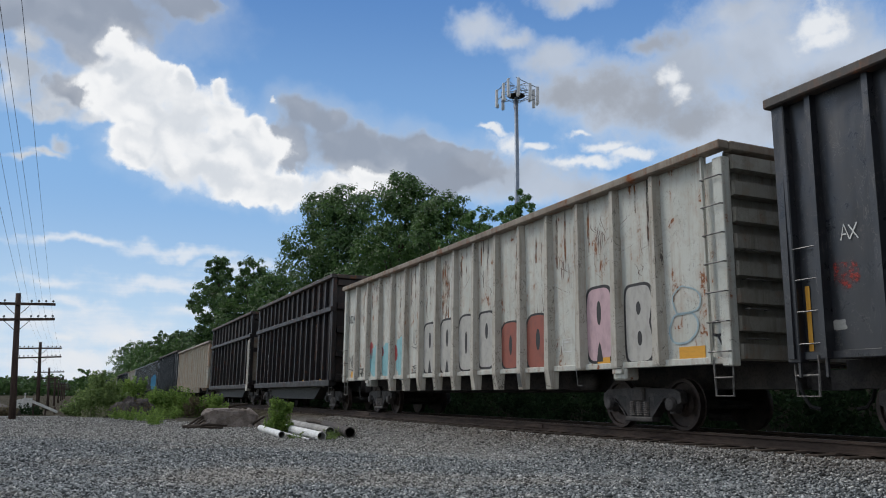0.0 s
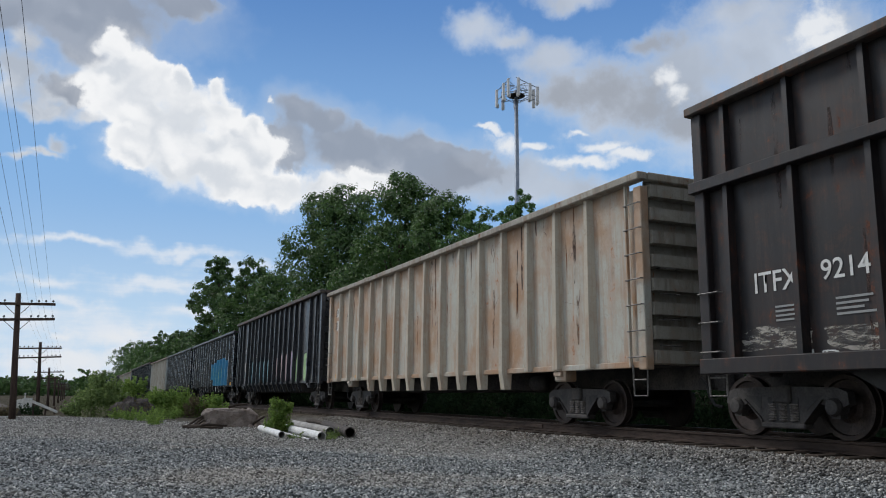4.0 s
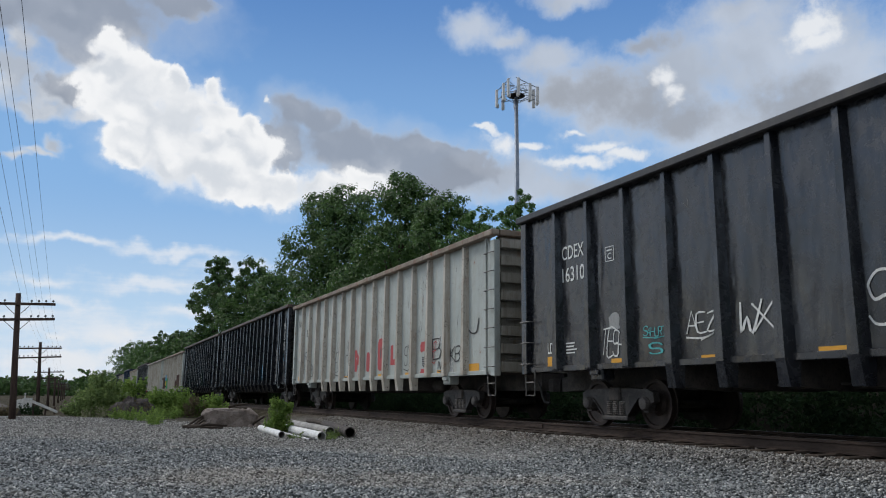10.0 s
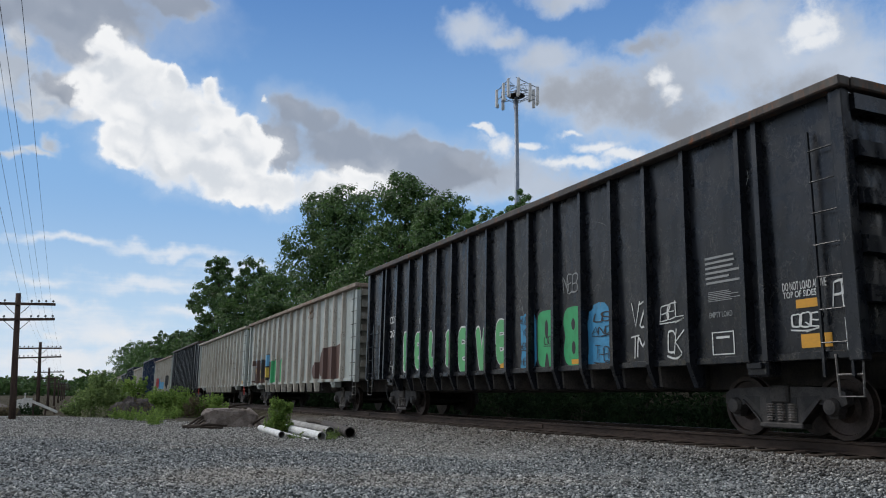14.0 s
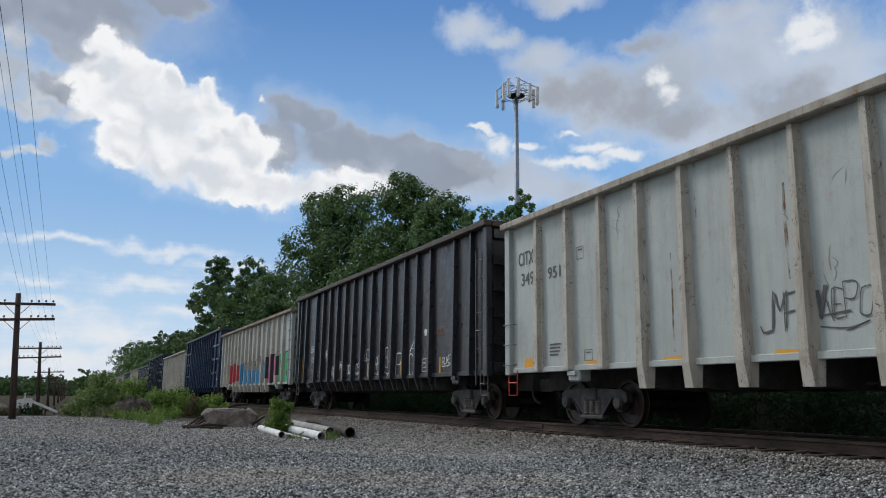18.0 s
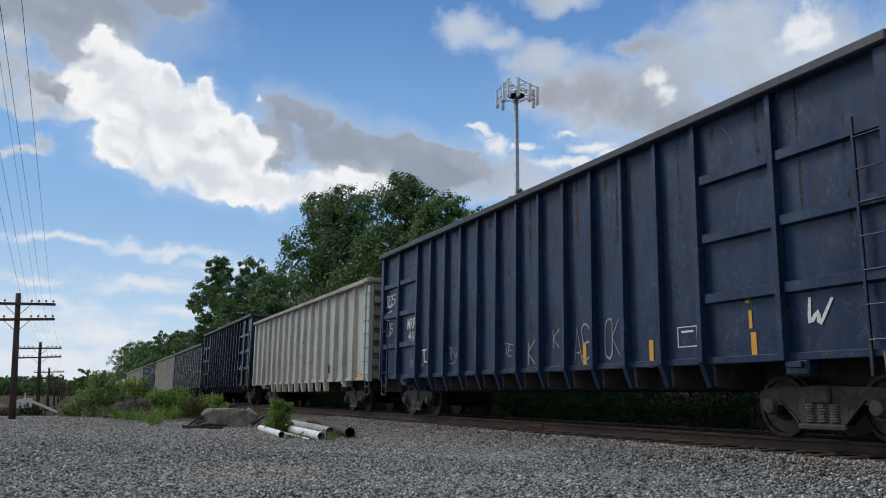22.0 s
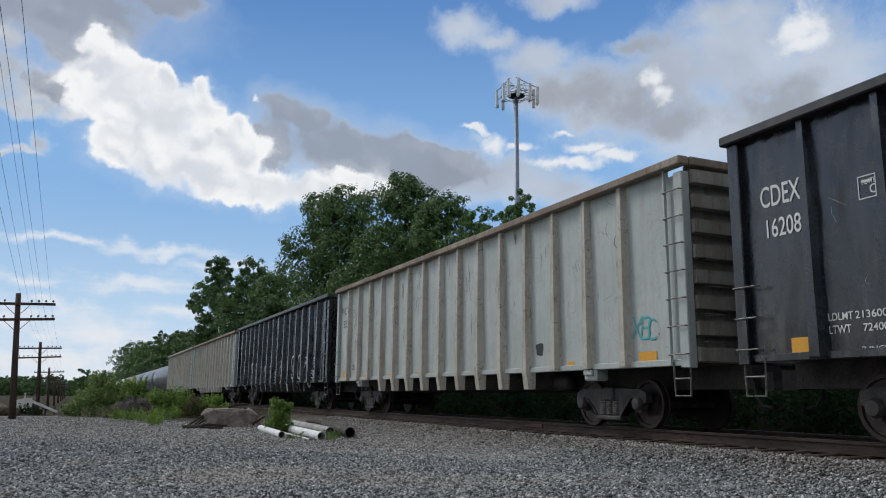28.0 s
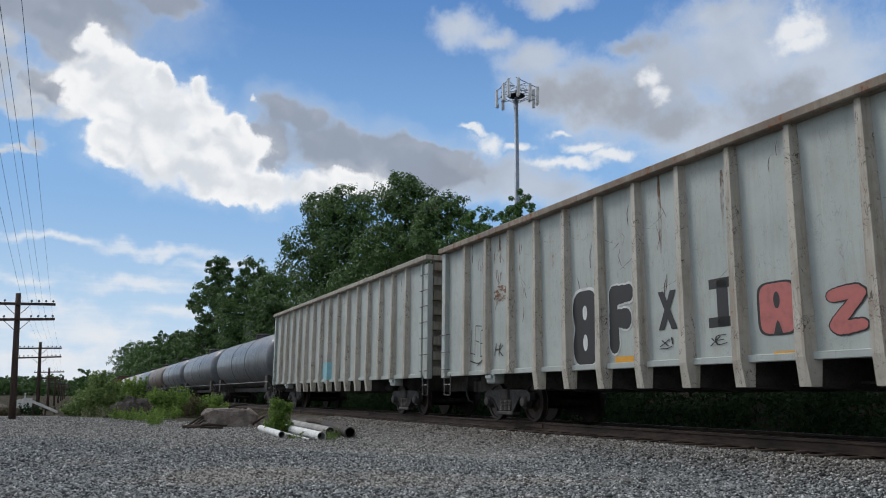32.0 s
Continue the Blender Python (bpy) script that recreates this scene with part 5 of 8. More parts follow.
def bubble_letter(s, fill, line):
    """A puffy letter in one mesh: outline, body, slots and, for A and R, a notch between the legs."""
    key = (s, fill, line)
    if key in BUBBLE:
        return BUBBLE[key]
    me_mats = [INK[line or "darkgrey"], INK[fill]] if fill else [INK[line]]
    bm = bmesh.new()

    def face(pts, zz, mi):
        f = bm.faces.new([bm.verts.new((a, b, zz)) for a, b in pts])
        f.material_index = mi

    def band(pts, width, zz, mi, sx=1.0, sy=1.0):
        q = [(a * (1 - width / sx), b * (1 - width / sy)) for a, b in pts]
        vo, vi = [bm.verts.new((a, b, zz)) for a, b in pts], [bm.verts.new((a, b, zz)) for a, b in q]
        for i in range(len(pts)):
            f = bm.faces.new((vo[i], vo[(i + 1) % len(pts)], vi[(i + 1) % len(pts)], vi[i]))
            f.material_index = mi
    lump = {"B": 0.24, "8": 0.2, "R": 0.20}.get(s, 0.0)
    body = blob(0.5, 0.6 if s in "OC8G6" else 0.48, lump, flat=s in "BRP")
    if fill:
        if line:
            face([(a * 1.15, b * 1.08) for a, b in body], 0.0, 0)
        face(body, 0.0025, 1)
    else:
        band(body, 0.13, 0.0, 0)
    for cx, cy, rx, ry in SLOTS[s]:
        ell = [(cx + rx * math.cos(2 * math.pi * i / 14), cy + ry * math.sin(2 * math.pi * i / 14)) for i in range(14)]
        if fill:
            face(ell, 0.005, 0)
        else:
            vo = [bm.verts.new((a, b, 0.0)) for a, b in ell]
            vi = [bm.verts.new((cx + (a - cx) * 0.5, cy + (b - cy) * 0.6, 0.0)) for a, b in ell]
            for i in range(14):
                bm.faces.new((vo[i], vo[(i + 1) % 14], vi[(i + 1) % 14], vi[i]))
    if s in "AR":
        face([(-0.13, -0.51), (0.13, -0.51), (0.05, -0.3), (0.0, -0.24), (-0.05, -0.3)], 0.005, 0)
    bmesh.ops.triangulate(bm, faces=[f for f in bm.faces if len(f.verts) > 4])
    me = bpy.data.meshes.new("letter")
    bm.to_mesh(me)
    bm.free()
    for m in me_mats:
        me.materials.append(m)
    BUBBLE[key] = me
    return me


def smooth_line(pts, steps=4):
    """A curve through the given points."""
    out = []
    for i in range(len(pts) - 1):
        a, b_, c, d = pts[max(i - 1, 0)], pts[i], pts[i + 1], pts[min(i + 2, len(pts) - 1)]
        for k in range(steps):
            f = k / steps
            out.append(tuple(0.5 * (2 * q + (r - p) * f + (2 * p - 5 * q + 4 * r - u) * f * f + (3 * q - p - 3 * r + u) * f ** 3) for p, q, r, u in zip(a, b_, c, d)))
    return out + [pts[-1]]


def puffy_letter(s, fill, line, seed):
    """A fat sprayed letter: a wide outline, and a body a little narrower on top of it."""
    key = (s, fill.name, line.name, seed % 3)
    if key in BUBBLE:
        return BUBBLE[key]
    rg = random.Random(seed % 3 + ord(s[0]))
    lines = []
    for st in STROKES.get(s.upper(), "26160501103041453626").split("/"):
        pts = [(int(st[i]) * 1.05 + rg.uniform(-0.2, 0.2), int(st[i + 1]) + rg.uniform(-0.2, 0.2)) for i in range(0, len(st) - 1, 2)]
        lines.append(smooth_line(pts) if len(pts) > 2 else [tuple(p + (q - p) * f for p, q in zip(pts[0], pts[-1])) for f in (0, 0.35, 0.7, 1.0)])
    every = [p for l in lines for p in l]
    cx, cy = (min(p[0] for p in every) + max(p[0] for p in every)) / 2, (min(p[1] for p in every) + max(p[1] for p in every)) / 2
    sx, sy = max(p[0] for p in every) - min(p[0] for p in every) + 3.3, max(p[1] for p in every) - min(p[1] for p in every) + 3.3
    bm = bmesh.new()
    for mi, wide in ((0, 1.62), (1, 1.30)):
        n = 0
        for l in lines:
            for i, q in enumerate(l):
                n += 1
                w = wide * (0.93 + 0.10 * math.sin(i * 0.9 + mi * 0.4 + seed))
                f = bm.faces.new([bm.verts.new(((q[0] - cx + w * math.cos(k * 0.5236)) / sx, (q[1] - cy + w * math.sin(k * 0.5236)) / sy, 0.005 * mi + 0.00006 * n)) for k in range(12)])
                f.material_index = mi
                if i:
                    p = l[i - 1]
                    dx, dy = q[0] - p[0], q[1] - p[1]
                    d = math.hypot(dx, dy) or 1.0
                    ux, uy = -dy / d * w * 0.97, dx / d * w * 0.97
                    f = bm.faces.new([bm.verts.new(((x - cx) / sx, (y - cy) / sy, 0.005 * mi + 0.00006 * n + 0.00003)) for x, y in ((p[0] - ux, p[1] - uy), (q[0] - ux, q[1] - uy), (q[0] + ux, q[1] + uy), (p[0] + ux, p[1] + uy))])
                    f.material_index = mi
    me = bpy.data.meshes.new("letter")
    bm.normal_update()
    for f in bm.faces:
        if f.normal.z < 0:
            f.normal_flip()
    bm.to_mesh(me)
    bm.free()
    me.materials.append(line)
    me.materials.append(fill)
    BUBBLE[key] = me
    return me


def bubble(car, s, y, z, w, h, fill, line):
    COUNT[0] += 1
    line = "" if line == "-" else line
    if not fill and s in "MUY" and car["ribs"] == "hat":
        put(car, "graffiti_letter", letters(s, INK[line], "line"), y, z, w, h, 5, label="%s sprayed outline letter" % line)
        return
    if not line and s not in SLOTS:
        put(car, "graffiti_letter", letters(s, INK[fill], "fat"), y, z, w * 0.93, h * 0.93, 3, label="%s sprayed letter" % fill)
        return
    if s in SLOTS:
        put(car, "graffiti_letter", bubble_letter(s, fill, line), y, z, w * 1.02, h * 0.97, 3, label="%s sprayed bubble letter" % (fill or line))
        return
    body = INK[fill] if fill else BLACK
    put(car, "graffiti_letter", puffy_letter(s, body, INK[line], COUNT[0]), y, z, w * 1.06, h * 1.02, 3, label="%s sprayed bubble letter" % (fill or line))


# strokes of hand-drawn letters on a grid 4 wide and 6 high
STROKES = {"A": "002640/1232", "B": "0006/0636453303/3342413000", "C": "4536160501103041", "D": "0006/062644422000", "E": "46060040/0333", "F": "4606/0600/0333", "G": "45361605011030414323",
           "H": "0600/4640/0343", "I": "2620", "J": "4641301001", "K": "0600/460340", "L": "060040", "M": "0006234640", "N": "00064046", "O": "26160501103041453626", "P": "0006/0636453303",
           "Q": "26160501103041453626/2240", "R": "0006/0636453303/2340", "S": "453616050413334241301001", "T": "0646/2620", "U": "060110304146", "V": "062046", "W": "0610233046", "X": "0640/4600",
           "Y": "062346/2320", "Z": "06460040", "0": "26160501103041453626", "1": "152620", "2": "05163645440040", "3": "05163645443323/334241301001", "4": "36024 2/3630".replace(" ", ""), "5": "46060313334241301001",
           "6": "453616050110304142331302", "7": "064610", "8": "261605041333424130100102133344453626", "9": "443313040516364541 3010".replace(" ", ""), "!": "2622/2120", "*": "2521/0442/0244", "(": "362420", ")": "162420", "@": "26160501103041453626/2333"}
HAND = {}


def hand_mesh(s, ink, seed, tall=0.5):
    """Spray-can writing: ribbons along slightly shaky strokes, one by one in size."""
    key = (s, ink, seed)
    if key in HAND:
        return HAND[key]
    rg = random.Random(seed * 31 + len(s))
    quads = []
    x0 = 0.0
    wide = min(0.36, max(0.08, 6.5 / tall * rg.uniform(0.014, 0.023)))
    for ch in s.upper():
        sc, dy, lean = rg.uniform(0.85, 1.1), rg.uniform(-0.4, 0.4), rg.uniform(-0.05, 0.22)
        for st in STROKES.get(ch, "0646").split("/"):
            pts = [(x0 + (int(st[i]) + rg.uniform(-0.25, 0.25)) * sc + int(st[i + 1]) * lean, (int(st[i + 1]) + rg.uniform(-0.25, 0.25)) * sc + dy) for i in range(0, len(st) - 1, 2)]
            if len(pts) > 3:
                sm = []
                for i in range(len(pts) - 1):
                    a, b_, c, d = pts[max(i - 1, 0)], pts[i], pts[i + 1], pts[min(i + 2, len(pts) - 1)]
                    for f in (0.0, 0.33, 0.66):
                        sm.append(tuple(0.5 * (2 * q + (r - p) * f + (2 * p - 5 * q + 4 * r - u) * f * f + (3 * q - p - 3 * r + u) * f ** 3) for p, q, r, u in zip(a, b_, c, d)))
                pts = sm + [pts[-1]]
            lft, rgt = [], []
            for i, q in enumerate(pts):
                a, c = pts[max(i - 1, 0)], pts[min(i + 1, len(pts) - 1)]
                dx, dy2 = c[0] - a[0], c[1] - a[1]
                l = math.hypot(dx, dy2) or 1.0
                k = wide * (0.8 + 0.35 * math.sin(math.pi * i / max(1, len(pts) - 1)))
                lft.append((q[0] - dy2 / l * k, q[1] + dx / l * k))
                rgt.append((q[0] + dy2 / l * k, q[1] - dx / l * k))
            quads.append((lft, rgt))
        x0 += rg.uniform(3.5, 4.3) * sc if ch not in "I!" else 2.2
    if len(s) > 1 and rg.random() < 0.6:
        y1 = rg.uniform(-1.6, -0.8)
        under = smooth_line([(-0.4, y1), (x0 * 0.55, y1 - 0.5), (x0 * 0.95, y1 + 0.6), (x0 * 0.5, y1 - 1.0)])
        quads.append(([(a, b_ + wide) for a, b_ in under], [(a, b_ - wide) for a, b_ in under]))
    allp = [p for l, r in quads for p in l + r]
    xa, xb = min(p[0] for p in allp), max(p[0] for p in allp)
    ya, yb = min(p[1] for p in allp), max(p[1] for p in allp)
    bm = bmesh.new()
    for n, (l, r) in enumerate(quads):
        vl = [bm.verts.new(((p[0] - xa) / (xb - xa) - 0.5, (p[1] - ya) / (yb - ya) - 0.5, 0.0002 * n)) for p in l]
        vr = [bm.verts.new(((p[0] - xa) / (xb - xa) - 0.5, (p[1] - ya) / (yb - ya) - 0.5, 0.0002 * n)) for p in r]
        for i in range(len(l) - 1):
            bm.faces.new((vl[i], vr[i], vr[i + 1], vl[i + 1]))
    HAND[key] = mesh_from("writing", bm, INK[ink])
    return HAND[key]


def tag(car, s, y, z, w, h, ink):
    COUNT[0] += 1
    if set(s) == {"|"}:
        bars(car, 2, y, z, w, h * 0.6, ink)
        return
    put(car, "graffiti_tag", hand_mesh(s, ink, COUNT[0], h), y, z, w, h, 5, ((COUNT[0] * 37) % 9 - 4) * 1.2)


def stencil(car, s, y, z, w, h, ink, layer=4):
    put(car, "lettering", letters(s, INK[ink], "plain"), y, z, w, h, layer)


def flat_mesh(outline, mat):
    bm = bmesh.new()
    bm.faces.new([bm.verts.new((a, b, 0)) for a, b in outline])
    bmesh.ops.triangulate(bm, faces=bm.faces[:])
    return mesh_from("mark", bm, mat)


def bars(car, n, y, z, w, h, ink):
    """Lines of small print, one plain bar each."""
    COUNT[0] += 1
    rg = random.Random(COUNT[0])
    y, w = fit_bay(car, along(car, y), w * 1.05)
    for i in range(n):
        l = w * rg.uniform(0.6, 1.0)
        k = ("bar", ink)
        if k not in CACHE:
            CACHE[k] = flat_mesh([(-0.5, -0.5), (0.5, -0.5), (0.5, 0.5), (-0.5, 0.5)], INK[ink])
        put(car, "data_line", CACHE[k], y + (w - l) / 2, z + h * (0.5 - (i + 0.5) / n), l, h * 0.45 / n, 5, placed=True)


def rib_shape(z, sill, z1):
    """Offset of the outer face, half widths of the face and the root of a hat rib at height z."""
    rows = ((0.73, 0.06, 0.10, 0.15), (sill - 0.02, 0.0, 0.085, 0.19), (sill + 0.9, 0.005, 0.07, 0.165), (z1, 0.03, 0.05, 0.12))
    for a, b in zip(rows, rows[1:]):
        if z <= b[0]:
            f = max(0.0, (z - a[0]) / (b[0] - a[0]))
            return [p + (q - p) * f for p, q in zip(a[1:], b[1:])]
    return rows[-1][1:]


def patch(car, y, z, w, h, ink, shape=0, worn=False, lift=0):
    """A field of colour on the sheet, wrapped over the hat ribs that it crosses."""
    COUNT[0] += 1
    y, w = along(car, y), w * 1.05
    rg = random.Random(COUNT[0] * 7)
    mat = WORN[ink] if worn else INK[ink]
    if shape == 1:
        out = [(-0.5, -0.5), (0.5, -0.5), (0.5, 0.5), (-0.5, 0.5)]
    else:
        p = 1.0 if shape == 2 else 0.5
        out = []
        ph = [rg.uniform(0, 6.28) for q in range(3)]
        for i in range(40):
            a = 2 * math.pi * i / 40
            k = 0.49 * (1 + rg.uniform(-0.03, 0.03) + 0.07 * math.sin(3 * a + ph[0]) + 0.06 * math.sin(5 * a + ph[1]) + 0.04 * math.sin(9 * a + ph[2]))
            c, s = math.cos(a), math.sin(a)
            out.append((k * math.copysign(abs(c) ** p, c), k * math.copysign(abs(s) ** p, s)))
    put(car, "paint_patch", flat_mesh(out, mat), y, z, w, h, 1 + 2 * lift if not worn else 0.6, label="" if worn else "%s patch of spray paint" % ink, placed=True)
    if car["ribs"] == "hat" and w > 0.6 and not shape:
        z1 = car["top"] - 0.148
        for ry in car["rib_y"]:
            if abs(ry - y) < w / 2 - 0.02:
                bm = bmesh.new()
                rows = []
                u = (y - ry) / w
                cut = [b0 + (b1 - b0) * (u - a0) / (a1 - a0) for (a0, b0), (a1, b1) in zip(out, out[1:] + out[:1]) if (a0 - u) * (a1 - u) < 0]
                if len(cut) < 2:
                    continue
                lo, hi = max(car["sill"] + 0.03, z + h * min(cut)), min(z1, z + h * max(cut))
                for k in range(5):
                    zz = lo + (hi - lo) * k / 4
                    x, f, r = rib_shape(zz, car["sill"], z1)
                    e = 0.003 + 0.004 * lift
                    t = (0.15 - x) / (0.20 - x)
                    rows.append([bm.verts.new(q) for q in ((-1.45 - e, ry - f - (r - f) * t - e, zz), (-1.6 + x - e, ry - f - e, zz), (-1.6 + x - e, ry + f + e, zz), (-1.45 - e, ry + f + (r - f) * t + e, zz))])
                for a, b in zip(rows, rows[1:]):
                    for i in range(3):
                        bm.faces.new((a[i], a[i + 1], b[i + 1], b[i]))
                part("paint_patch", bm, mat, car)


def data_box(car, y, z, w, h, ink, full=False):
    bm = bmesh.new()
    t = 0.05
    rects = [(-0.5, -0.5, 0.5, -0.5 + t), (-0.5, 0.5 - t, 0.5, 0.5), (-0.5, -0.5 + t, -0.5 + t, 0.5 - t), (0.5 - t, -0.5 + t, 0.5, 0.5 - t), (-0.35, -0.2, 0.35, -0.15), (0.05, -0.15, 0.1, 0.35), (-0.35, 0.12, 0.0, 0.2)]
    for a, b, c, d in rects if full else rects[:4] + [(-0.3, 0.2, 0.3, 0.3)]:
        bm.faces.new([bm.verts.new(q + (0,)) for q in ((a, b), (c, b), (c, d), (a, d))])
    put(car, "data_box", mesh_from("mark", bm, INK[ink]), y, z, w, h, 4)


def plate_mesh(b):
    box(b, -0.5, 0.5, -0.5, 0.5, 0.0, 0.004)


def reflector(car, y, z, w, h):
    k = ("reflector", 0)
    if k not in CACHE:
        bm = bmesh.new()
        plate_mesh(bm)
        CACHE[k] = mesh_from("reflector", bm, INK["amber"])
    put(car, "reflector", CACHE[k], y, z, w, h, 3, label="amber reflective strip")


def strip(bm, pts, wide):
    """A thin ribbon along points (along the car, up) on the sheet, tapering at both ends."""
    n = len(pts)
    rows = []
    for i, (x, y, z) in enumerate(pts):
        k = wide * (0.25 + 0.75 * math.sin(math.pi * min(1.0, 0.12 + i / (n - 1) * 0.8)))
        rows.append((bm.verts.new((x, y - k, z)), bm.verts.new((x, y + k, z))))
    for a, b in zip(rows, rows[1:]):
        bm.faces.new((a[0], a[1], b[1], b[0]))


def scrapes(car, seed, n, ink, low=0.35, tall=0.5, wide=0.009):
    """Curved gouges and scuffs that loads and loaders left on the sheets."""
    rg = random.Random(seed)
    ys = sorted(car["rib_y"])
    z0, z1, x = car["sill"], car["top"] - 0.2, face_of(car) - 0.0035
    for i in range(n):
        k = rg.randrange(len(ys) - 1)
        y = ys[k] + (ys[k + 1] - ys[k]) * rg.uniform(0.22, 0.78)
        z = z0 + (z1 - z0) * rg.uniform(low, 0.93)
        bm = bmesh.new()
        for q in range(rg.choice((1, 2, 2, 3, 4))):
            l, bend, lean = rg.uniform(0.08, tall), rg.uniform(-0.08, 0.08), rg.choice((rg.uniform(-0.3, 0.3), rg.uniform(-2.2, 2.2)))
            yy, zz = y + rg.uniform(-0.13, 0.13), z + rg.uniform(-0.2, 0.2)
            strip(bm, [(x, yy + lean * l * f + bend * math.sin(math.pi * f) + rg.uniform(-0.008, 0.008), min(z1, zz + l * (f - 0.5) / (1 + abs(lean) * 0.6))) for f in (0, 0.2, 0.4, 0.6, 0.8, 1.0)], wide * rg.uniform(0.5, 1.4))
        part("scrape", bm, INK[ink], car)


def drips(car, seed, n, ink="rust"):
    """Rust that runs down the sheets from the chord and beside the ribs."""
    rg = random.Random(seed)
    ys = sorted(car["rib_y"])
    z0, z1, x = car["sill"], car["top"] - 0.15, face_of(car) - 0.0022
    for i in range(n):
        k = rg.randrange(len(ys) - 1)
        y = ys[k] + (ys[k + 1] - ys[k]) * rg.choice((0.2, 0.24, 0.5, 0.78, rg.uniform(0.2, 0.8)))
        l = rg.uniform(0.25, 1.7) * (z1 - z0) / 3.3
        z = z1 if rg.random() < 0.6 else rg.uniform(z0 + l, z1)
        bm = bmesh.new()
        strip(bm, [(x, y + rg.uniform(-0.01, 0.01), z - l * f) for f in (0, 0.25, 0.5, 0.75, 1.0)], rg.uniform(0.012, 0.06))
        part("rust_streak", bm, WORN[ink], car)


def feet(car, word, y0, ink="white"):
    """Letters sprayed one by one on the rib feet."""
    ys = sorted(car["rib_y"], reverse=True)
    first = min(range(len(ys)), key=lambda i: abs(ys[i] - along(car, y0)))
    for i, ch in enumerate(word):
        if ch != " " and first + i < len(ys):
            ob = new("graffiti_letter", hand_mesh(ch, ink, i + int(abs(y0) * 10), 0.5))
            ob.parent = car
            ob.matrix_basis = Matrix(((0, 0, -1, -1.6 + 0.022), (-1, 0, 0, ys[first + i]), (0, 1, 0, 0.93), (0, 0, 0, 1))) @ pose(0, 0, 0, 8, 0, 0) @ Matrix.Diagonal((0.17, 0.30, 1, 1))


bubble(C[1], "A", 1.99, 1.91, 1.35, 1.41, "bone", "black")
bubble(C[1], "A", 0.74, 1.90, 0.94, 1.46, "bone", "black")
bubble(C[1], "O", -0.34, 1.93, 1.01, 1.42, "bone", "black")
bubble(C[1], "P", -1.30, 1.94, 0.73, 1.36, "bone", "black")
bubble(C[1], "O", -2.46, 1.74, 0.83, 1.08, "redbrown", "black")
bubble(C[1], "G", -3.44, 1.74, 1.13, 1.22, "redbrown", "black")
bubble(C[1], "A", -5.93, 1.95, 0.75, 1.44, "pink", "black")
bubble(C[1], "B", -7.15, 1.88, 0.69, 1.39, "bone", "black")
tag(C[1], "8", -8.29, 1.92, 0.73, 0.99, "skyline")
tag(C[1], "R", -9.00, 1.56, 0.30, 0.43, "black")
reflector(C[1], -8.42, 1.28, 0.58, 0.23)
reflector(C[1], -6.12, 1.24, 0.38, 0.15)
data_box(C[1], -4.92, 1.61, 0.32, 0.27, "white")
patch(C[1], 6.20, 1.69, 0.97, 1.12, "teal", 2)
patch(C[1], 6.57, 2.08, 0.43, 0.57, "red", 2)
patch(C[1], 5.14, 1.71, 0.87, 1.18, "teal", 2)
patch(C[1], 5.50, 1.98, 0.28, 0.31, "red", 2)
patch(C[1], 3.94, 1.78, 0.78, 1.35, "teal", 2)
patch(C[1], 4.33, 1.89, 0.29, 0.50, "red", 2)
tag(C[1], "TSS", 2.70, 1.36, 0.60, 0.25, "black")
tag(C[1], "(@)", 2.79, 2.23, 0.52, 0.61, "grey")
stencil(C[1], "1024", 8.61, 3.32, 0.67, 0.29, "darkgrey")
tag(C[1], "ne", 8.38, 1.73, 0.80, 0.60, "black")
tag(C[1], "RB", 7.41, 1.35, 0.72, 0.32, "black")
reflector(C[1], 8.36, 1.30, 0.39, 0.26)
patch(C[1], 1.28, 2.79, 0.32, 3.60, "rust", 0, True)
patch(C[1], 0.78, 3.33, 0.47, 1.90, "rust", 0, True)
stencil(C[2], "ITFX", 4.48, 2.47, 1.12, 0.26, "white")
stencil(C[2], " 93", 4.48, 2.13, 1.12, 0.24, "white")
tag(C[2], "hG", 4.46, 1.65, 1.16, 0.45, "white")
reflector(C[2], -4.98, 1.17, 0.21, 0.12)
reflector(C[2], -2.40, 1.17, 0.44, 0.12)
reflector(C[2], 0.32, 1.19, 0.50, 0.11)
reflector(C[2], 2.96, 1.21, 0.50, 0.13)
tag(C[2], "Sel", -3.77, 1.61, 0.43, 0.54, "white")
bars(C[2], 4, -4.68, 2.52, 0.17, 0.48, "palegrey")
patch(C[2], -4.75, 1.50, 0.25, 0.06, "white")
patch(C[2], 6.04, 2.51, 1.54, 2.19, "rust", 0, True)
patch(C[2], -4.39, 2.48, 0.74, 2.26, "rustdark", 0, True)
stencil(C[3], "ITFX", 5.36, 2.25, 0.77, 0.30, "white")
stencil(C[3], "92141", 4.31, 2.29, 0.84, 0.28, "white")
bars(C[3], 4, 5.19, 1.77, 0.43, 0.26, "palegrey")
bars(C[3], 4, 4.23, 1.78, 0.65, 0.28, "palegrey")
tag(C[3], "B", 1.84, 1.77, 0.62, 0.62, "white")
tag(C[3], "Z", 0.55, 1.69, 0.72, 0.61, "white")
tag(C[3], "MOR", 3.07, 1.76, 0.59, 0.47, "palegrey")
tag(C[3], "AMS", -0.72, 1.65, 0.72, 0.52, "white")
tag(C[3], "P", -1.79, 1.95, 0.58, 0.82, "white")
tag(C[3], "mn", 0.49, 3.16, 0.70, 0.45, "white")
tag(C[3], "WBLDC", 4.40, 1.09, 1.11, 0.23, "white")
tag(C[3], "bn", 0.57, 1.08, 0.77, 0.34, "white")
reflector(C[3], 5.44, 1.04, 0.98, 0.14)
reflector(C[3], 2.46, 1.01, 0.48, 0.14)
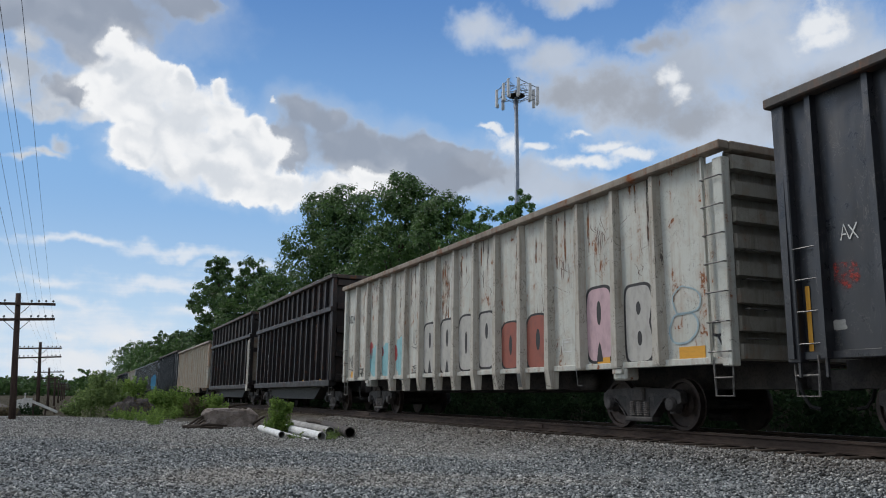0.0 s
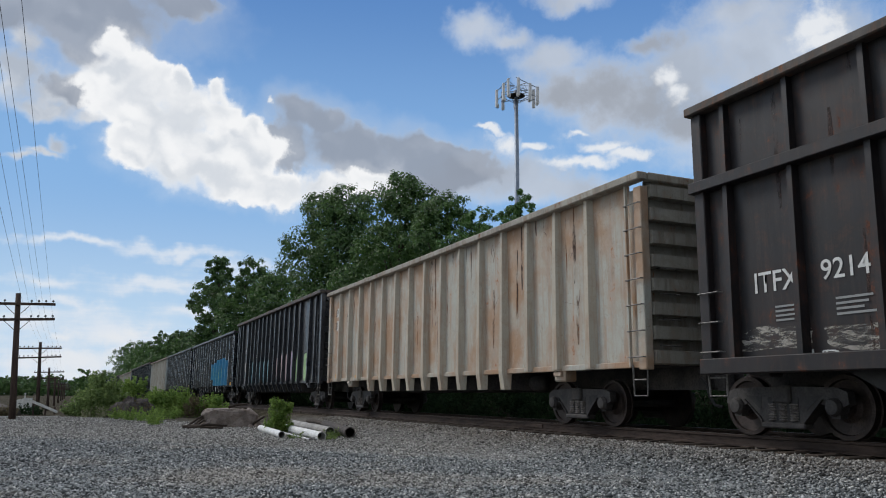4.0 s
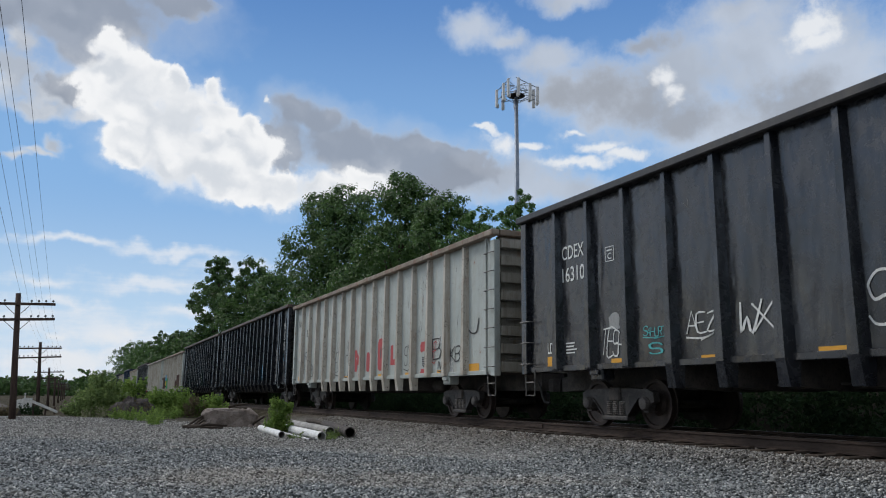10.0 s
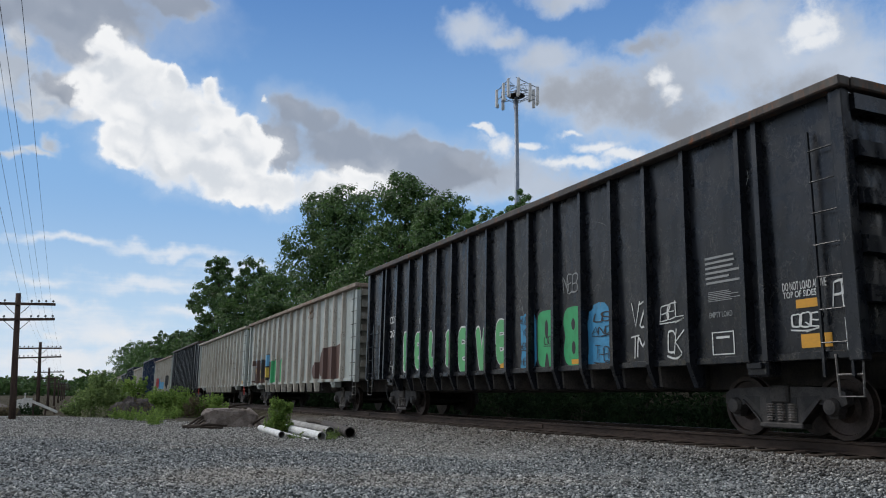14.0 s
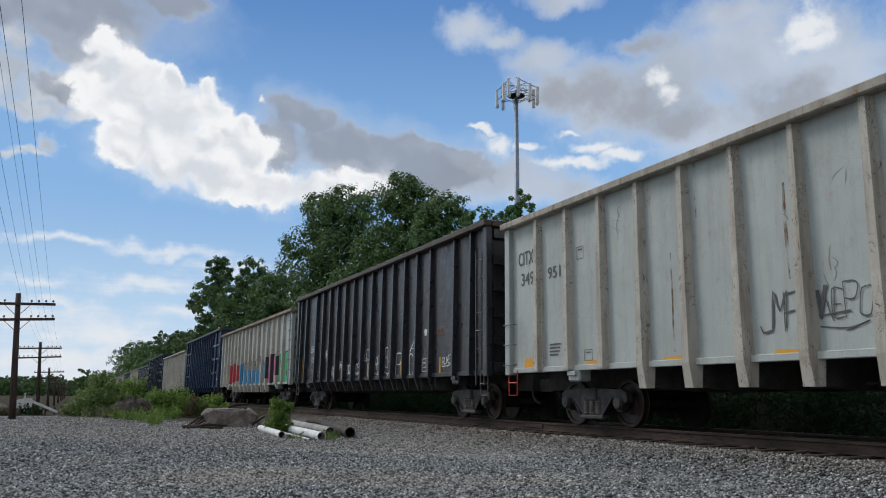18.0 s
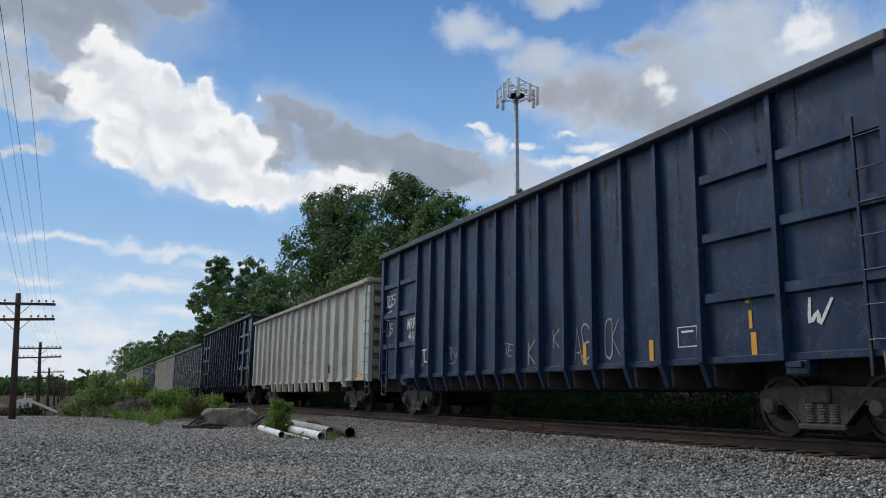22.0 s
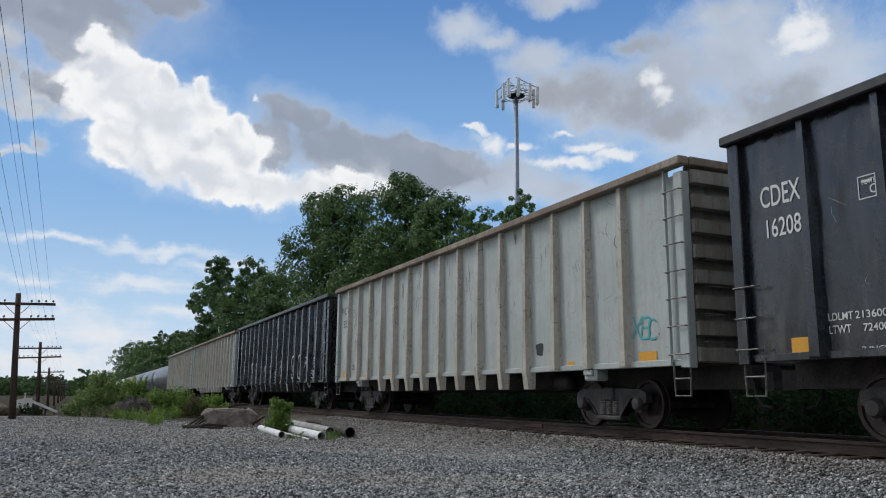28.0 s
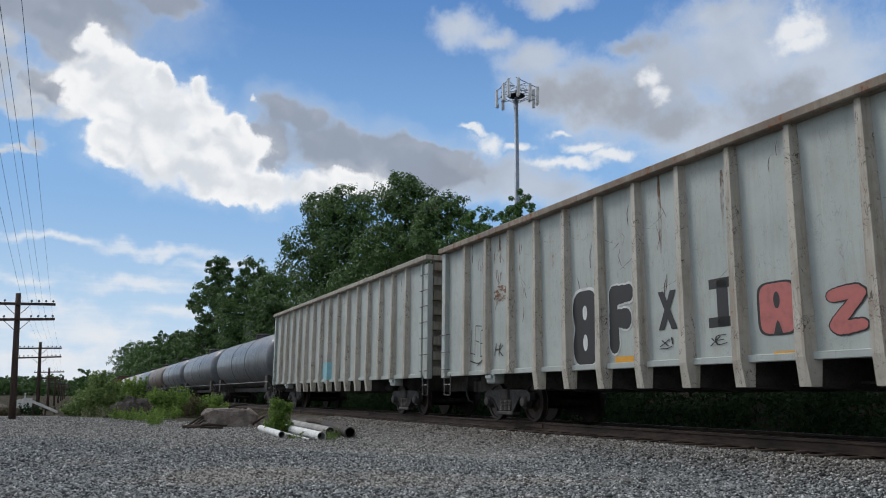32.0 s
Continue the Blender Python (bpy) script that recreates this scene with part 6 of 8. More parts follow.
reflector(C[3], 0.02, 1.00, 0.48, 0.12)
reflector(C[3], -2.22, 1.02, 0.14, 0.12)
data_box(C[3], -4.22, 1.65, 0.51, 0.36, "white")
reflector(C[3], -5.07, 1.04, 0.92, 0.12)
tag(C[3], "975", -6.35, 4.84, 0.88, 0.49, "palegrey")
patch(C[3], -6.18, 2.49, 0.63, 2.28, "bone", 0, True)
patch(C[3], -6.24, 2.01, 0.43, 0.83, "rust", 0, True)
patch(C[3], -6.20, 1.10, 0.64, 0.29, "bone")
tag(C[3], "KER", -2.86, 1.74, 0.59, 0.62, "white")
tag(C[3], "KEEP", -3.97, 1.12, 0.73, 0.27, "white")
patch(C[4], 8.27, 3.73, 0.74, 0.34, "white", 1)
stencil(C[4], "LEWX", 8.27, 3.73, 0.67, 0.26, "black", 3)
patch(C[4], 8.27, 3.23, 0.72, 0.36, "white", 1)
stencil(C[4], "2162", 8.27, 3.23, 0.65, 0.27, "black", 3)
reflector(C[4], 8.18, 1.27, 0.43, 0.23)
reflector(C[4], 5.88, 1.22, 0.44, 0.13)
bars(C[4], 4, 8.08, 1.57, 0.24, 0.29, "darkgrey")
bars(C[4], 4, 7.18, 1.55, 0.40, 0.26, "darkgrey")
data_box(C[4], 7.33, 3.43, 0.23, 0.25, "darkgrey")
data_box(C[4], 6.09, 1.40, 0.26, 0.19, "darkgrey")
data_box(C[5], -7.60, 1.42, 0.43, 0.30, "white")
reflector(C[5], -7.92, 1.40, 0.23, 0.48)
bubble(C[5], "I", -4.96, 1.69, 0.45, 1.16, "mint", "black")
bubble(C[5], "K", -5.54, 1.76, 0.62, 1.25, "mint", "black")
bubble(C[5], "R", -6.56, 1.79, 0.93, 1.24, "mint", "black")
bubble(C[5], "U", -1.33, 1.89, 0.67, 1.22, "blush", "black")
bubble(C[5], "i", -2.16, 1.92, 0.65, 1.33, "blush", "black")
bubble(C[5], "L", -3.00, 1.87, 0.73, 1.40, "blush", "black")
bubble(C[5], "L", -3.99, 1.94, 1.03, 1.49, "mauve", "black")
bubble(C[5], "A", 4.14, 1.82, 0.99, 1.28, "cyan", "black")
bubble(C[5], "O", 3.20, 1.79, 0.69, 1.27, "cyan", "black")
bubble(C[5], "B", 2.38, 1.79, 0.76, 1.25, "cyan", "black")
bubble(C[5], "O", 1.49, 1.78, 0.84, 1.21, "cyan", "black")
bubble(C[5], "H", 0.61, 1.80, 0.75, 1.28, "cyan", "black")
reflector(C[5], -4.30, 1.27, 0.41, 0.14)
reflector(C[5], -1.37, 1.33, 0.48, 0.14)
reflector(C[5], 1.51, 1.32, 0.50, 0.19)
tag(C[5], "!", -8.43, 2.12, 0.32, 0.82, "white")
stencil(C[5], "REGX", 6.37, 2.31, 0.86, 0.31, "white")
stencil(C[5], "6801", 6.37, 2.01, 0.80, 0.30, "white")
stencil(C[5], "LDLMT", 6.52, 1.44, 0.42, 0.10, "white")
stencil(C[5], "LTWT", 6.55, 1.28, 0.40, 0.10, "white")
stencil(C[5], "214300", 5.95, 1.43, 0.44, 0.09, "white")
stencil(C[5], "81700", 5.94, 1.27, 0.39, 0.09, "white")
reflector(C[5], 7.49, 1.54, 0.48, 0.21)
reflector(C[5], 4.01, 1.30, 0.45, 0.11)
bubble(C[5], "A", 8.52, 2.32, 0.66, 0.70, "bone", "black")
bubble(C[5], "B", 7.55, 2.36, 0.67, 0.65, "bone", "black")
tag(C[5], "G", 3.88, 3.35, 1.12, 1.52, "white")
tag(C[5], "B", 8.41, 3.63, 0.41, 0.42, "white")
tag(C[5], "BFH", 6.64, 3.09, 0.39, 0.21, "white")
tag(C[5], "HOAX", 5.11, 2.28, 0.53, 0.29, "palegrey")
patch(C[5], 6.29, 1.67, 1.15, 0.31, "teal")
tag(C[5], "KBRBHN", 6.29, 1.67, 1.06, 0.22, "black")
patch(C[5], 5.14, 1.59, 0.81, 0.92, "cream")
tag(C[5], "WISH", 5.01, 1.84, 0.50, 0.16, "black")
tag(C[5], "YOU", 5.03, 1.65, 0.50, 0.14, "black")
tag(C[5], "WERE", 5.03, 1.47, 0.52, 0.17, "black")
tag(C[5], "HERE", 5.03, 1.28, 0.53, 0.16, "black")
patch(C[6], -4.31, 2.03, 6.35, 1.90, "blue")
bubble(C[6], "B", -2.16, 1.87, 0.89, 1.43, "lime", "purple")
bubble(C[6], "O", -3.27, 1.85, 1.02, 1.35, "lime", "purple")
bubble(C[6], "B", -4.46, 1.81, 1.02, 1.32, "lime", "purple")
bubble(C[6], "B", -5.55, 1.79, 0.92, 1.33, "lime", "purple")
bubble(C[6], "Y", -6.63, 1.80, 0.96, 1.31, "lime", "purple")
reflector(C[6], -8.21, 1.27, 0.46, 0.22)
tag(C[6], "PB", -8.98, 1.69, 0.41, 0.72, "white")
tag(C[6], "WISH", -1.79, 2.28, 0.30, 0.15, "black")
tag(C[6], "YOU", -1.77, 2.11, 0.30, 0.13, "black")
tag(C[6], "WERE", -1.83, 1.90, 0.39, 0.18, "black")
tag(C[6], "HERE", -1.84, 1.69, 0.38, 0.18, "black")
bubble(C[6], "A", 0.44, 1.77, 0.70, 1.26, "sky", "black")
bubble(C[6], "O", -0.73, 1.79, 0.67, 1.30, "sky", "black")
bubble(C[6], "A", 2.77, 1.81, 0.69, 1.32, "", "white")
bubble(C[6], "R", 1.62, 1.81, 0.69, 1.34, "", "white")
tag(C[6], "OQB", 2.67, 1.73, 0.41, 0.28, "white")
tag(C[6], "OQB", 0.42, 1.66, 0.44, 0.29, "black")
reflector(C[6], 1.46, 1.20, 0.47, 0.09)
stencil(C[6], "CDEX", 8.14, 3.47, 0.65, 0.31, "white")
stencil(C[6], "16121", 8.09, 2.95, 0.59, 0.28, "white")
data_box(C[6], 6.92, 3.32, 0.28, 0.29, "white")
stencil(C[6], "C", 6.91, 3.28, 0.11, 0.12, "white")
stencil(C[6], "LDLMT", 7.86, 1.63, 0.32, 0.10, "white")
stencil(C[6], "LTWT", 7.87, 1.48, 0.29, 0.10, "white")
stencil(C[6], "213600", 7.01, 1.64, 0.42, 0.11, "white")
stencil(C[6], "72400", 7.01, 1.48, 0.39, 0.10, "white")
tag(C[6], "BELIEVE", 5.76, 1.64, 0.75, 0.26, "white")
tag(C[6], "PB!", 8.08, 2.22, 0.63, 0.35, "white")
tag(C[6], "PB!", 7.06, 2.09, 0.58, 0.36, "white")
patch(C[6], 5.72, 1.98, 0.32, 0.27, "white")
bubble(C[6], "A", 4.69, 1.80, 0.89, 1.38, "", "white")
bubble(C[6], "R", 3.59, 1.79, 0.74, 1.36, "", "white")
tag(C[6], "OQB", 4.70, 1.77, 0.36, 0.26, "white")
tag(C[6], "PB", 8.77, 1.87, 0.22, 0.37, "white")
tag(C[6], "HN", 8.76, 1.48, 0.22, 0.31, "white")
reflector(C[6], 7.83, 1.29, 0.33, 0.24)
reflector(C[6], 5.66, 1.20, 0.48, 0.13)
reflector(C[6], 3.44, 1.20, 0.33, 0.10)
tag(C[7], "SAHURT", -8.31, 1.73, 0.70, 0.33, "white")
tag(C[7], "S", -8.34, 1.41, 0.46, 0.22, "white")
reflector(C[7], -8.21, 1.26, 0.45, 0.25)
reflector(C[7], -6.10, 1.22, 0.43, 0.14)
reflector(C[7], -3.87, 1.21, 0.28, 0.13)
bars(C[7], 4, -7.25, 1.77, 0.44, 0.14, "palegrey")
bubble(C[7], "O", -9.10, 1.52, 0.17, 0.18, "", "white")
tag(C[7], "S", 0.79, 1.83, 0.41, 0.73, "white")
tag(C[7], "S", -0.34, 1.67, 0.37, 0.91, "white")
tag(C[7], "M", -1.47, 1.66, 0.39, 0.70, "white")
stencil(C[7], "CDEX", 7.37, 3.52, 0.75, 0.29, "white")
stencil(C[7], "16310", 7.34, 3.06, 0.76, 0.31, "white")
data_box(C[7], 6.09, 3.27, 0.26, 0.29, "white")
stencil(C[7], "C", 6.09, 3.23, 0.12, 0.12, "white")
tag(C[7], "TESH", 6.01, 1.58, 0.64, 0.62, "white")
patch(C[7], 6.01, 1.97, 0.31, 0.31, "palegrey")
tag(C[7], "SAHURT", 4.92, 1.69, 0.60, 0.24, "tealbright")
tag(C[7], "S", 4.90, 1.41, 0.38, 0.21, "tealbright")
tag(C[7], "AEZ", 3.79, 1.73, 0.68, 0.51, "white")
tag(C[7], "WX", 2.61, 1.76, 0.67, 0.51, "white")
bars(C[7], 4, 7.35, 1.55, 0.43, 0.26, "white")
stencil(C[7], "LD", 8.13, 1.58, 0.22, 0.23, "white")
reflector(C[7], 8.12, 1.29, 0.26, 0.23)
reflector(C[7], 5.89, 1.21, 0.41, 0.14)
reflector(C[7], 3.64, 1.19, 0.37, 0.11)
reflector(C[7], 1.36, 1.20, 0.46, 0.12)
tag(C[7], "CO", 0.59, 1.83, 0.12, 0.70, "white")
bubble(C[8], "M", 0.59, 1.79, 0.77, 0.82, "redpaint", "-")
bubble(C[8], "O", -0.43, 1.71, 0.31, 0.69, "redpaint", "-")
bubble(C[8], "G", -1.61, 1.91, 0.50, 1.09, "redpaint", "-")
bubble(C[8], "L", -2.73, 1.84, 0.51, 0.67, "redpaint", "-")
tag(C[8], "Sm", -3.89, 1.69, 0.62, 0.86, "darkgrey")
patch(C[8], -5.05, 1.97, 0.50, 0.29, "redpaint")
patch(C[8], -5.12, 1.55, 0.39, 0.31, "black")
bars(C[8], 4, -5.12, 1.55, 0.31, 0.25, "palegrey")
patch(C[8], -5.07, 1.28, 0.51, 0.13, "redpaint")
tag(C[8], "OQO", -6.20, 2.12, 0.43, 0.24, "white")
tag(C[8], "rp", -5.54, 1.76, 0.29, 0.67, "redpaint")
tag(C[8], "RR", -4.36, 1.74, 0.23, 0.30, "black")
tag(C[8], "RR", -4.34, 1.35, 0.21, 0.30, "white")
tag(C[8], "NR", -6.26, 1.38, 0.47, 0.37, "black")
tag(C[8], "12", -6.69, 1.71, 0.22, 0.21, "black")
tag(C[8], "SB", -6.68, 1.33, 0.24, 0.32, "white")
tag(C[8], "EO", 2.88, 1.80, 0.81, 1.12, "darkgrey")
tag(C[8], "OW", 1.71, 1.67, 0.68, 0.93, "darkgrey")
reflector(C[8], -1.67, 1.20, 0.46, 0.16)
reflector(C[8], -3.98, 1.20, 0.54, 0.13)
reflector(C[8], -6.28, 1.20, 0.50, 0.15)
reflector(C[8], 1.83, 1.20, 0.44, 0.15)
stencil(C[8], "FWTX", 8.18, 3.71, 0.71, 0.28, "black")
stencil(C[8], "62", 8.07, 3.24, 0.42, 0.27, "black")
stencil(C[8], "069", 7.12, 3.23, 0.55, 0.31, "black")
data_box(C[8], 6.01, 3.53, 0.26, 0.32, "darkgrey")
tag(C[8], "RB", 8.28, 1.52, 0.45, 0.33, "black")
tag(C[8], "RB", 7.70, 1.34, 0.25, 0.31, "white")
tag(C[8], "12", 7.68, 1.76, 0.23, 0.22, "black")
stencil(C[8], "218800", 7.07, 1.63, 0.46, 0.10, "black")
stencil(C[8], "72200", 7.05, 1.48, 0.40, 0.10, "black")
tag(C[8], "Rb", 7.04, 2.24, 0.68, 0.41, "black")
tag(C[8], "MK", 8.16, 2.43, 0.62, 0.99, "peach")
tag(C[8], "RBS", 6.63, 1.59, 0.44, 0.55, "black")
tag(C[8], "OC", 5.78, 1.78, 0.31, 0.59, "darkgrey")
tag(C[8], "J", 5.25, 1.73, 0.33, 1.13, "darkgrey")
reflector(C[8], 8.05, 1.27, 0.53, 0.24)
reflector(C[8], 5.76, 1.21, 0.45, 0.12)
tag(C[8], "bI", -5.76, 1.88, 0.92, 0.61, "black")
tag(C[8], "Kb", -6.91, 1.67, 0.67, 0.44, "black")
tag(C[8], "j", -7.89, 2.33, 0.55, 0.42, "black")
reflector(C[8], -8.05, 1.26, 0.54, 0.25)
bubble(C[9], "Y", -2.97, 1.82, 0.60, 1.32, "bone", "darkgrey")
tag(C[9], "OQB", -3.00, 1.89, 0.48, 0.29, "black")
patch(C[9], -3.90, 1.77, 0.77, 1.26, "blue")
tag(C[9], "US", -3.97, 2.17, 0.49, 0.24, "black")
tag(C[9], "AND", -3.96, 1.75, 0.59, 0.21, "black")
tag(C[9], "THEM", -3.96, 1.46, 0.56, 0.21, "black")
bubble(C[9], "8", -4.94, 1.72, 0.54, 1.02, "blue", "-")
tag(C[9], "U5P", -5.93, 2.08, 0.56, 0.34, "white")
tag(C[9], "SAN", -5.95, 1.53, 0.47, 0.30, "white")
bars(C[9], 6, -6.97, 2.69, 0.67, 0.40, "palegrey")
bars(C[9], 6, -6.81, 2.31, 0.33, 0.32, "palegrey")
bars(C[9], 6, -7.04, 2.00, 0.82, 0.16, "palegrey")
data_box(C[9], -6.87, 1.43, 0.45, 0.31, "white")
tag(C[9], "HOER", -8.27, 3.94, 0.53, 0.41, "white")
tag(C[9], "WOK", -8.28, 3.43, 0.42, 0.51, "white")
tag(C[9], "SEX", -8.24, 2.92, 0.41, 0.43, "white")
tag(C[9], "LT", -8.26, 2.38, 0.29, 0.32, "blue")
stencil(C[9], "DO NOT LOAD", -8.24, 2.15, 0.28, 0.06, "white")
stencil(C[9], "TOP OF SIDES", -8.24, 2.05, 0.26, 0.06, "white")
tag(C[9], "FE", -7.31, 1.82, 0.39, 0.29, "blue")
reflector(C[9], -6.00, 1.31, 0.40, 0.10)
stencil(C[9], "CDEX", 6.79, 2.98, 0.64, 0.26, "white")
stencil(C[9], "2062", 6.79, 2.55, 0.64, 0.24, "white")
tag(C[9], "DB", 6.85, 3.54, 0.78, 0.92, "white")
tag(C[9], "SOV", 8.47, 3.77, 0.91, 0.57, "palegrey")
tag(C[9], "DB", 8.37, 3.00, 0.71, 0.67, "palegrey")
patch(C[9], 5.58, 2.15, 0.60, 1.46, "bone")
patch(C[9], 4.65, 2.11, 0.71, 1.50, "bone")
patch(C[9], 3.59, 1.98, 0.66, 1.50, "bone")
tag(C[9], "A", 3.57, 2.33, 0.48, 0.48, "black")
patch(C[9], 1.67, 1.73, 0.56, 1.23, "blue")
tag(C[9], "WISH", 1.60, 1.98, 0.38, 0.14, "black")
tag(C[9], "YOU", 1.61, 1.80, 0.38, 0.14, "black")
tag(C[9], "WERE", 1.60, 1.61, 0.36, 0.14, "black")
tag(C[9], "HERE", 1.60, 1.36, 0.34, 0.17, "black")
tag(C[9], "JOH", 2.65, 1.62, 0.48, 0.30, "white")
tag(C[9], "TT", 2.59, 1.97, 0.40, 0.25, "white")
bubble(C[9], "A", 0.75, 1.77, 0.62, 1.27, "silver", "-")
bubble(C[9], "6", -0.25, 1.76, 0.67, 1.32, "silver", "-")
bubble(C[9], "8", -1.22, 1.75, 0.73, 1.30, "silver", "-")
bubble(C[9], "8", -2.09, 1.77, 0.46, 1.36, "silver", "-")
reflector(C[9], 2.58, 1.29, 0.31, 0.12)
reflector(C[9], -0.37, 1.27, 0.39, 0.12)
reflector(C[9], 8.04, 1.38, 0.37, 0.29)
patch(C[9], 8.08, 1.56, 0.57, 0.60, "tealdull")
bubble(C[10], "B", 5.70, 1.90, 0.49, 1.21, "green", "white")
bubble(C[10], "E", 4.75, 1.88, 0.63, 1.13, "green", "white")
bubble(C[10], "L", 3.76, 1.87, 0.59, 1.10, "green", "white")
bubble(C[10], "I", 2.79, 1.83, 0.49, 1.06, "green", "white")
bubble(C[10], "E", 1.81, 1.76, 0.68, 1.24, "green", "white")
bubble(C[10], "V", 0.87, 1.74, 0.67, 1.21, "green", "white")
bubble(C[10], "E", -0.13, 1.85, 0.62, 1.10, "green", "white")
patch(C[10], -1.16, 1.76, 0.71, 1.31, "blue")
tag(C[10], "WISH", -1.19, 2.26, 0.49, 0.20, "black")
tag(C[10], "YOU", -1.25, 1.99, 0.38, 0.19, "black")
tag(C[10], "WERE", -1.21, 1.67, 0.49, 0.21, "black")
tag(C[10], "HERE", -1.29, 1.34, 0.43, 0.18, "black")
bubble(C[10], "A", -2.14, 1.80, 0.70, 1.24, "greenbright", "black")
tag(C[10], "OQB", -2.17, 1.73, 0.48, 0.23, "black")
bubble(C[10], "8", -3.12, 1.79, 0.69, 1.23, "greenbright", "black")
tag(C[10], "neby", -3.03, 2.87, 0.69, 0.44, "palegrey")
reflector(C[10], -0.25, 1.29, 0.40, 0.12)
reflector(C[10], -3.22, 1.27, 0.43, 0.10)
stencil(C[10], "CDEX", 6.81, 2.96, 0.66, 0.23, "white")
stencil(C[10], "2061", 6.78, 2.52, 0.66, 0.23, "white")
data_box(C[10], 4.70, 2.78, 0.26, 0.25, "white")
tag(C[10], "SB", 6.72, 1.99, 0.54, 0.54, "darkgrey")
tag(C[10], "HE", 6.85, 1.46, 0.57, 0.40, "palegrey")
bars(C[10], 6, -6.93, 2.57, 0.80, 0.48, "palegrey")
bars(C[10], 6, -6.89, 2.15, 0.70, 0.17, "palegrey")
stencil(C[10], "EMPTY LOAD", -6.78, 1.86, 0.47, 0.09, "palegrey")
data_box(C[10], -6.80, 1.41, 0.45, 0.36, "white")
stencil(C[10], "DO NOT LOAD ABOVE", -8.31, 2.13, 0.71, 0.12, "white")
stencil(C[10], "TOP OF SIDES", -8.23, 2.01, 0.54, 0.09, "white")
reflector(C[10], -8.36, 1.87, 0.39, 0.12)
reflector(C[10], -8.45, 1.35, 0.48, 0.19)
tag(C[10], "OQB", -8.32, 1.61, 0.52, 0.29, "white")
tag(C[10], "PB", -8.90, 1.95, 0.34, 0.41, "white")
tag(C[10], "HN", -8.99, 1.42, 0.19, 0.47, "white")
tag(C[10], "VZ", -4.89, 2.03, 0.42, 0.50, "white")
tag(C[10], "TM", -4.88, 1.47, 0.46, 0.41, "white")
tag(C[10], "BELI", -5.75, 1.99, 0.73, 0.39, "white")
tag(C[10], "CK", -5.77, 1.44, 0.41, 0.56, "white")
patch(C[10], -3.72, 1.72, 0.80, 1.19, "blue")
tag(C[10], "US", -3.81, 2.09, 0.56, 0.21, "black")
tag(C[10], "AND", -3.79, 1.81, 0.63, 0.21, "black")
tag(C[10], "THEM", -3.82, 1.37, 0.59, 0.39, "black")
patch(C[11], 5.92, 1.80, 4.09, 1.33, "brown")
for py, pw in ((7.03, 0.70), (5.88, 0.75), (4.72, 0.86)):
    patch(C[11], py, 1.96, pw + 0.13, 1.46, "black", 0, False, 1)
    patch(C[11], py, 2.30, pw, 0.68, "sky2", 0, False, 2)
    patch(C[11], py + 0.02, 1.66, pw, 0.78, "yellow", 0, False, 2)
tag(C[11], "j", 7.0, 2.0, 0.18, 0.7, "black")
tag(C[11], "L", 5.9, 1.9, 0.22, 0.9, "black")
tag(C[11], "WISH", 4.70, 1.50, 0.40, 0.22, "black")
patch(C[11], 3.38, 1.71, 1.10, 1.21, "greenbright")
tag(C[11], "WISH", 3.51, 2.07, 0.48, 0.21, "black")
tag(C[11], "YOU", 3.50, 1.83, 0.45, 0.17, "black")
tag(C[11], "WERE", 3.50, 1.60, 0.43, 0.17, "black")
tag(C[11], "HERE", 3.51, 1.38, 0.40, 0.17, "black")
bubble(C[11], "A", 2.50, 1.72, 0.85, 1.21, "greenbright", "black")
tag(C[11], "OQB", 2.43, 1.71, 0.38, 0.27, "black")
bubble(C[11], "A", 1.43, 1.73, 0.72, 1.18, "greenbright", "black")
reflector(C[11], 3.53, 1.17, 0.37, 0.11)
reflector(C[11], 1.27, 1.17, 0.31, 0.09)
stencil(C[11], "FWTX", 8.33, 3.71, 0.55, 0.30, "darkgrey")
stencil(C[11], "62", 8.18, 3.23, 0.42, 0.26, "darkgrey")
stencil(C[11], "014", 7.27, 3.22, 0.51, 0.28, "darkgrey")
data_box(C[11], 6.09, 3.48, 0.25, 0.27, "darkgrey")
patch(C[11], 8.26, 1.79, 0.56, 0.80, "bone")
reflector(C[11], 8.22, 1.27, 0.33, 0.17)
patch(C[11], -4.29, 1.58, 1.10, 0.71, "brown")
patch(C[11], -6.30, 1.84, 2.97, 1.31, "brown")
patch(C[11], -3.23, 4.08, 0.84, 0.60, "rust", 0, True)
tag(C[13], "C", -0.38, 1.78, 0.39, 0.67, "redpaint")
tag(C[13], "rel", -7.22, 1.65, 0.48, 0.70, "darkgrey")
tag(C[13], "il", 0.82, 1.86, 0.50, 0.45, "darkgrey")
patch(C[13], -4.94, 1.58, 0.33, 0.27, "black")
bars(C[13], 4, -4.96, 1.58, 0.23, 0.18, "palegrey")
bars(C[13], 4, -6.08, 1.52, 0.42, 0.18, "darkgrey")
patch(C[13], -8.41, 1.78, 0.53, 0.18, "palegrey")
reflector(C[13], -8.42, 1.28, 0.50, 0.24)
reflector(C[13], -6.05, 1.23, 0.45, 0.14)
reflector(C[13], -3.75, 1.22, 0.40, 0.16)
reflector(C[13], -1.49, 1.22, 0.41, 0.15)
stencil(C[13], "CITX", 8.39, 3.67, 0.63, 0.32, "darkgrey")
stencil(C[13], "349", 8.33, 3.19, 0.53, 0.29, "darkgrey")
stencil(C[13], "951", 7.28, 3.19, 0.47, 0.26, "darkgrey")
data_box(C[13], 6.34, 3.45, 0.23, 0.26, "darkgrey")
bars(C[13], 4, 7.27, 1.55, 0.42, 0.29, "darkgrey")
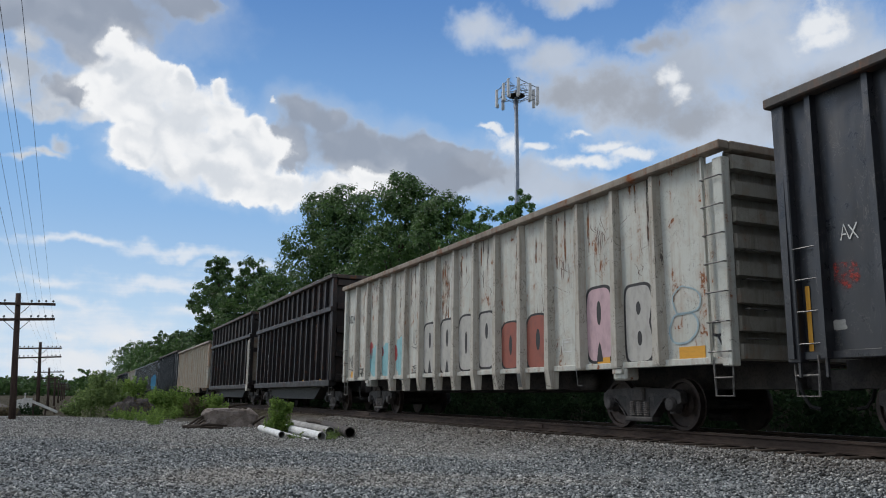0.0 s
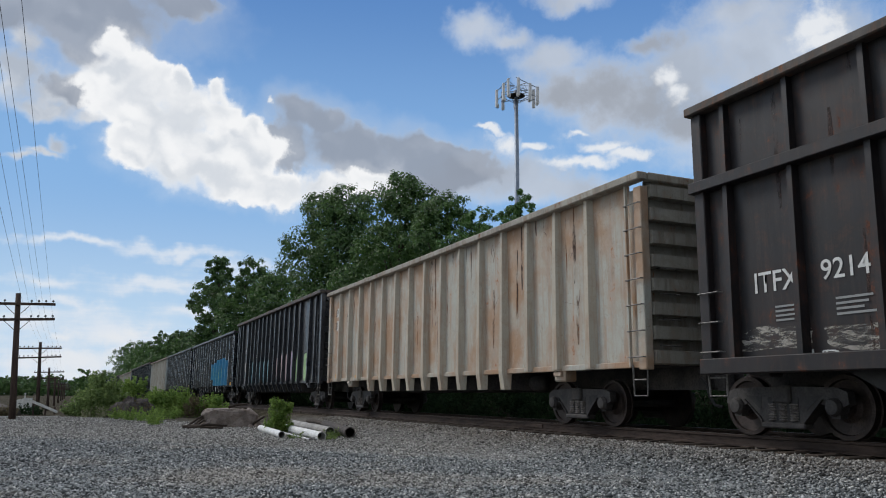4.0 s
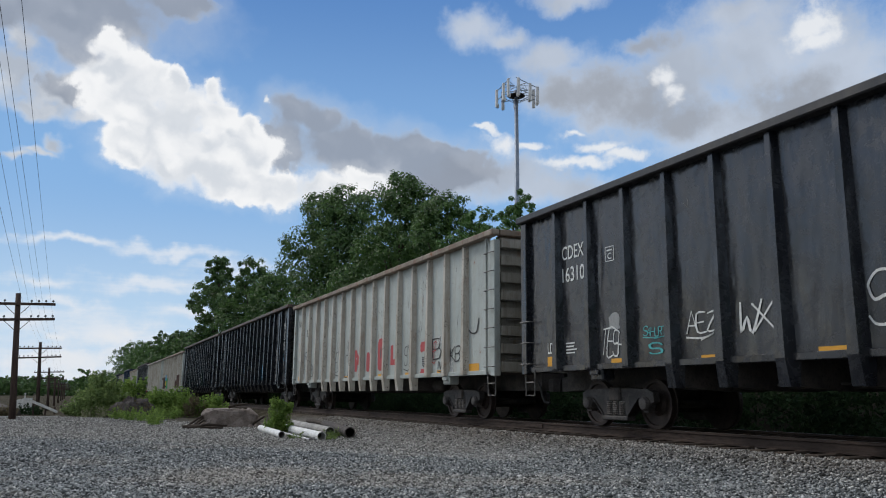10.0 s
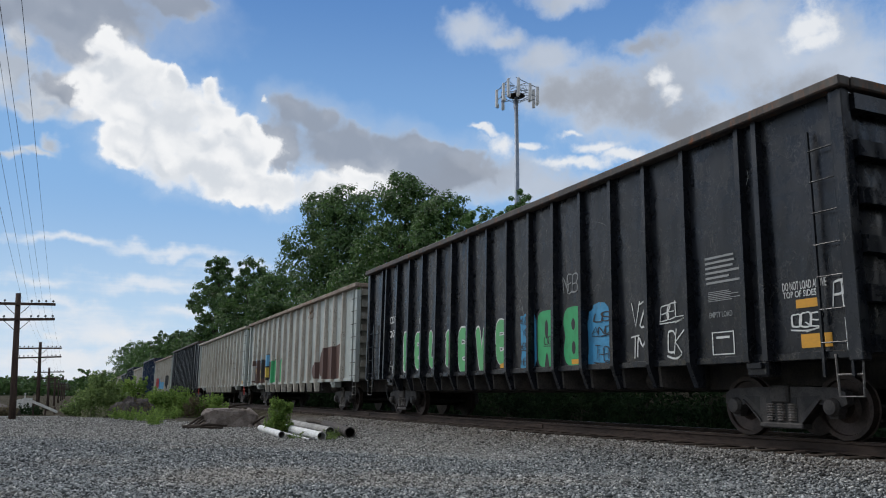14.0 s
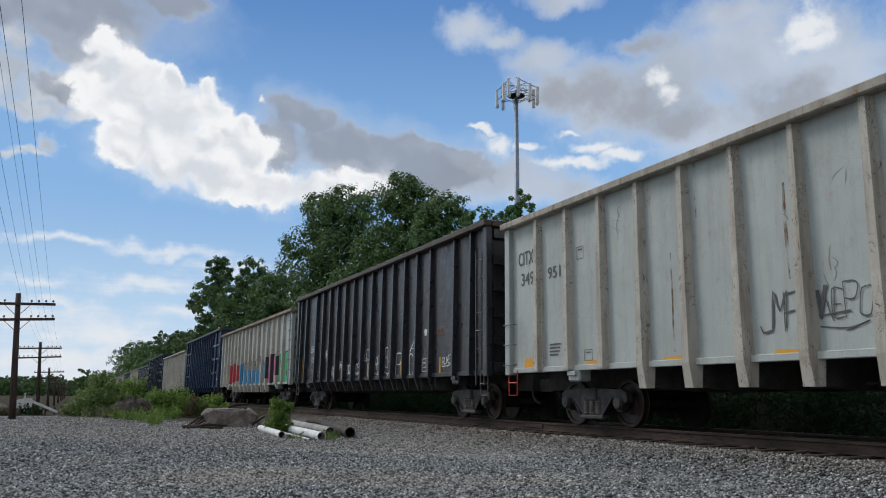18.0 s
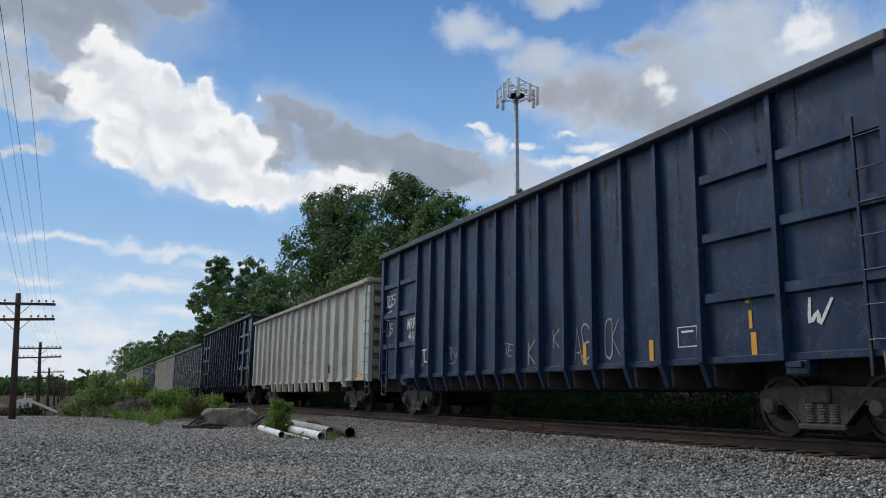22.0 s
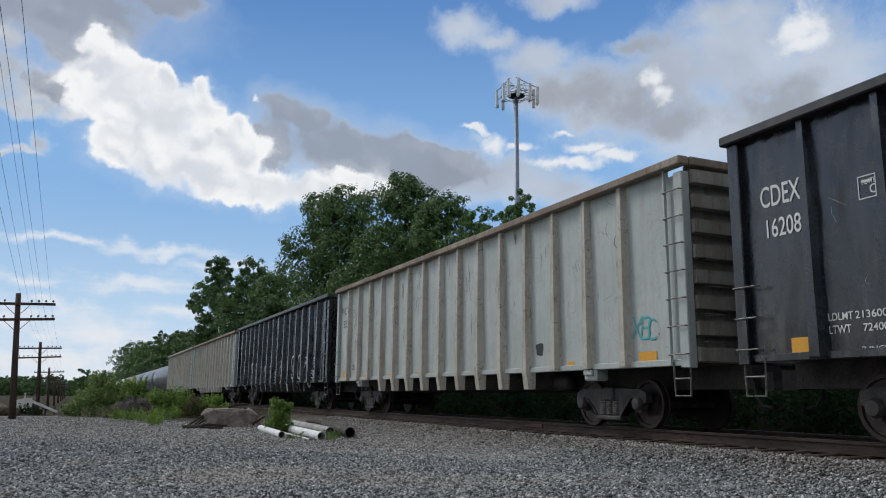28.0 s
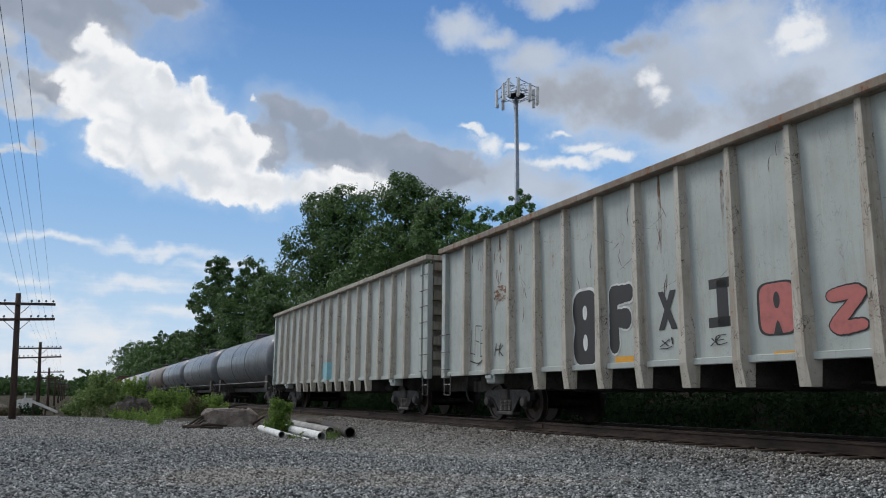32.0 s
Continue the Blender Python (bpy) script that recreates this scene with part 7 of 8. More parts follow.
data_box(C[13], 6.14, 1.38, 0.26, 0.22, "darkgrey")
reflector(C[13], 8.28, 1.28, 0.40, 0.25)
reflector(C[13], 6.01, 1.20, 0.42, 0.14)
reflector(C[13], 3.70, 1.18, 0.50, 0.14)
reflector(C[13], 1.37, 1.19, 0.45, 0.12)
tag(C[13], "JMF", 1.44, 1.79, 0.67, 0.63, "darkgrey")
tag(C[13], "NEPO", 0.28, 1.77, 0.79, 0.67, "darkgrey")
tag(C[14], "nB", 4.51, 2.17, 0.41, 0.36, "white")
tag(C[14], "SB", 3.48, 1.39, 0.63, 0.53, "white")
tag(C[14], "H", 2.59, 1.69, 0.45, 0.36, "white")
tag(C[14], "bos", 1.64, 1.51, 0.55, 0.37, "white")
tag(C[14], "es", 0.72, 1.50, 0.54, 0.41, "white")
tag(C[14], "Lo", -0.20, 1.93, 0.53, 0.45, "white")
tag(C[14], "Re", -1.26, 1.56, 0.52, 0.68, "white")
tag(C[14], "BA", -2.20, 1.66, 0.54, 0.94, "white")
tag(C[14], "P", -3.10, 1.55, 0.54, 0.70, "white")
tag(C[14], "A", -4.18, 2.03, 0.53, 0.35, "white")
tag(C[14], "CB", -4.23, 1.50, 0.63, 0.68, "white")
patch(C[14], -5.08, 2.39, 0.20, 0.22, "white", 2)
data_box(C[14], -5.10, 1.45, 0.46, 0.37, "white", True)
patch(C[14], -6.03, 2.31, 0.53, 0.27, "rust", 0, True)
tag(C[14], "RUXET", -6.53, 1.51, 0.69, 0.31, "white")
reflector(C[14], -6.07, 1.40, 0.07, 0.48)
reflector(C[14], -3.27, 1.42, 0.10, 0.48)
reflector(C[14], -0.33, 1.43, 0.08, 0.48)
reflector(C[14], 2.55, 1.42, 0.08, 0.43)
tag(C[14], "Ya", 8.35, 3.00, 0.70, 0.83, "white")
stencil(C[14], "LEWX", 6.32, 2.49, 0.85, 0.28, "white")
stencil(C[14], "1216", 6.28, 2.04, 0.66, 0.26, "white")
tag(C[14], "QUXET", 6.24, 1.69, 0.88, 0.33, "palegrey")
stencil(C[14], "LDLMT", 6.38, 1.53, 0.28, 0.09, "palegrey")
stencil(C[14], "LTWT", 6.38, 1.38, 0.25, 0.09, "palegrey")
stencil(C[14], "204200", 5.76, 1.53, 0.35, 0.09, "palegrey")
stencil(C[14], "81800", 5.72, 1.36, 0.27, 0.09, "palegrey")
tag(C[14], "EC", 7.24, 1.57, 0.36, 0.37, "palegrey")
patch(C[14], 7.47, 1.49, 0.51, 0.23, "bone")
reflector(C[14], 8.06, 1.64, 0.05, 0.94)
patch(C[15], -0.40, 1.51, 5.46, 0.93, "sky2")
bubble(C[15], "B", 1.75, 1.85, 0.55, 1.34, "black", "white")
bubble(C[15], "O", 0.61, 1.86, 0.53, 1.33, "black", "white")
bubble(C[15], "B", -0.51, 1.85, 0.68, 1.39, "black", "white")
bubble(C[15], "O", -1.65, 1.87, 0.66, 1.40, "black", "white")
bubble(C[15], "Y", -2.82, 1.97, 0.69, 1.62, "black", "white")
tag(C[15], "OQB", -2.91, 2.15, 0.50, 0.30, "white")
tag(C[15], "TMP", -0.59, 1.31, 0.40, 0.25, "white")
tag(C[15], "*", -3.02, 1.49, 0.24, 0.29, "white")
patch(C[15], -3.92, 1.76, 0.87, 1.24, "blue")
tag(C[15], "US", -3.86, 2.15, 0.36, 0.22, "black")
tag(C[15], "AND", -3.98, 1.79, 0.56, 0.22, "black")
tag(C[15], "THEM", -4.03, 1.49, 0.56, 0.20, "black")
patch(C[15], -5.59, 1.86, 2.45, 1.60, "black")
bubble(C[15], "F", -5.05, 1.86, 0.95, 1.40, "hotpink", "blush")
bubble(C[15], "S", -6.10, 1.88, 1.15, 1.46, "hotpink", "blush")
patch(C[15], -5.24, 1.53, 0.37, 0.31, "black")
bars(C[15], 4, -5.24, 1.52, 0.29, 0.23, "palegrey")
reflector(C[15], -4.12, 1.19, 0.37, 0.11)
bubble(C[15], "A", -7.03, 1.87, 0.68, 1.36, "greenbright", "black")
bubble(C[15], "B", -8.20, 1.90, 0.95, 1.45, "greenbright", "black")
patch(C[15], -8.26, 1.54, 0.57, 0.63, "rust", 0, True)
tag(C[15], "KK", -8.91, 1.93, 0.29, 0.46, "black")
tag(C[15], "hb", -8.96, 1.53, 0.27, 0.35, "black")
stencil(C[15], "FWTX", 8.32, 3.72, 0.65, 0.29, "darkgrey")
stencil(C[15], "62", 8.19, 3.25, 0.35, 0.26, "darkgrey")
stencil(C[15], "128", 7.24, 3.25, 0.43, 0.25, "darkgrey")
patch(C[15], 5.20, 1.84, 2.05, 1.25, "redpaint")
patch(C[15], 3.62, 1.93, 0.80, 1.28, "redpaint")
tag(C[15], "ORG", 3.45, 1.58, 0.35, 0.20, "yellow")
patch(C[15], 2.33, 1.80, 0.99, 1.36, "blue")
tag(C[15], "WISH", 2.39, 2.29, 0.51, 0.26, "black")
tag(C[15], "YOU", 2.41, 1.96, 0.39, 0.21, "black")
tag(C[15], "WERE", 2.37, 1.68, 0.53, 0.21, "black")
tag(C[15], "HERE", 2.32, 1.37, 0.46, 0.22, "black")
tag(C[15], "*", 1.97, 1.30, 0.18, 0.25, "white")
tag(C[15], "PB!", 7.16, 2.34, 0.60, 0.37, "black")
tag(C[15], "TMB", 7.07, 1.94, 0.64, 0.31, "black")
tag(C[15], "HOS", 8.28, 1.81, 0.68, 0.33, "black")
tag(C[15], "NB", 8.30, 2.48, 0.58, 0.68, "mint")
tag(C[15], "GEZB", 6.98, 1.36, 0.46, 0.14, "black")
reflector(C[15], 8.13, 1.29, 0.34, 0.18)
tag(C[16], "AS", -2.33, 1.63, 0.53, 0.77, "palegrey")
tag(C[16], "OK", -3.27, 1.66, 0.46, 0.78, "palegrey")
tag(C[16], "K", -1.44, 1.77, 0.25, 0.40, "palegrey")
tag(C[16], "K", -0.47, 1.53, 0.35, 0.54, "palegrey")
tag(C[16], "TE", 0.50, 1.64, 0.38, 0.32, "palegrey")
reflector(C[16], -2.41, 1.37, 0.11, 0.51)
reflector(C[16], -4.34, 1.32, 0.11, 0.48)
reflector(C[16], -6.49, 2.05, 0.07, 0.14)
reflector(C[16], -6.53, 1.73, 0.06, 0.27)
reflector(C[16], -6.57, 1.34, 0.10, 0.39)
data_box(C[16], -5.22, 1.56, 0.46, 0.34, "white")
tag(C[16], "W", -7.72, 1.74, 0.40, 0.38, "white")
patch(C[16], 0.18, 4.39, 0.18, 0.99, "rust", 0, True)
stencil(C[16], "MRRX", 5.99, 2.73, 0.83, 0.33, "white")
stencil(C[16], "4182", 5.99, 2.35, 0.74, 0.29, "white")
tag(C[16], "TES", 7.98, 3.58, 0.89, 0.43, "white")
tag(C[16], "AFT", 8.10, 3.11, 0.63, 0.31, "white")
tag(C[16], "VDS", 8.04, 2.67, 0.70, 0.46, "white")
tag(C[16], "TOS", 4.72, 1.69, 0.67, 0.45, "white")
tag(C[16], "TN", 3.74, 1.64, 0.53, 0.49, "palegrey")
stencil(C[16], "LDLMT", 6.14, 1.59, 0.29, 0.10, "palegrey")
stencil(C[16], "LTWT", 6.15, 1.45, 0.27, 0.10, "palegrey")
stencil(C[16], "191400", 5.67, 1.60, 0.33, 0.10, "palegrey")
stencil(C[16], "71500", 5.64, 1.44, 0.29, 0.09, "palegrey")
reflector(C[16], 7.09, 1.54, 0.06, 0.76)
reflector(C[16], 7.14, 2.05, 0.08, 0.14)
tag(C[17], "P", 3.88, 1.79, 0.43, 0.76, "palegrey")
tag(C[17], "C", 2.69, 1.77, 0.53, 0.82, "palegrey")
tag(C[17], "O", 6.07, 1.66, 0.48, 0.72, "darkgrey")
reflector(C[17], 1.46, 1.20, 0.45, 0.14)
reflector(C[17], -2.02, 1.20, 0.46, 0.12)
reflector(C[17], 3.79, 1.21, 0.42, 0.13)
patch(C[17], -4.80, 1.58, 0.33, 0.33, "black")
reflector(C[17], -8.38, 1.24, 0.46, 0.24)
data_box(C[17], -5.87, 1.73, 0.33, 0.33, "palegrey")
patch(C[18], -3.94, 2.95, 0.15, 0.15, "white", 2)
patch(C[18], -4.83, 3.32, 0.12, 0.15, "white", 2)
patch(C[18], -5.18, 3.31, 0.13, 0.16, "white", 2)
patch(C[18], -5.17, 3.87, 0.08, 0.13, "white", 2)
patch(C[18], -5.65, 2.26, 0.20, 0.20, "white", 2)
patch(C[18], -5.30, 2.12, 0.10, 0.12, "white", 2)
patch(C[18], -3.59, 2.13, 0.10, 0.12, "white", 2)
patch(C[18], -3.87, 1.56, 0.11, 0.19, "white", 2)
patch(C[18], -4.32, 2.07, 0.07, 0.10, "white", 2)
patch(C[18], -5.85, 1.19, 0.06, 0.17, "white", 2)
data_box(C[18], -6.26, 1.44, 0.49, 0.36, "white")
bars(C[18], 4, -6.21, 1.71, 0.41, 0.12, "palegrey")
patch(C[18], -7.61, 1.53, 0.70, 0.73, "rustdark", 0, True)
reflector(C[18], -8.20, 1.38, 0.09, 0.48)
stencil(C[18], "ST NEV", -4.04, 1.16, 0.41, 0.11, "white")
stencil(C[18], "MRRX", 6.45, 2.76, 0.95, 0.32, "white")
stencil(C[18], "4117", 6.53, 2.33, 0.72, 0.28, "white")
data_box(C[18], 5.19, 2.59, 0.24, 0.28, "white")
reflector(C[18], 2.25, 1.35, 0.09, 0.47)
reflector(C[18], 0.33, 1.34, 0.08, 0.47)
reflector(C[18], -2.48, 1.34, 0.07, 0.46)
patch(C[18], -4.27, 2.95, 0.12, 0.14, "white", 2)
patch(C[18], -3.50, 1.69, 0.08, 0.12, "white", 2)
patch(C[18], -4.18, 1.60, 0.12, 0.10, "white", 2)
bars(C[18], 4, 0.47, 1.17, 0.25, 0.11, "white")
stencil(C[19], "CDEX", 8.16, 3.50, 0.69, 0.32, "white")
stencil(C[19], "16208", 8.15, 3.02, 0.59, 0.28, "white")
tag(C[19], "BEN", 5.85, 1.61, 0.78, 0.23, "white")
tag(C[19], "HOOD", 4.77, 1.36, 0.68, 0.31, "purple")
tag(C[19], "l", 3.36, 3.63, 0.18, 0.91, "white")
tag(C[19], "v", 3.39, 2.65, 0.24, 0.40, "white")
patch(C[19], 5.78, 1.99, 0.30, 0.25, "white")
reflector(C[19], 5.69, 1.20, 0.49, 0.12)
reflector(C[19], 3.45, 1.18, 0.42, 0.11)
reflector(C[19], 1.19, 1.19, 0.44, 0.13)
reflector(C[19], 7.90, 1.30, 0.32, 0.21)
tag(C[19], "AM", 1.34, 2.01, 0.44, 0.25, "palegrey")
stencil(C[19], "LDLMT", 7.55, 1.64, 0.36, 0.10, "white")
stencil(C[19], "LTWT", 7.57, 1.47, 0.32, 0.11, "white")
stencil(C[19], "213600", 6.82, 1.64, 0.44, 0.10, "white")
stencil(C[19], "72400", 6.77, 1.47, 0.34, 0.10, "white")
stencil(C[19], "2 INCH", 6.76, 1.20, 0.38, 0.06, "white")
data_box(C[19], 6.63, 3.27, 0.25, 0.31, "white")
stencil(C[19], "PLATE", 6.62, 3.34, 0.19, 0.07, "white")
stencil(C[19], "C", 6.63, 3.23, 0.09, 0.12, "white")
stencil(C[20], "WCT", 8.42, 3.71, 0.76, 0.28, "darkgrey")
stencil(C[20], "551", 8.27, 3.21, 0.59, 0.27, "darkgrey")
data_box(C[20], 7.36, 3.51, 0.23, 0.28, "darkgrey")
bars(C[20], 4, 7.21, 1.57, 0.41, 0.19, "darkgrey")
reflector(C[20], 8.26, 1.33, 0.40, 0.25)
reflector(C[20], 5.97, 1.20, 0.45, 0.14)
reflector(C[20], 3.64, 1.19, 0.50, 0.15)
reflector(C[20], 1.32, 1.18, 0.46, 0.14)
patch(C[20], -4.94, 1.58, 0.29, 0.27, "black")
tag(C[20], "XBC", -8.30, 1.79, 0.65, 0.43, "tealbright")
reflector(C[20], -8.39, 1.25, 0.46, 0.23)
reflector(C[20], -6.09, 1.21, 0.23, 0.13)
bubble(C[21], "C", -3.97, 1.83, 0.76, 1.11, "", "white")
tag(C[21], "008", -4.05, 1.75, 0.49, 0.29, "white")
bubble(C[21], "B", -5.23, 1.82, 0.77, 1.11, "", "white")
tag(C[21], "PB!", -6.24, 2.00, 0.64, 0.50, "white")
tag(C[21], "HN", -7.39, 2.03, 0.42, 0.32, "white")
stencil(C[21], "CU FT 6400", -7.52, 1.76, 0.41, 0.08, "white")
tag(C[21], "PRAY", -7.54, 1.45, 0.83, 0.37, "white")
stencil(C[21], "2 INCH HF COMP SHOE", -7.63, 1.20, 0.59, 0.07, "white")
tag(C[21], "PB!", -1.73, 1.85, 0.60, 0.80, "white")
tag(C[21], "TYP", -0.56, 1.52, 0.50, 0.50, "white")
reflector(C[21], -6.40, 1.21, 0.42, 0.13)
reflector(C[21], -4.13, 1.21, 0.46, 0.11)
reflector(C[21], -1.83, 1.22, 0.34, 0.12)
reflector(C[21], 1.60, 1.21, 0.33, 0.13)
stencil(C[21], "CDEX", 8.33, 3.51, 0.66, 0.32, "white")
stencil(C[21], "16214", 8.26, 3.02, 0.60, 0.26, "white")
data_box(C[21], 7.07, 3.30, 0.28, 0.31, "white")
stencil(C[21], "C", 7.07, 3.27, 0.14, 0.16, "white")
tag(C[21], "PB!", 8.22, 1.98, 0.64, 0.49, "white")
tag(C[21], "PB!", 7.17, 2.01, 0.53, 0.55, "white")
patch(C[21], 5.90, 1.98, 0.26, 0.25, "white")
bubble(C[21], "A", 4.91, 1.75, 0.81, 1.23, "", "white")
tag(C[21], "OOB", 4.83, 1.68, 0.57, 0.37, "white")
bubble(C[21], "R", 3.70, 1.74, 0.73, 1.19, "", "white")
bubble(C[21], "S", 2.41, 1.65, 0.72, 1.00, "", "white")
bubble(C[21], "O", 1.55, 1.63, 0.87, 0.94, "", "white")
bubble(C[21], "K", 0.49, 1.61, 0.83, 0.91, "", "white")
tag(C[21], "OyE", -0.84, 1.59, 0.45, 0.31, "white")
bubble(C[22], "8", 3.32, 1.92, 1.19, 1.52, "black", "white")
bubble(C[22], "F", 2.14, 2.01, 1.09, 1.37, "black", "white")
bubble(C[22], "X", 0.49, 2.04, 0.49, 0.71, "black", "-")
patch(C[22], -0.74, 2.35, 0.54, 0.16, "black", 1)
patch(C[22], -0.70, 1.74, 0.53, 0.16, "black", 1)
patch(C[22], -0.74, 2.04, 0.23, 0.73, "black", 1)
tag(C[22], "xi", 0.55, 1.47, 0.35, 0.19, "black")
tag(C[22], "xe", -0.62, 1.46, 0.36, 0.16, "black")
bubble(C[22], "A", -1.82, 1.85, 0.60, 0.75, "salmon", "black")
bubble(C[22], "Z", -3.02, 1.72, 0.62, 0.67, "salmon", "black")
tag(C[22], "LFB", 7.70, 1.82, 1.76, 1.02, "black")
tag(C[22], "HK", 6.22, 1.66, 0.43, 0.33, "black")
patch(C[22], 1.63, 1.19, 0.48, 0.13, "rust", 0, True)
patch(C[22], 6.09, 3.00, 0.72, 0.40, "rust", 0, True)
reflector(C[22], 1.65, 1.22, 0.52, 0.18)
reflector(C[22], -1.95, 1.17, 0.41, 0.12)
bubble(C[22], "B", -3.71, 1.70, 0.61, 0.79, "salmon", "black")
bubble(C[22], "T", -4.85, 1.71, 0.60, 0.96, "salmon", "black")
bubble(C[22], "P", -6.11, 1.76, 0.49, 0.92, "salmon", "black")
bubble(C[22], "O", -7.25, 1.79, 0.48, 0.91, "salmon", "black")
tag(C[22], "Gd", -8.33, 1.63, 0.48, 0.38, "black")
tag(C[22], "EK", -8.41, 1.31, 0.53, 0.22, "darkgrey")
tag(C[22], "B", -9.05, 2.00, 0.22, 0.39, "black")
tag(C[22], "EF", -7.37, 3.41, 0.46, 0.66, "peach")
patch(C[23], 0.26, 1.50, 1.32, 0.84, "cyan")
patch(C[23], 0.17, 2.00, 1.31, 0.30, "bone")
tag(C[0], "Ax", 7.59, 2.74, 0.27, 0.25, "white")
patch(C[0], 7.69, 2.19, 0.37, 0.36, "redpaint", 0, True)
patch(C[0], 7.84, 1.53, 0.22, 0.14, "bone")
reflector(C[0], 8.28, 1.62, 0.07, 0.96)
tag(C[0], "D", 8.52, 3.01, 0.24, 0.09, "palegrey")
tag(C[21], "Billy", 5.74, 1.53, 0.46, 0.42, "white")
tag(C[21], "OB", 5.35, 1.50, 0.28, 0.30, "white")
stencil(C[21], "213100", 6.94, 1.64, 0.40, 0.10, "white")
stencil(C[21], "72900", 6.90, 1.48, 0.35, 0.10, "white")
stencil(C[21], "2 INCH HF COMP SHOE", 6.81, 1.19, 0.62, 0.05, "palegrey")
tag(C[14], "MAGE", 4.10, 2.13, 0.61, 0.43, "white")
tag(C[14], "RUXET", 3.13, 1.47, 0.69, 0.47, "white")
tag(C[14], "GOOR", 2.18, 1.73, 0.61, 0.28, "white")
tag(C[14], "SES", 5.28, 1.55, 0.32, 0.70, "tealbright")
tag(C[14], "WS", 4.15, 1.36, 0.41, 0.23, "white")
reflector(C[3], -5.07, 1.03, 0.88, 0.12)
patch(C[11], 7.90, 1.75, 0.66, 0.80, "bone", 0, False, 1)
tag(C[11], "BKB", 7.87, 1.94, 0.52, 0.30, "black")
tag(C[11], "IN", 7.89, 1.61, 0.35, 0.30, "black")
feet(C[1], "DRUGS KILL", 4.31, "darkgrey")
feet(C[6], "DRUGS KILL", 4.32, "white")
feet(C[21], "DRUGS KILL", 4.37, "white")
feet(C[11], "DRUGS KILL", 4.13, "darkgrey")
feet(C[15], "DRUGS KILL", 4.26, "darkgrey")

for k, n, ink, dn in ((1, 46, "brown", 44), (8, 26, "darkgrey", 8), (11, 26, "darkgrey", 6), (13, 14, "grey", 4), (15, 26, "brown", 16), (17, 8, "grey", 4), (20, 40, "darkgrey", 5), (22, 34, "brown", 6), (23, 12, "grey", 4), (4, 14, "brown", 30)):
    scrapes(C[k], 100 + k, n, ink)
    drips(C[k], 200 + k, dn)
    drips(C[k], 300 + k, dn // 2, "rustdark")
for k, n, ink in ((14, 16, "palegrey"), (9, 10, "palegrey"), (10, 8, "palegrey"), (5, 12, "palegrey"), (0, 14, "palegrey"), (16, 14, "grey"), (18, 26, "bone"), (7, 6, "grey"), (19, 8, "palegrey")):
    scrapes(C[k], 400 + k, n, ink, 0.15, 0.3, 0.006)
for k in (2, 3, 16, 18):
    drips(C[k], 500 + k, 26, "rustdark")
for k in range(9):
    patch(C[3], -6.0 + 1.45 * k, 1.32 + 0.05 * (k % 3), 1.25, 0.34, "bone", 0, True)
for k in range(4):
    patch(C[3], -4.0 + 2.3 * k, 3.0 + 0.2 * (k % 2), 0.10, 0.8, "bone", 0, True)


# ---- weeds, pipes and debris on the lot ----
def bush_points(rows, n, seed, hollow=0.3):
    rng = np.random.default_rng(seed)
    return crown_points(rows, n, rng, hollow)


def weeds(name, rows, n, mat, leaf, seed, label, category="weeds"):
    """A clump of upright weeds: thin stems and many leaves."""
    rng = np.random.default_rng(seed)
    x, y = rows[0][0], rows[0][1]
    th = empty(name, pose(x, y, ground_height(x, y)))
    tagged(th, label, category)
    local = [(a - x, b - y, c, r) for a, b, c, r in rows]
    bm = bmesh.new()
    for i in range(5 * len(local)):
        a, b, c, r = local[i % len(local)]
        bx, by = a + rng.uniform(-0.6, 0.6) * r, b + rng.uniform(-0.6, 0.6) * r
        tube(bm, [(bx, by, -0.05), (bx + rng.uniform(-0.1, 0.1), by, c * 0.6), (bx + rng.uniform(-0.25, 0.25), by + rng.uniform(-0.2, 0.2), c + r * rng.uniform(0.2, 0.8))], 0.012, 4, 0.004)
    part("stems", bm, M["weed_dull"], th)
    lob = np.array(local)
    per = 22
    pick = rng.choice(len(lob), max(4, n // per), p=lob[:, 3] ** 2 / (lob[:, 3] ** 2).sum())
    q = lob[pick]
    m = len(pick)
    ang, rad = rng.uniform(0, 6.28, m), q[:, 3] * np.sqrt(rng.uniform(0, 1, m))
    foot = np.stack([q[:, 0] + np.cos(ang) * rad * 0.8, q[:, 1] + np.sin(ang) * rad * 0.8, np.maximum(0.0, q[:, 2] - q[:, 3])], 1)
    top = np.stack([q[:, 0] + np.cos(ang) * rad * 1.25, q[:, 1] + np.sin(ang) * rad * 1.25, q[:, 2] + q[:, 3] * rng.uniform(0.1, 1.1, m) * (1.1 - 0.5 * rad / q[:, 3])], 1)
    f = rng.uniform(0.1, 1.0, (m, per, 1))
    e = rng.normal(size=(m, per, 3)) * np.array([1, 1, 0.5])
    pts = foot[:, None] * (1 - f) + top[:, None] * f + e * (q[:, 3, None, None] * 0.14) * (1.15 - 0.8 * f)
    leaf_cloud("foliage", (pts.reshape(-1, 3), e.reshape(-1, 3) * 0.5), M[mat], leaf, rng, th, flat=0.6)
    return th


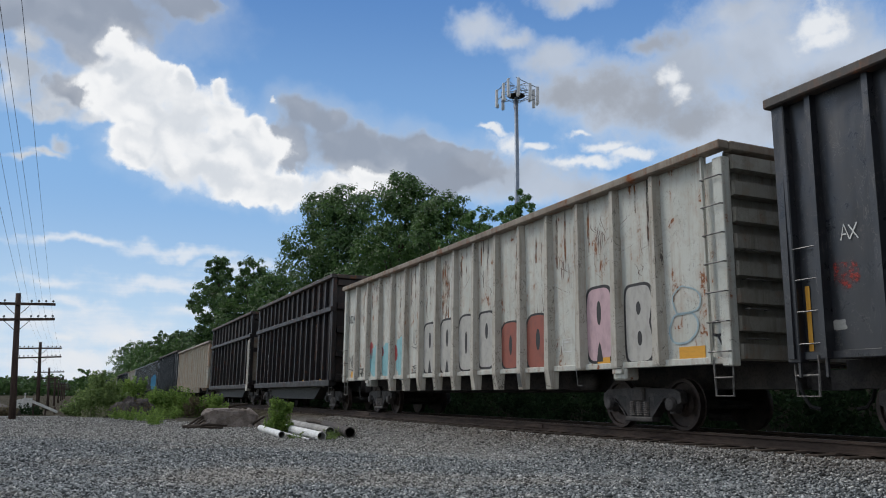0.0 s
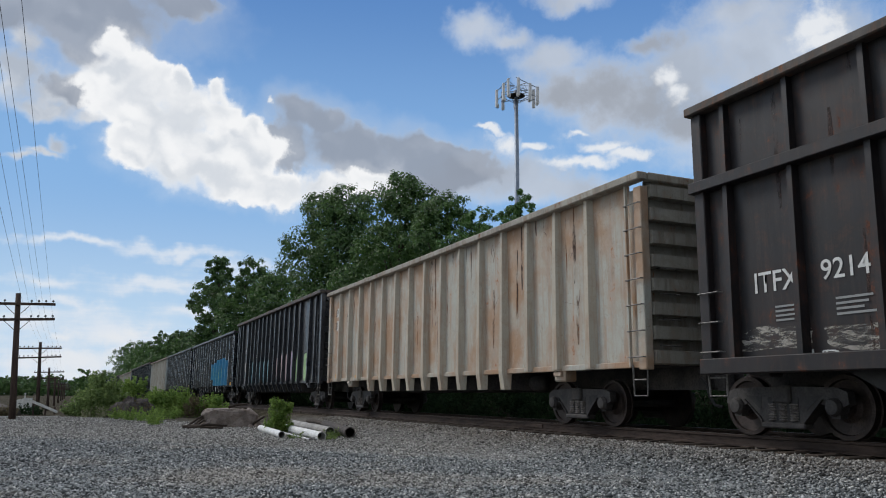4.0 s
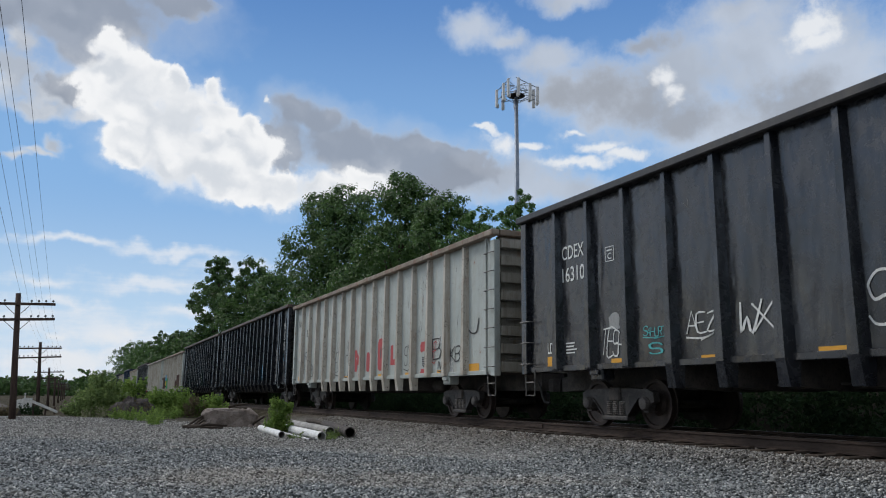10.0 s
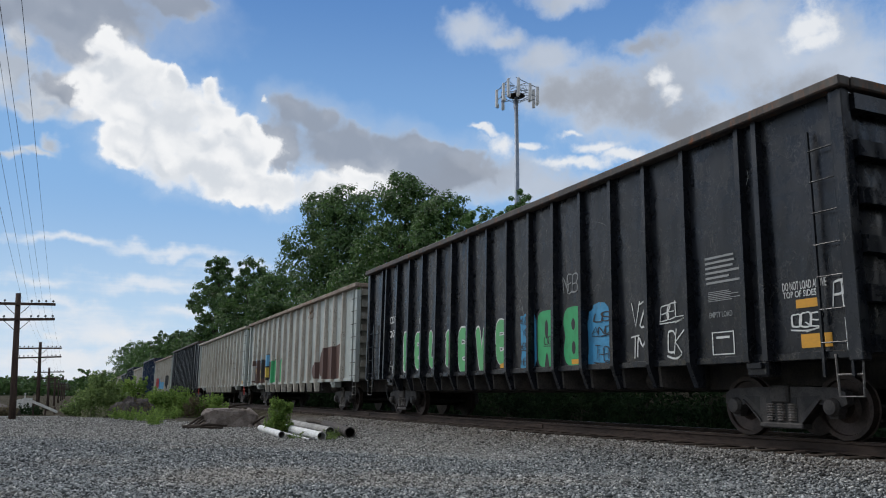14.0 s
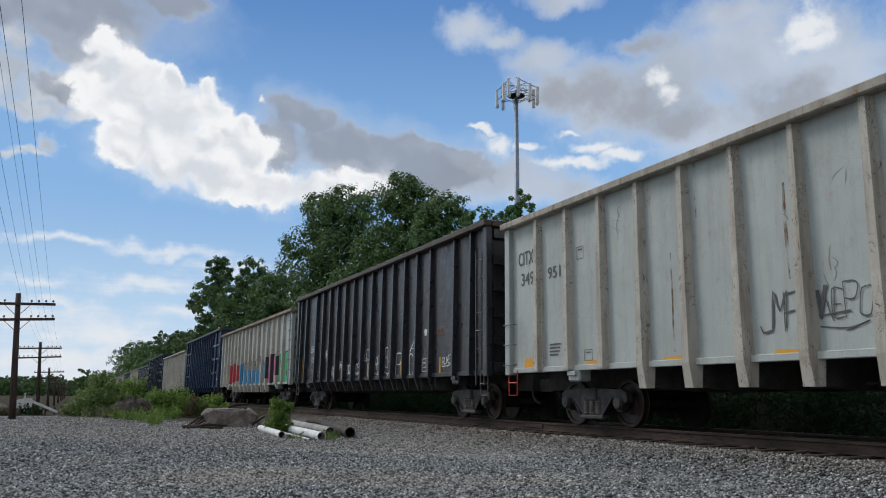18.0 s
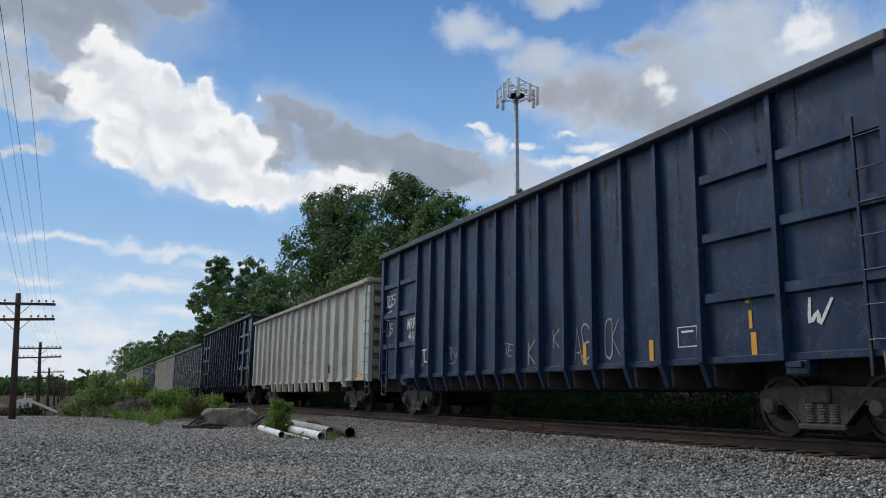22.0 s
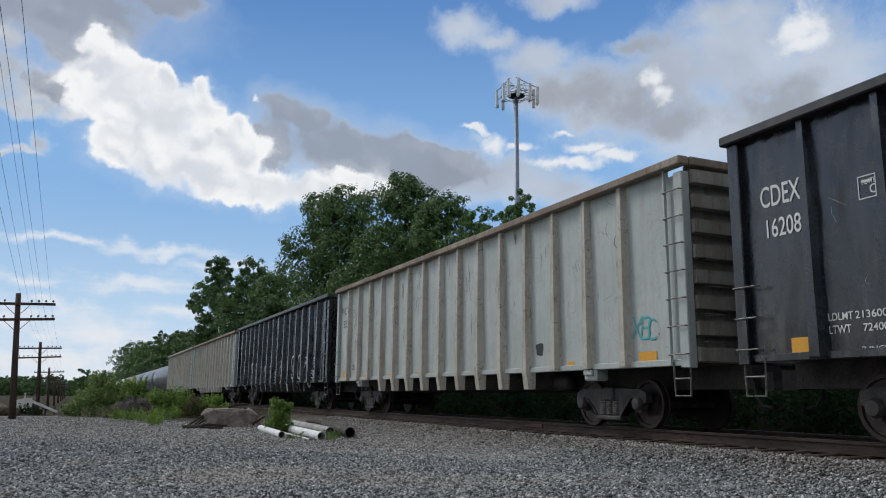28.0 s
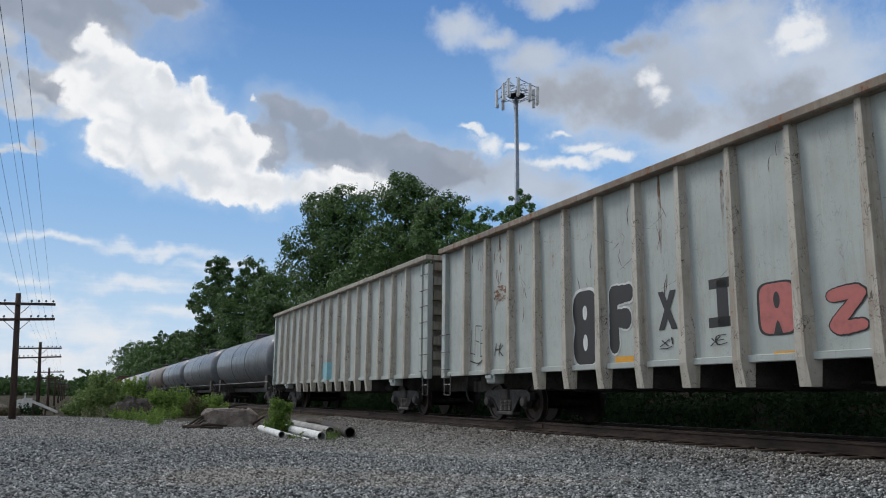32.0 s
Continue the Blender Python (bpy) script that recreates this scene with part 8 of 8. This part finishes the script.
weeds("sapling", [(6.1, 25.0, 0.95, 0.22), (6.2, 25.0, 0.6, 0.34), (6.05, 25.0, 0.3, 0.30), (6.33, 25.0, 0.82, 0.22), (6.2, 25.0, 0.15, 0.36)], 3600, "weed", 0.042, 50, "small bright-green sapling growing beside the pipes", "sapling")
weeds("weed_bush", [(1.6, 45.0, 0.8, 0.9), (1.9, 45.5, 1.5, 0.75), (1.3, 45.2, 0.5, 0.6), (2.2, 45.0, 0.7, 0.9), (1.7, 46, 1.9, 0.5)], 6200, "weed_dull", 0.085, 51, "tall green weed bush at the edge of the lot")
weeds("weed_bush", [(2.5, 46.5, 0.8, 0.9), (3.0, 46.8, 1.3, 0.7), (3.6, 47.0, 1.7, 0.55), (2.2, 46.5, 0.5, 0.7), (3.9, 46.5, 0.8, 0.8)], 5200, "weed", 0.085, 52, "tall green weed bush at the edge of the lot")
weeds("weed_bush", [(4.9, 44.5, 0.7, 0.8), (5.5, 44.5, 1.0, 0.7), (5.9, 44.0, 0.55, 0.7), (4.5, 44.6, 1.0, 0.55)], 4200, "weed", 0.08, 53, "bright green weed bush at the edge of the lot")
weeds("weed_bush", [(6.6, 43.5, 0.55, 0.65), (7.2, 43.6, 0.85, 0.5), (7.4, 43.0, 0.4, 0.55)], 2600, "weed", 0.075, 54, "bright green weed bush near the rails")
weeds("weed_bush", [(0.7, 50.0, 0.3, 0.6), (1.2, 50.0, 0.6, 0.7), (1.6, 50.5, 1.0, 0.6)], 2200, "weed_dull", 0.09, 55, "low dark-green weed bush by the telegraph poles")
weeds("dry_weeds", [(6.2, 43.0, 0.5, 0.5), (6.15, 42.9, 0.9, 0.3)], 900, "dry", 0.06, 56, "dry brown weed stalks")
weeds("flowering_weeds", [(1.7, 43.4, 0.15, 0.4), (2.2, 43.3, 0.2, 0.4), (1.2, 43.6, 0.15, 0.4)], 900, "flower", 0.05, 57, "low weeds with pale flowers")
weeds("grass_tuft", [(3.4, 34.5, 0.12, 0.35), (3.3, 33.0, 0.1, 0.35), (3.5, 37.0, 0.25, 0.5), (3.0, 38.5, 0.2, 0.5), (2.5, 40.0, 0.2, 0.5), (4.5, 40.0, 0.2, 0.6)], 2600, "weed", 0.05, 58, "low green grass and weeds on the gravel")
weeds("grass_tuft", [(6.5, 21.3, 0.03, 0.3), (6.9, 21.6, 0.03, 0.3), (5.9, 21.9, 0.03, 0.25), (7.3, 22.5, 0.03, 0.3)], 900, "weed_dull", 0.03, 59, "thin grass around the pipe ends")


def heap(name, x, y, rx, ry, h, mat, label, category, seed, rough=0.25):
    """A lumpy mound."""
    bm = bmesh.new()
    n, m = 30, 9
    rings = []
    for j in range(m):
        f = j / (m - 1)
        r = math.cos(f * math.pi / 2) ** 0.75
        rings.append([(rx * max(r, 0.02) * math.cos(2 * math.pi * i / n) * (1 + rough * noise.noise((i * 0.9, j * 0.7, seed))), ry * max(r, 0.02) * math.sin(2 * math.pi * i / n) * (1 + rough * noise.noise((i * 0.8, j * 0.6, seed + 5))),
                       h * math.sin(f * math.pi / 2) * (1 + rough * noise.noise((i * 0.7, j * 0.9, seed + 9))) - (0.05 if j == 0 else 0)) for i in range(n)])
    loft(bm, rings)
    me = mesh_from(name, bm, mat, True)
    ob = new(name, me)
    ob.matrix_basis = pose(x, y, ground_height(x, y))
    return tagged(ob, label, category)


brush = heap("brush_mound", 3.3, 43.0, 1.1, 0.8, 0.85, surface("dead_brush", (0.07, 0.062, 0.06), (0.14, 0.125, 0.12), 7.0, 0.95, 0, 1.0, 0.06), "grey-brown heap of dead brush among weeds", "brush", 3.0, 0.5)
weeds("dead_twigs", [(3.0, 42.8, 0.5, 0.55), (3.6, 42.9, 0.45, 0.55), (3.3, 42.7, 0.3, 0.7)], 1500, "dry", 0.06, 60, "dead grey-brown twigs over a brush pile")


def broken_block():
    th = empty("concrete_rubble", pose(5.75, 31.0, ground_height(5.75, 31)))
    tagged(th, "weathered broken concrete block heaped with dirt", "concrete block")
    bm = bmesh.new()
    rings = []
    for z, a, b, c, d in ((-0.1, -1.25, 1.15, -0.75, 0.8), (0.15, -1.1, 1.1, -0.7, 0.75), (0.46, -0.98, 0.95, -0.66, 0.7), (0.56, -0.92, 0.86, -0.6, 0.66), (0.62, -0.8, 0.7, -0.5, 0.6)):
        rg = []
        for i in range(24):
            t = 2 * math.pi * i / 24
            u, v = math.cos(t), math.sin(t)
            u, v = math.copysign(abs(u) ** 0.45, u), math.copysign(abs(v) ** 0.45, v)
            k = 0.20 * noise.noise((u * 2.3, v * 2.1, z * 4))
            rg.append(((b if u > 0 else -a) * u * (1 + k), (d if v > 0 else -c) * v * (1 + k), z + 0.15 * noise.noise((u * 3, v * 3, 7 + z))))
        rings.append(rg)
    loft(bm, rings)
    part("block", bm, M["concrete"], th)
    for k in range(9):
        rg = random.Random(k)
        bm = bmesh.new()
        s = rg.uniform(0.05, 0.13)
        loft(bm, [ring((0, 0, q * s), (1, 0, 0), (0, 1, 0), s * w * rg.uniform(0.8, 1.2), 7) for q, w in ((-0.6, 0.6), (0, 1.0), (0.7, 0.5))])
        part("rubble_stone", bm, M["concrete"], th, m=pose(rg.uniform(-1.2, 1.2), -0.75 - rg.uniform(0, 0.35), 0.03, 0, 0, rg.uniform(0, 180)))


broken_block()


def stick(a, b, r, label, mat="tie"):
    bm = bmesh.new()
    a, b = Vector(a), Vector(b)
    pts = [a + (b - a) * f + Vector((0, 0, 0.03 * math.sin(5 * f))) for f in (0, 0.3, 0.65, 1.0)]
    tube(bm, [p - a for p in pts], r, 7, r * 0.75)
    ob = new("old_timber", mesh_from("old_timber", bm, M[mat], True))
    ob.matrix_basis = Matrix.Translation(a)
    return tagged(ob, label, "timber", "scrap timbers by the block")


TIMBER = "dark weathered timber leaning on a concrete block"
stick((4.15, 30.2, 0.05), (5.15, 30.9, 0.66), 0.045, TIMBER)
stick((4.3, 30.0, 0.05), (5.05, 31.1, 0.52), 0.05, TIMBER)
stick((4.45, 30.3, 0.04), (5.2, 30.8, 0.45), 0.035, TIMBER)
LYING = "dark weathered timber lying on the gravel"
stick((3.85, 29.3, 0.06), (5.2, 29.2, 0.10), 0.055, LYING)
stick((4.0, 29.0, 0.05), (5.1, 28.6, 0.06), 0.05, LYING)
stick((4.4, 28.8, 0.12), (5.3, 29.0, 0.13), 0.045, LYING)
stick((5.7, 30.9, 0.70), (6.55, 31.8, 0.85), 0.05, "dark plank resting on a concrete block")
stick((6.45, 30.3, 0.05), (6.75, 29.7, 0.42), 0.05, TIMBER)


def pipe(name, a, b, r, wall, mat, label, chew=0.0):
    """A hollow pipe with an open end."""
    a, b = Vector(a), Vector(b)
    d = (b - a).normalized()
    u = d.cross(Vector((0, 0, 1))).normalized()
    w = u.cross(d)
    bm = bmesh.new()
    L = (b - a).length
    rings = []
    for s, rr in ((0, r), (L * 0.33, r), (L * 0.66, r), (L, r), (L, r - wall), (0, r - wall)):
        rings.append(ring(d * s, u, w, rr, 20))
    loft(bm, rings + [rings[0]], False)
    bmesh.ops.remove_doubles(bm, verts=bm.verts, dist=0.0005)
    me = mesh_from(name, bm, mat, False)
    ob = new(name, me)
    ob.matrix_basis = Matrix.Translation(a)
    return tagged(ob, label, "pipe", "pipes lying on the gravel")


M["oldpipe"] = surface("weathered_grey_pipe", (0.22, 0.21, 0.195), (0.34, 0.33, 0.31), 2.0, 0.6, 0.0, 0.2, 0.004, True, (1, 1, 1), (0.10, 0.09, 0.08))


def on_ground(x, y, r):
    return (x, y, ground_height(x, y) + r)


pipe("plastic_pipe", on_ground(6.55, 25.9, 0.13), on_ground(6.24, 20.7, 0.115), 0.115, 0.012, M["pvc"], "white plastic pipe lying on the gravel")
pipe("large_pipe", on_ground(7.75, 29.6, 0.14), on_ground(6.97, 22.3, 0.14), 0.14, 0.018, M["oldpipe"], "grey weathered plastic pipe with an open end")
pipe("short_pipe", on_ground(5.95, 26.6, 0.10), on_ground(5.48, 21.9, 0.10), 0.10, 0.014, M["pvc"], "short white plastic pipe beside a sapling")
pipe("steel_rod", on_ground(6.15, 24.5, 0.03), on_ground(5.95, 20.8, 0.03), 0.03, 0.006, M["bare"], "thin pale rod lying on the gravel")
pipe("clay_pipe", on_ground(7.95, 26.0, 0.15), on_ground(7.32, 21.6, 0.15), 0.15, 0.03, M["claypipe"], "dark old clay pipe lying on the gravel")
stick((8.2, 29.0, 0.25), (7.75, 24.5, 0.24), 0.07, "dark timber lying across old pipes")


def left_edge():
    """Pale road barrier, signs and scrub beyond the telegraph poles."""
    th = empty("road_barrier", pose(-3.0, 74.0, ground_height(-3.0, 74.0)))
    tagged(th, "white painted barrier with two posts", "barrier")
    bm = bmesh.new()
    prism(bm, [(-0.75, 0.55), (-0.75, 1.05), (0.35, 1.35), (0.85, 1.35), (0.85, 0.1), (0.35, 0.1)], -0.04, 0.04, "y")
    part("panel", bm, M["white"], th)
    for x in (-0.72, 0.3):
        shared("post", "barrier", lambda b: box(b, -0.05, 0.05, -0.05, 0.05, -0.2, 1.75, 0.01), M["white"], th, pose(x, -0.1, 0))
    th = empty("striped_board", pose(-1.1, 66.0, ground_height(-1.1, 66.0)))
    tagged(th, "fallen pale striped board on dark posts", "board")
    bm = bmesh.new()
    box(bm, -1.0, 1.0, -0.03, 0.03, -0.09, 0.09, 0.01)
    part("board", bm, M["white"], th, m=pose(0, 0, 0.62, 0, 24, 0))
    for x in (-0.7, 0.1, 0.7):
        shared("post", "board", lambda b: box(b, -0.06, 0.06, -0.06, 0.06, -0.2, 0.9, 0.01), M["wood"], th, pose(x, 0.12, -0.1 - x * 0.3))
    weeds("scrub", [(-4.0, 62.0, 0.3, 0.6), (-3.2, 62.0, 0.25, 0.5)], 900, "dry", 0.08, 61, "low brown scrub beside the telegraph poles")
    weeds("scrub", [(-2.2, 68.0, 0.4, 0.6), (-1.6, 66.5, 0.3, 0.5)], 900, "hedge", 0.08, 62, "low dark scrub beside the telegraph poles")
    heap("gravel_bank", -7.5, 68.0, 5.0, 9.0, 1.0, surface("brown_gravel", (0.065, 0.055, 0.048), (0.12, 0.10, 0.088), 3.0, 0.95, 0, 0.9, 0.05), "low brown bank of gravel beside the lot", "gravel bank", 8.0, 0.2)


left_edge()


# ---- loose stones on the lot ----
def stones():
    rng = np.random.default_rng(5)
    n1, n2, n3 = 92000, 62000, 24000
    y = np.concatenate([rng.uniform(4.6, 14.5, n1), rng.uniform(14.5, 30, n2), rng.uniform(30, 52, n3)])
    lo, hi = np.where(y < 8, (8 - y) * 2.4 - 1.4, -0.12 * y - 0.4), np.where(y > 30, np.maximum(8.5 - (y - 30) * 0.5, 0.0), np.minimum(1.5 * y, 9.75))
    hi = np.maximum(hi, lo + 0.05)
    x = lo + (hi - lo) * rng.uniform(0, 1, len(y))
    z = np.array([ground_height(a, b) for a, b in zip(x, y)])
    r = rng.uniform(0.010, 0.025, len(y)) * (1 + 0.08 * (y > 14.5) + 0.15 * (y > 30)) * np.where(rng.uniform(0, 1, len(y)) > 0.985, 1.7, 1.0)
    base = np.array([(1, 0, 0), (0, 1, 0), (-1, 0, 0), (0, -1, 0), (0, 0, 1), (0, 0, -1)], float)
    v = base[None] * rng.uniform(0.6, 1.35, (len(y), 6, 1)) * np.array([1.15, 1.0, 0.7])
    v += rng.normal(size=v.shape) * 0.22
    a = rng.uniform(0, 6.28, len(y))
    ca, sa_ = np.cos(a)[:, None], np.sin(a)[:, None]
    vx, vy = v[..., 0] * ca - v[..., 1] * sa_, v[..., 0] * sa_ + v[..., 1] * ca
    v = np.stack([vx, vy, v[..., 2]], -1) * r[:, None, None] + np.stack([x, y, z + r * 0.35], -1)[:, None]
    tri = np.array([(0, 1, 4), (1, 2, 4), (2, 3, 4), (3, 0, 4), (1, 0, 5), (2, 1, 5), (3, 2, 5), (0, 3, 5)])
    f = (np.arange(len(y))[:, None, None] * 6 + tri[None]).reshape(-1, 3)
    me = bpy.data.meshes.new("gravel")
    me.vertices.add(v.shape[0] * 6)
    me.vertices.foreach_set("co", v.reshape(-1))
    me.loops.add(f.size)
    me.loops.foreach_set("vertex_index", f.reshape(-1).astype(np.int32))
    me.polygons.add(len(f))
    me.polygons.foreach_set("loop_start", np.arange(0, f.size, 3, dtype=np.int32))
    me.update(calc_edges=True)
    m, t, p = mat_new("loose_stone")
    g = t.nodes.new("ShaderNodeNewGeometry")
    tc = t.nodes.new("ShaderNodeTexCoord")
    rnd = g.outputs["Random Per Island"]
    v = tc.outputs["Object"]
    col = blend(t, ramp(t, rnd, 0.05, 0.95), (0.050, 0.057, 0.060), (0.375, 0.395, 0.395))
    col = blend(t, ramp(t, rnd, 0.93, 0.98), col, (0.68, 0.68, 0.66))
    col = blend(t, warm_places(t, v), col, blend(t, ramp(t, rnd, 0.05, 0.95), (0.11, 0.10, 0.088), (0.52, 0.49, 0.44)))
    col = blend(t, pale_streak(t, v), col, blend(t, rnd, (0.20, 0.19, 0.175), (0.66, 0.645, 0.61)))
    sx = t.nodes.new("ShaderNodeSeparateXYZ")
    t.links.new(tc.outputs["Object"], sx.inputs[0])
    near = ramp(t, sx.outputs[0], 7.9, 8.9, 0.0, 0.75)
    col = blend(t, near, col, blend(t, rnd, (0.050, 0.042, 0.037), (0.38, 0.355, 0.32)))
    t.links.new(col, p.inputs["Base Color"])
    p.inputs["Roughness"].default_value = 0.95
    p.inputs["Specular IOR Level"].default_value = 0.15
    me.materials.append(m)
    tagged(new("gravel", me), "loose grey crushed stones covering the lot", "gravel", kind="stuff")


stones()


# ---- what moves ----
def motions():
    for car, mid_s in CARS:
        walk(car, [(0.0, by_rail(TRACK_X, mid_s, RAIL_Z)), (32.0, by_rail(TRACK_X, mid_s - SPEED * 32.0, RAIL_Z))])
    walk(clouds, [(0.0, pose(0, 0, 0)), (32.0, pose(0, 0, 0, 0, 0, 1.42))])


motions()
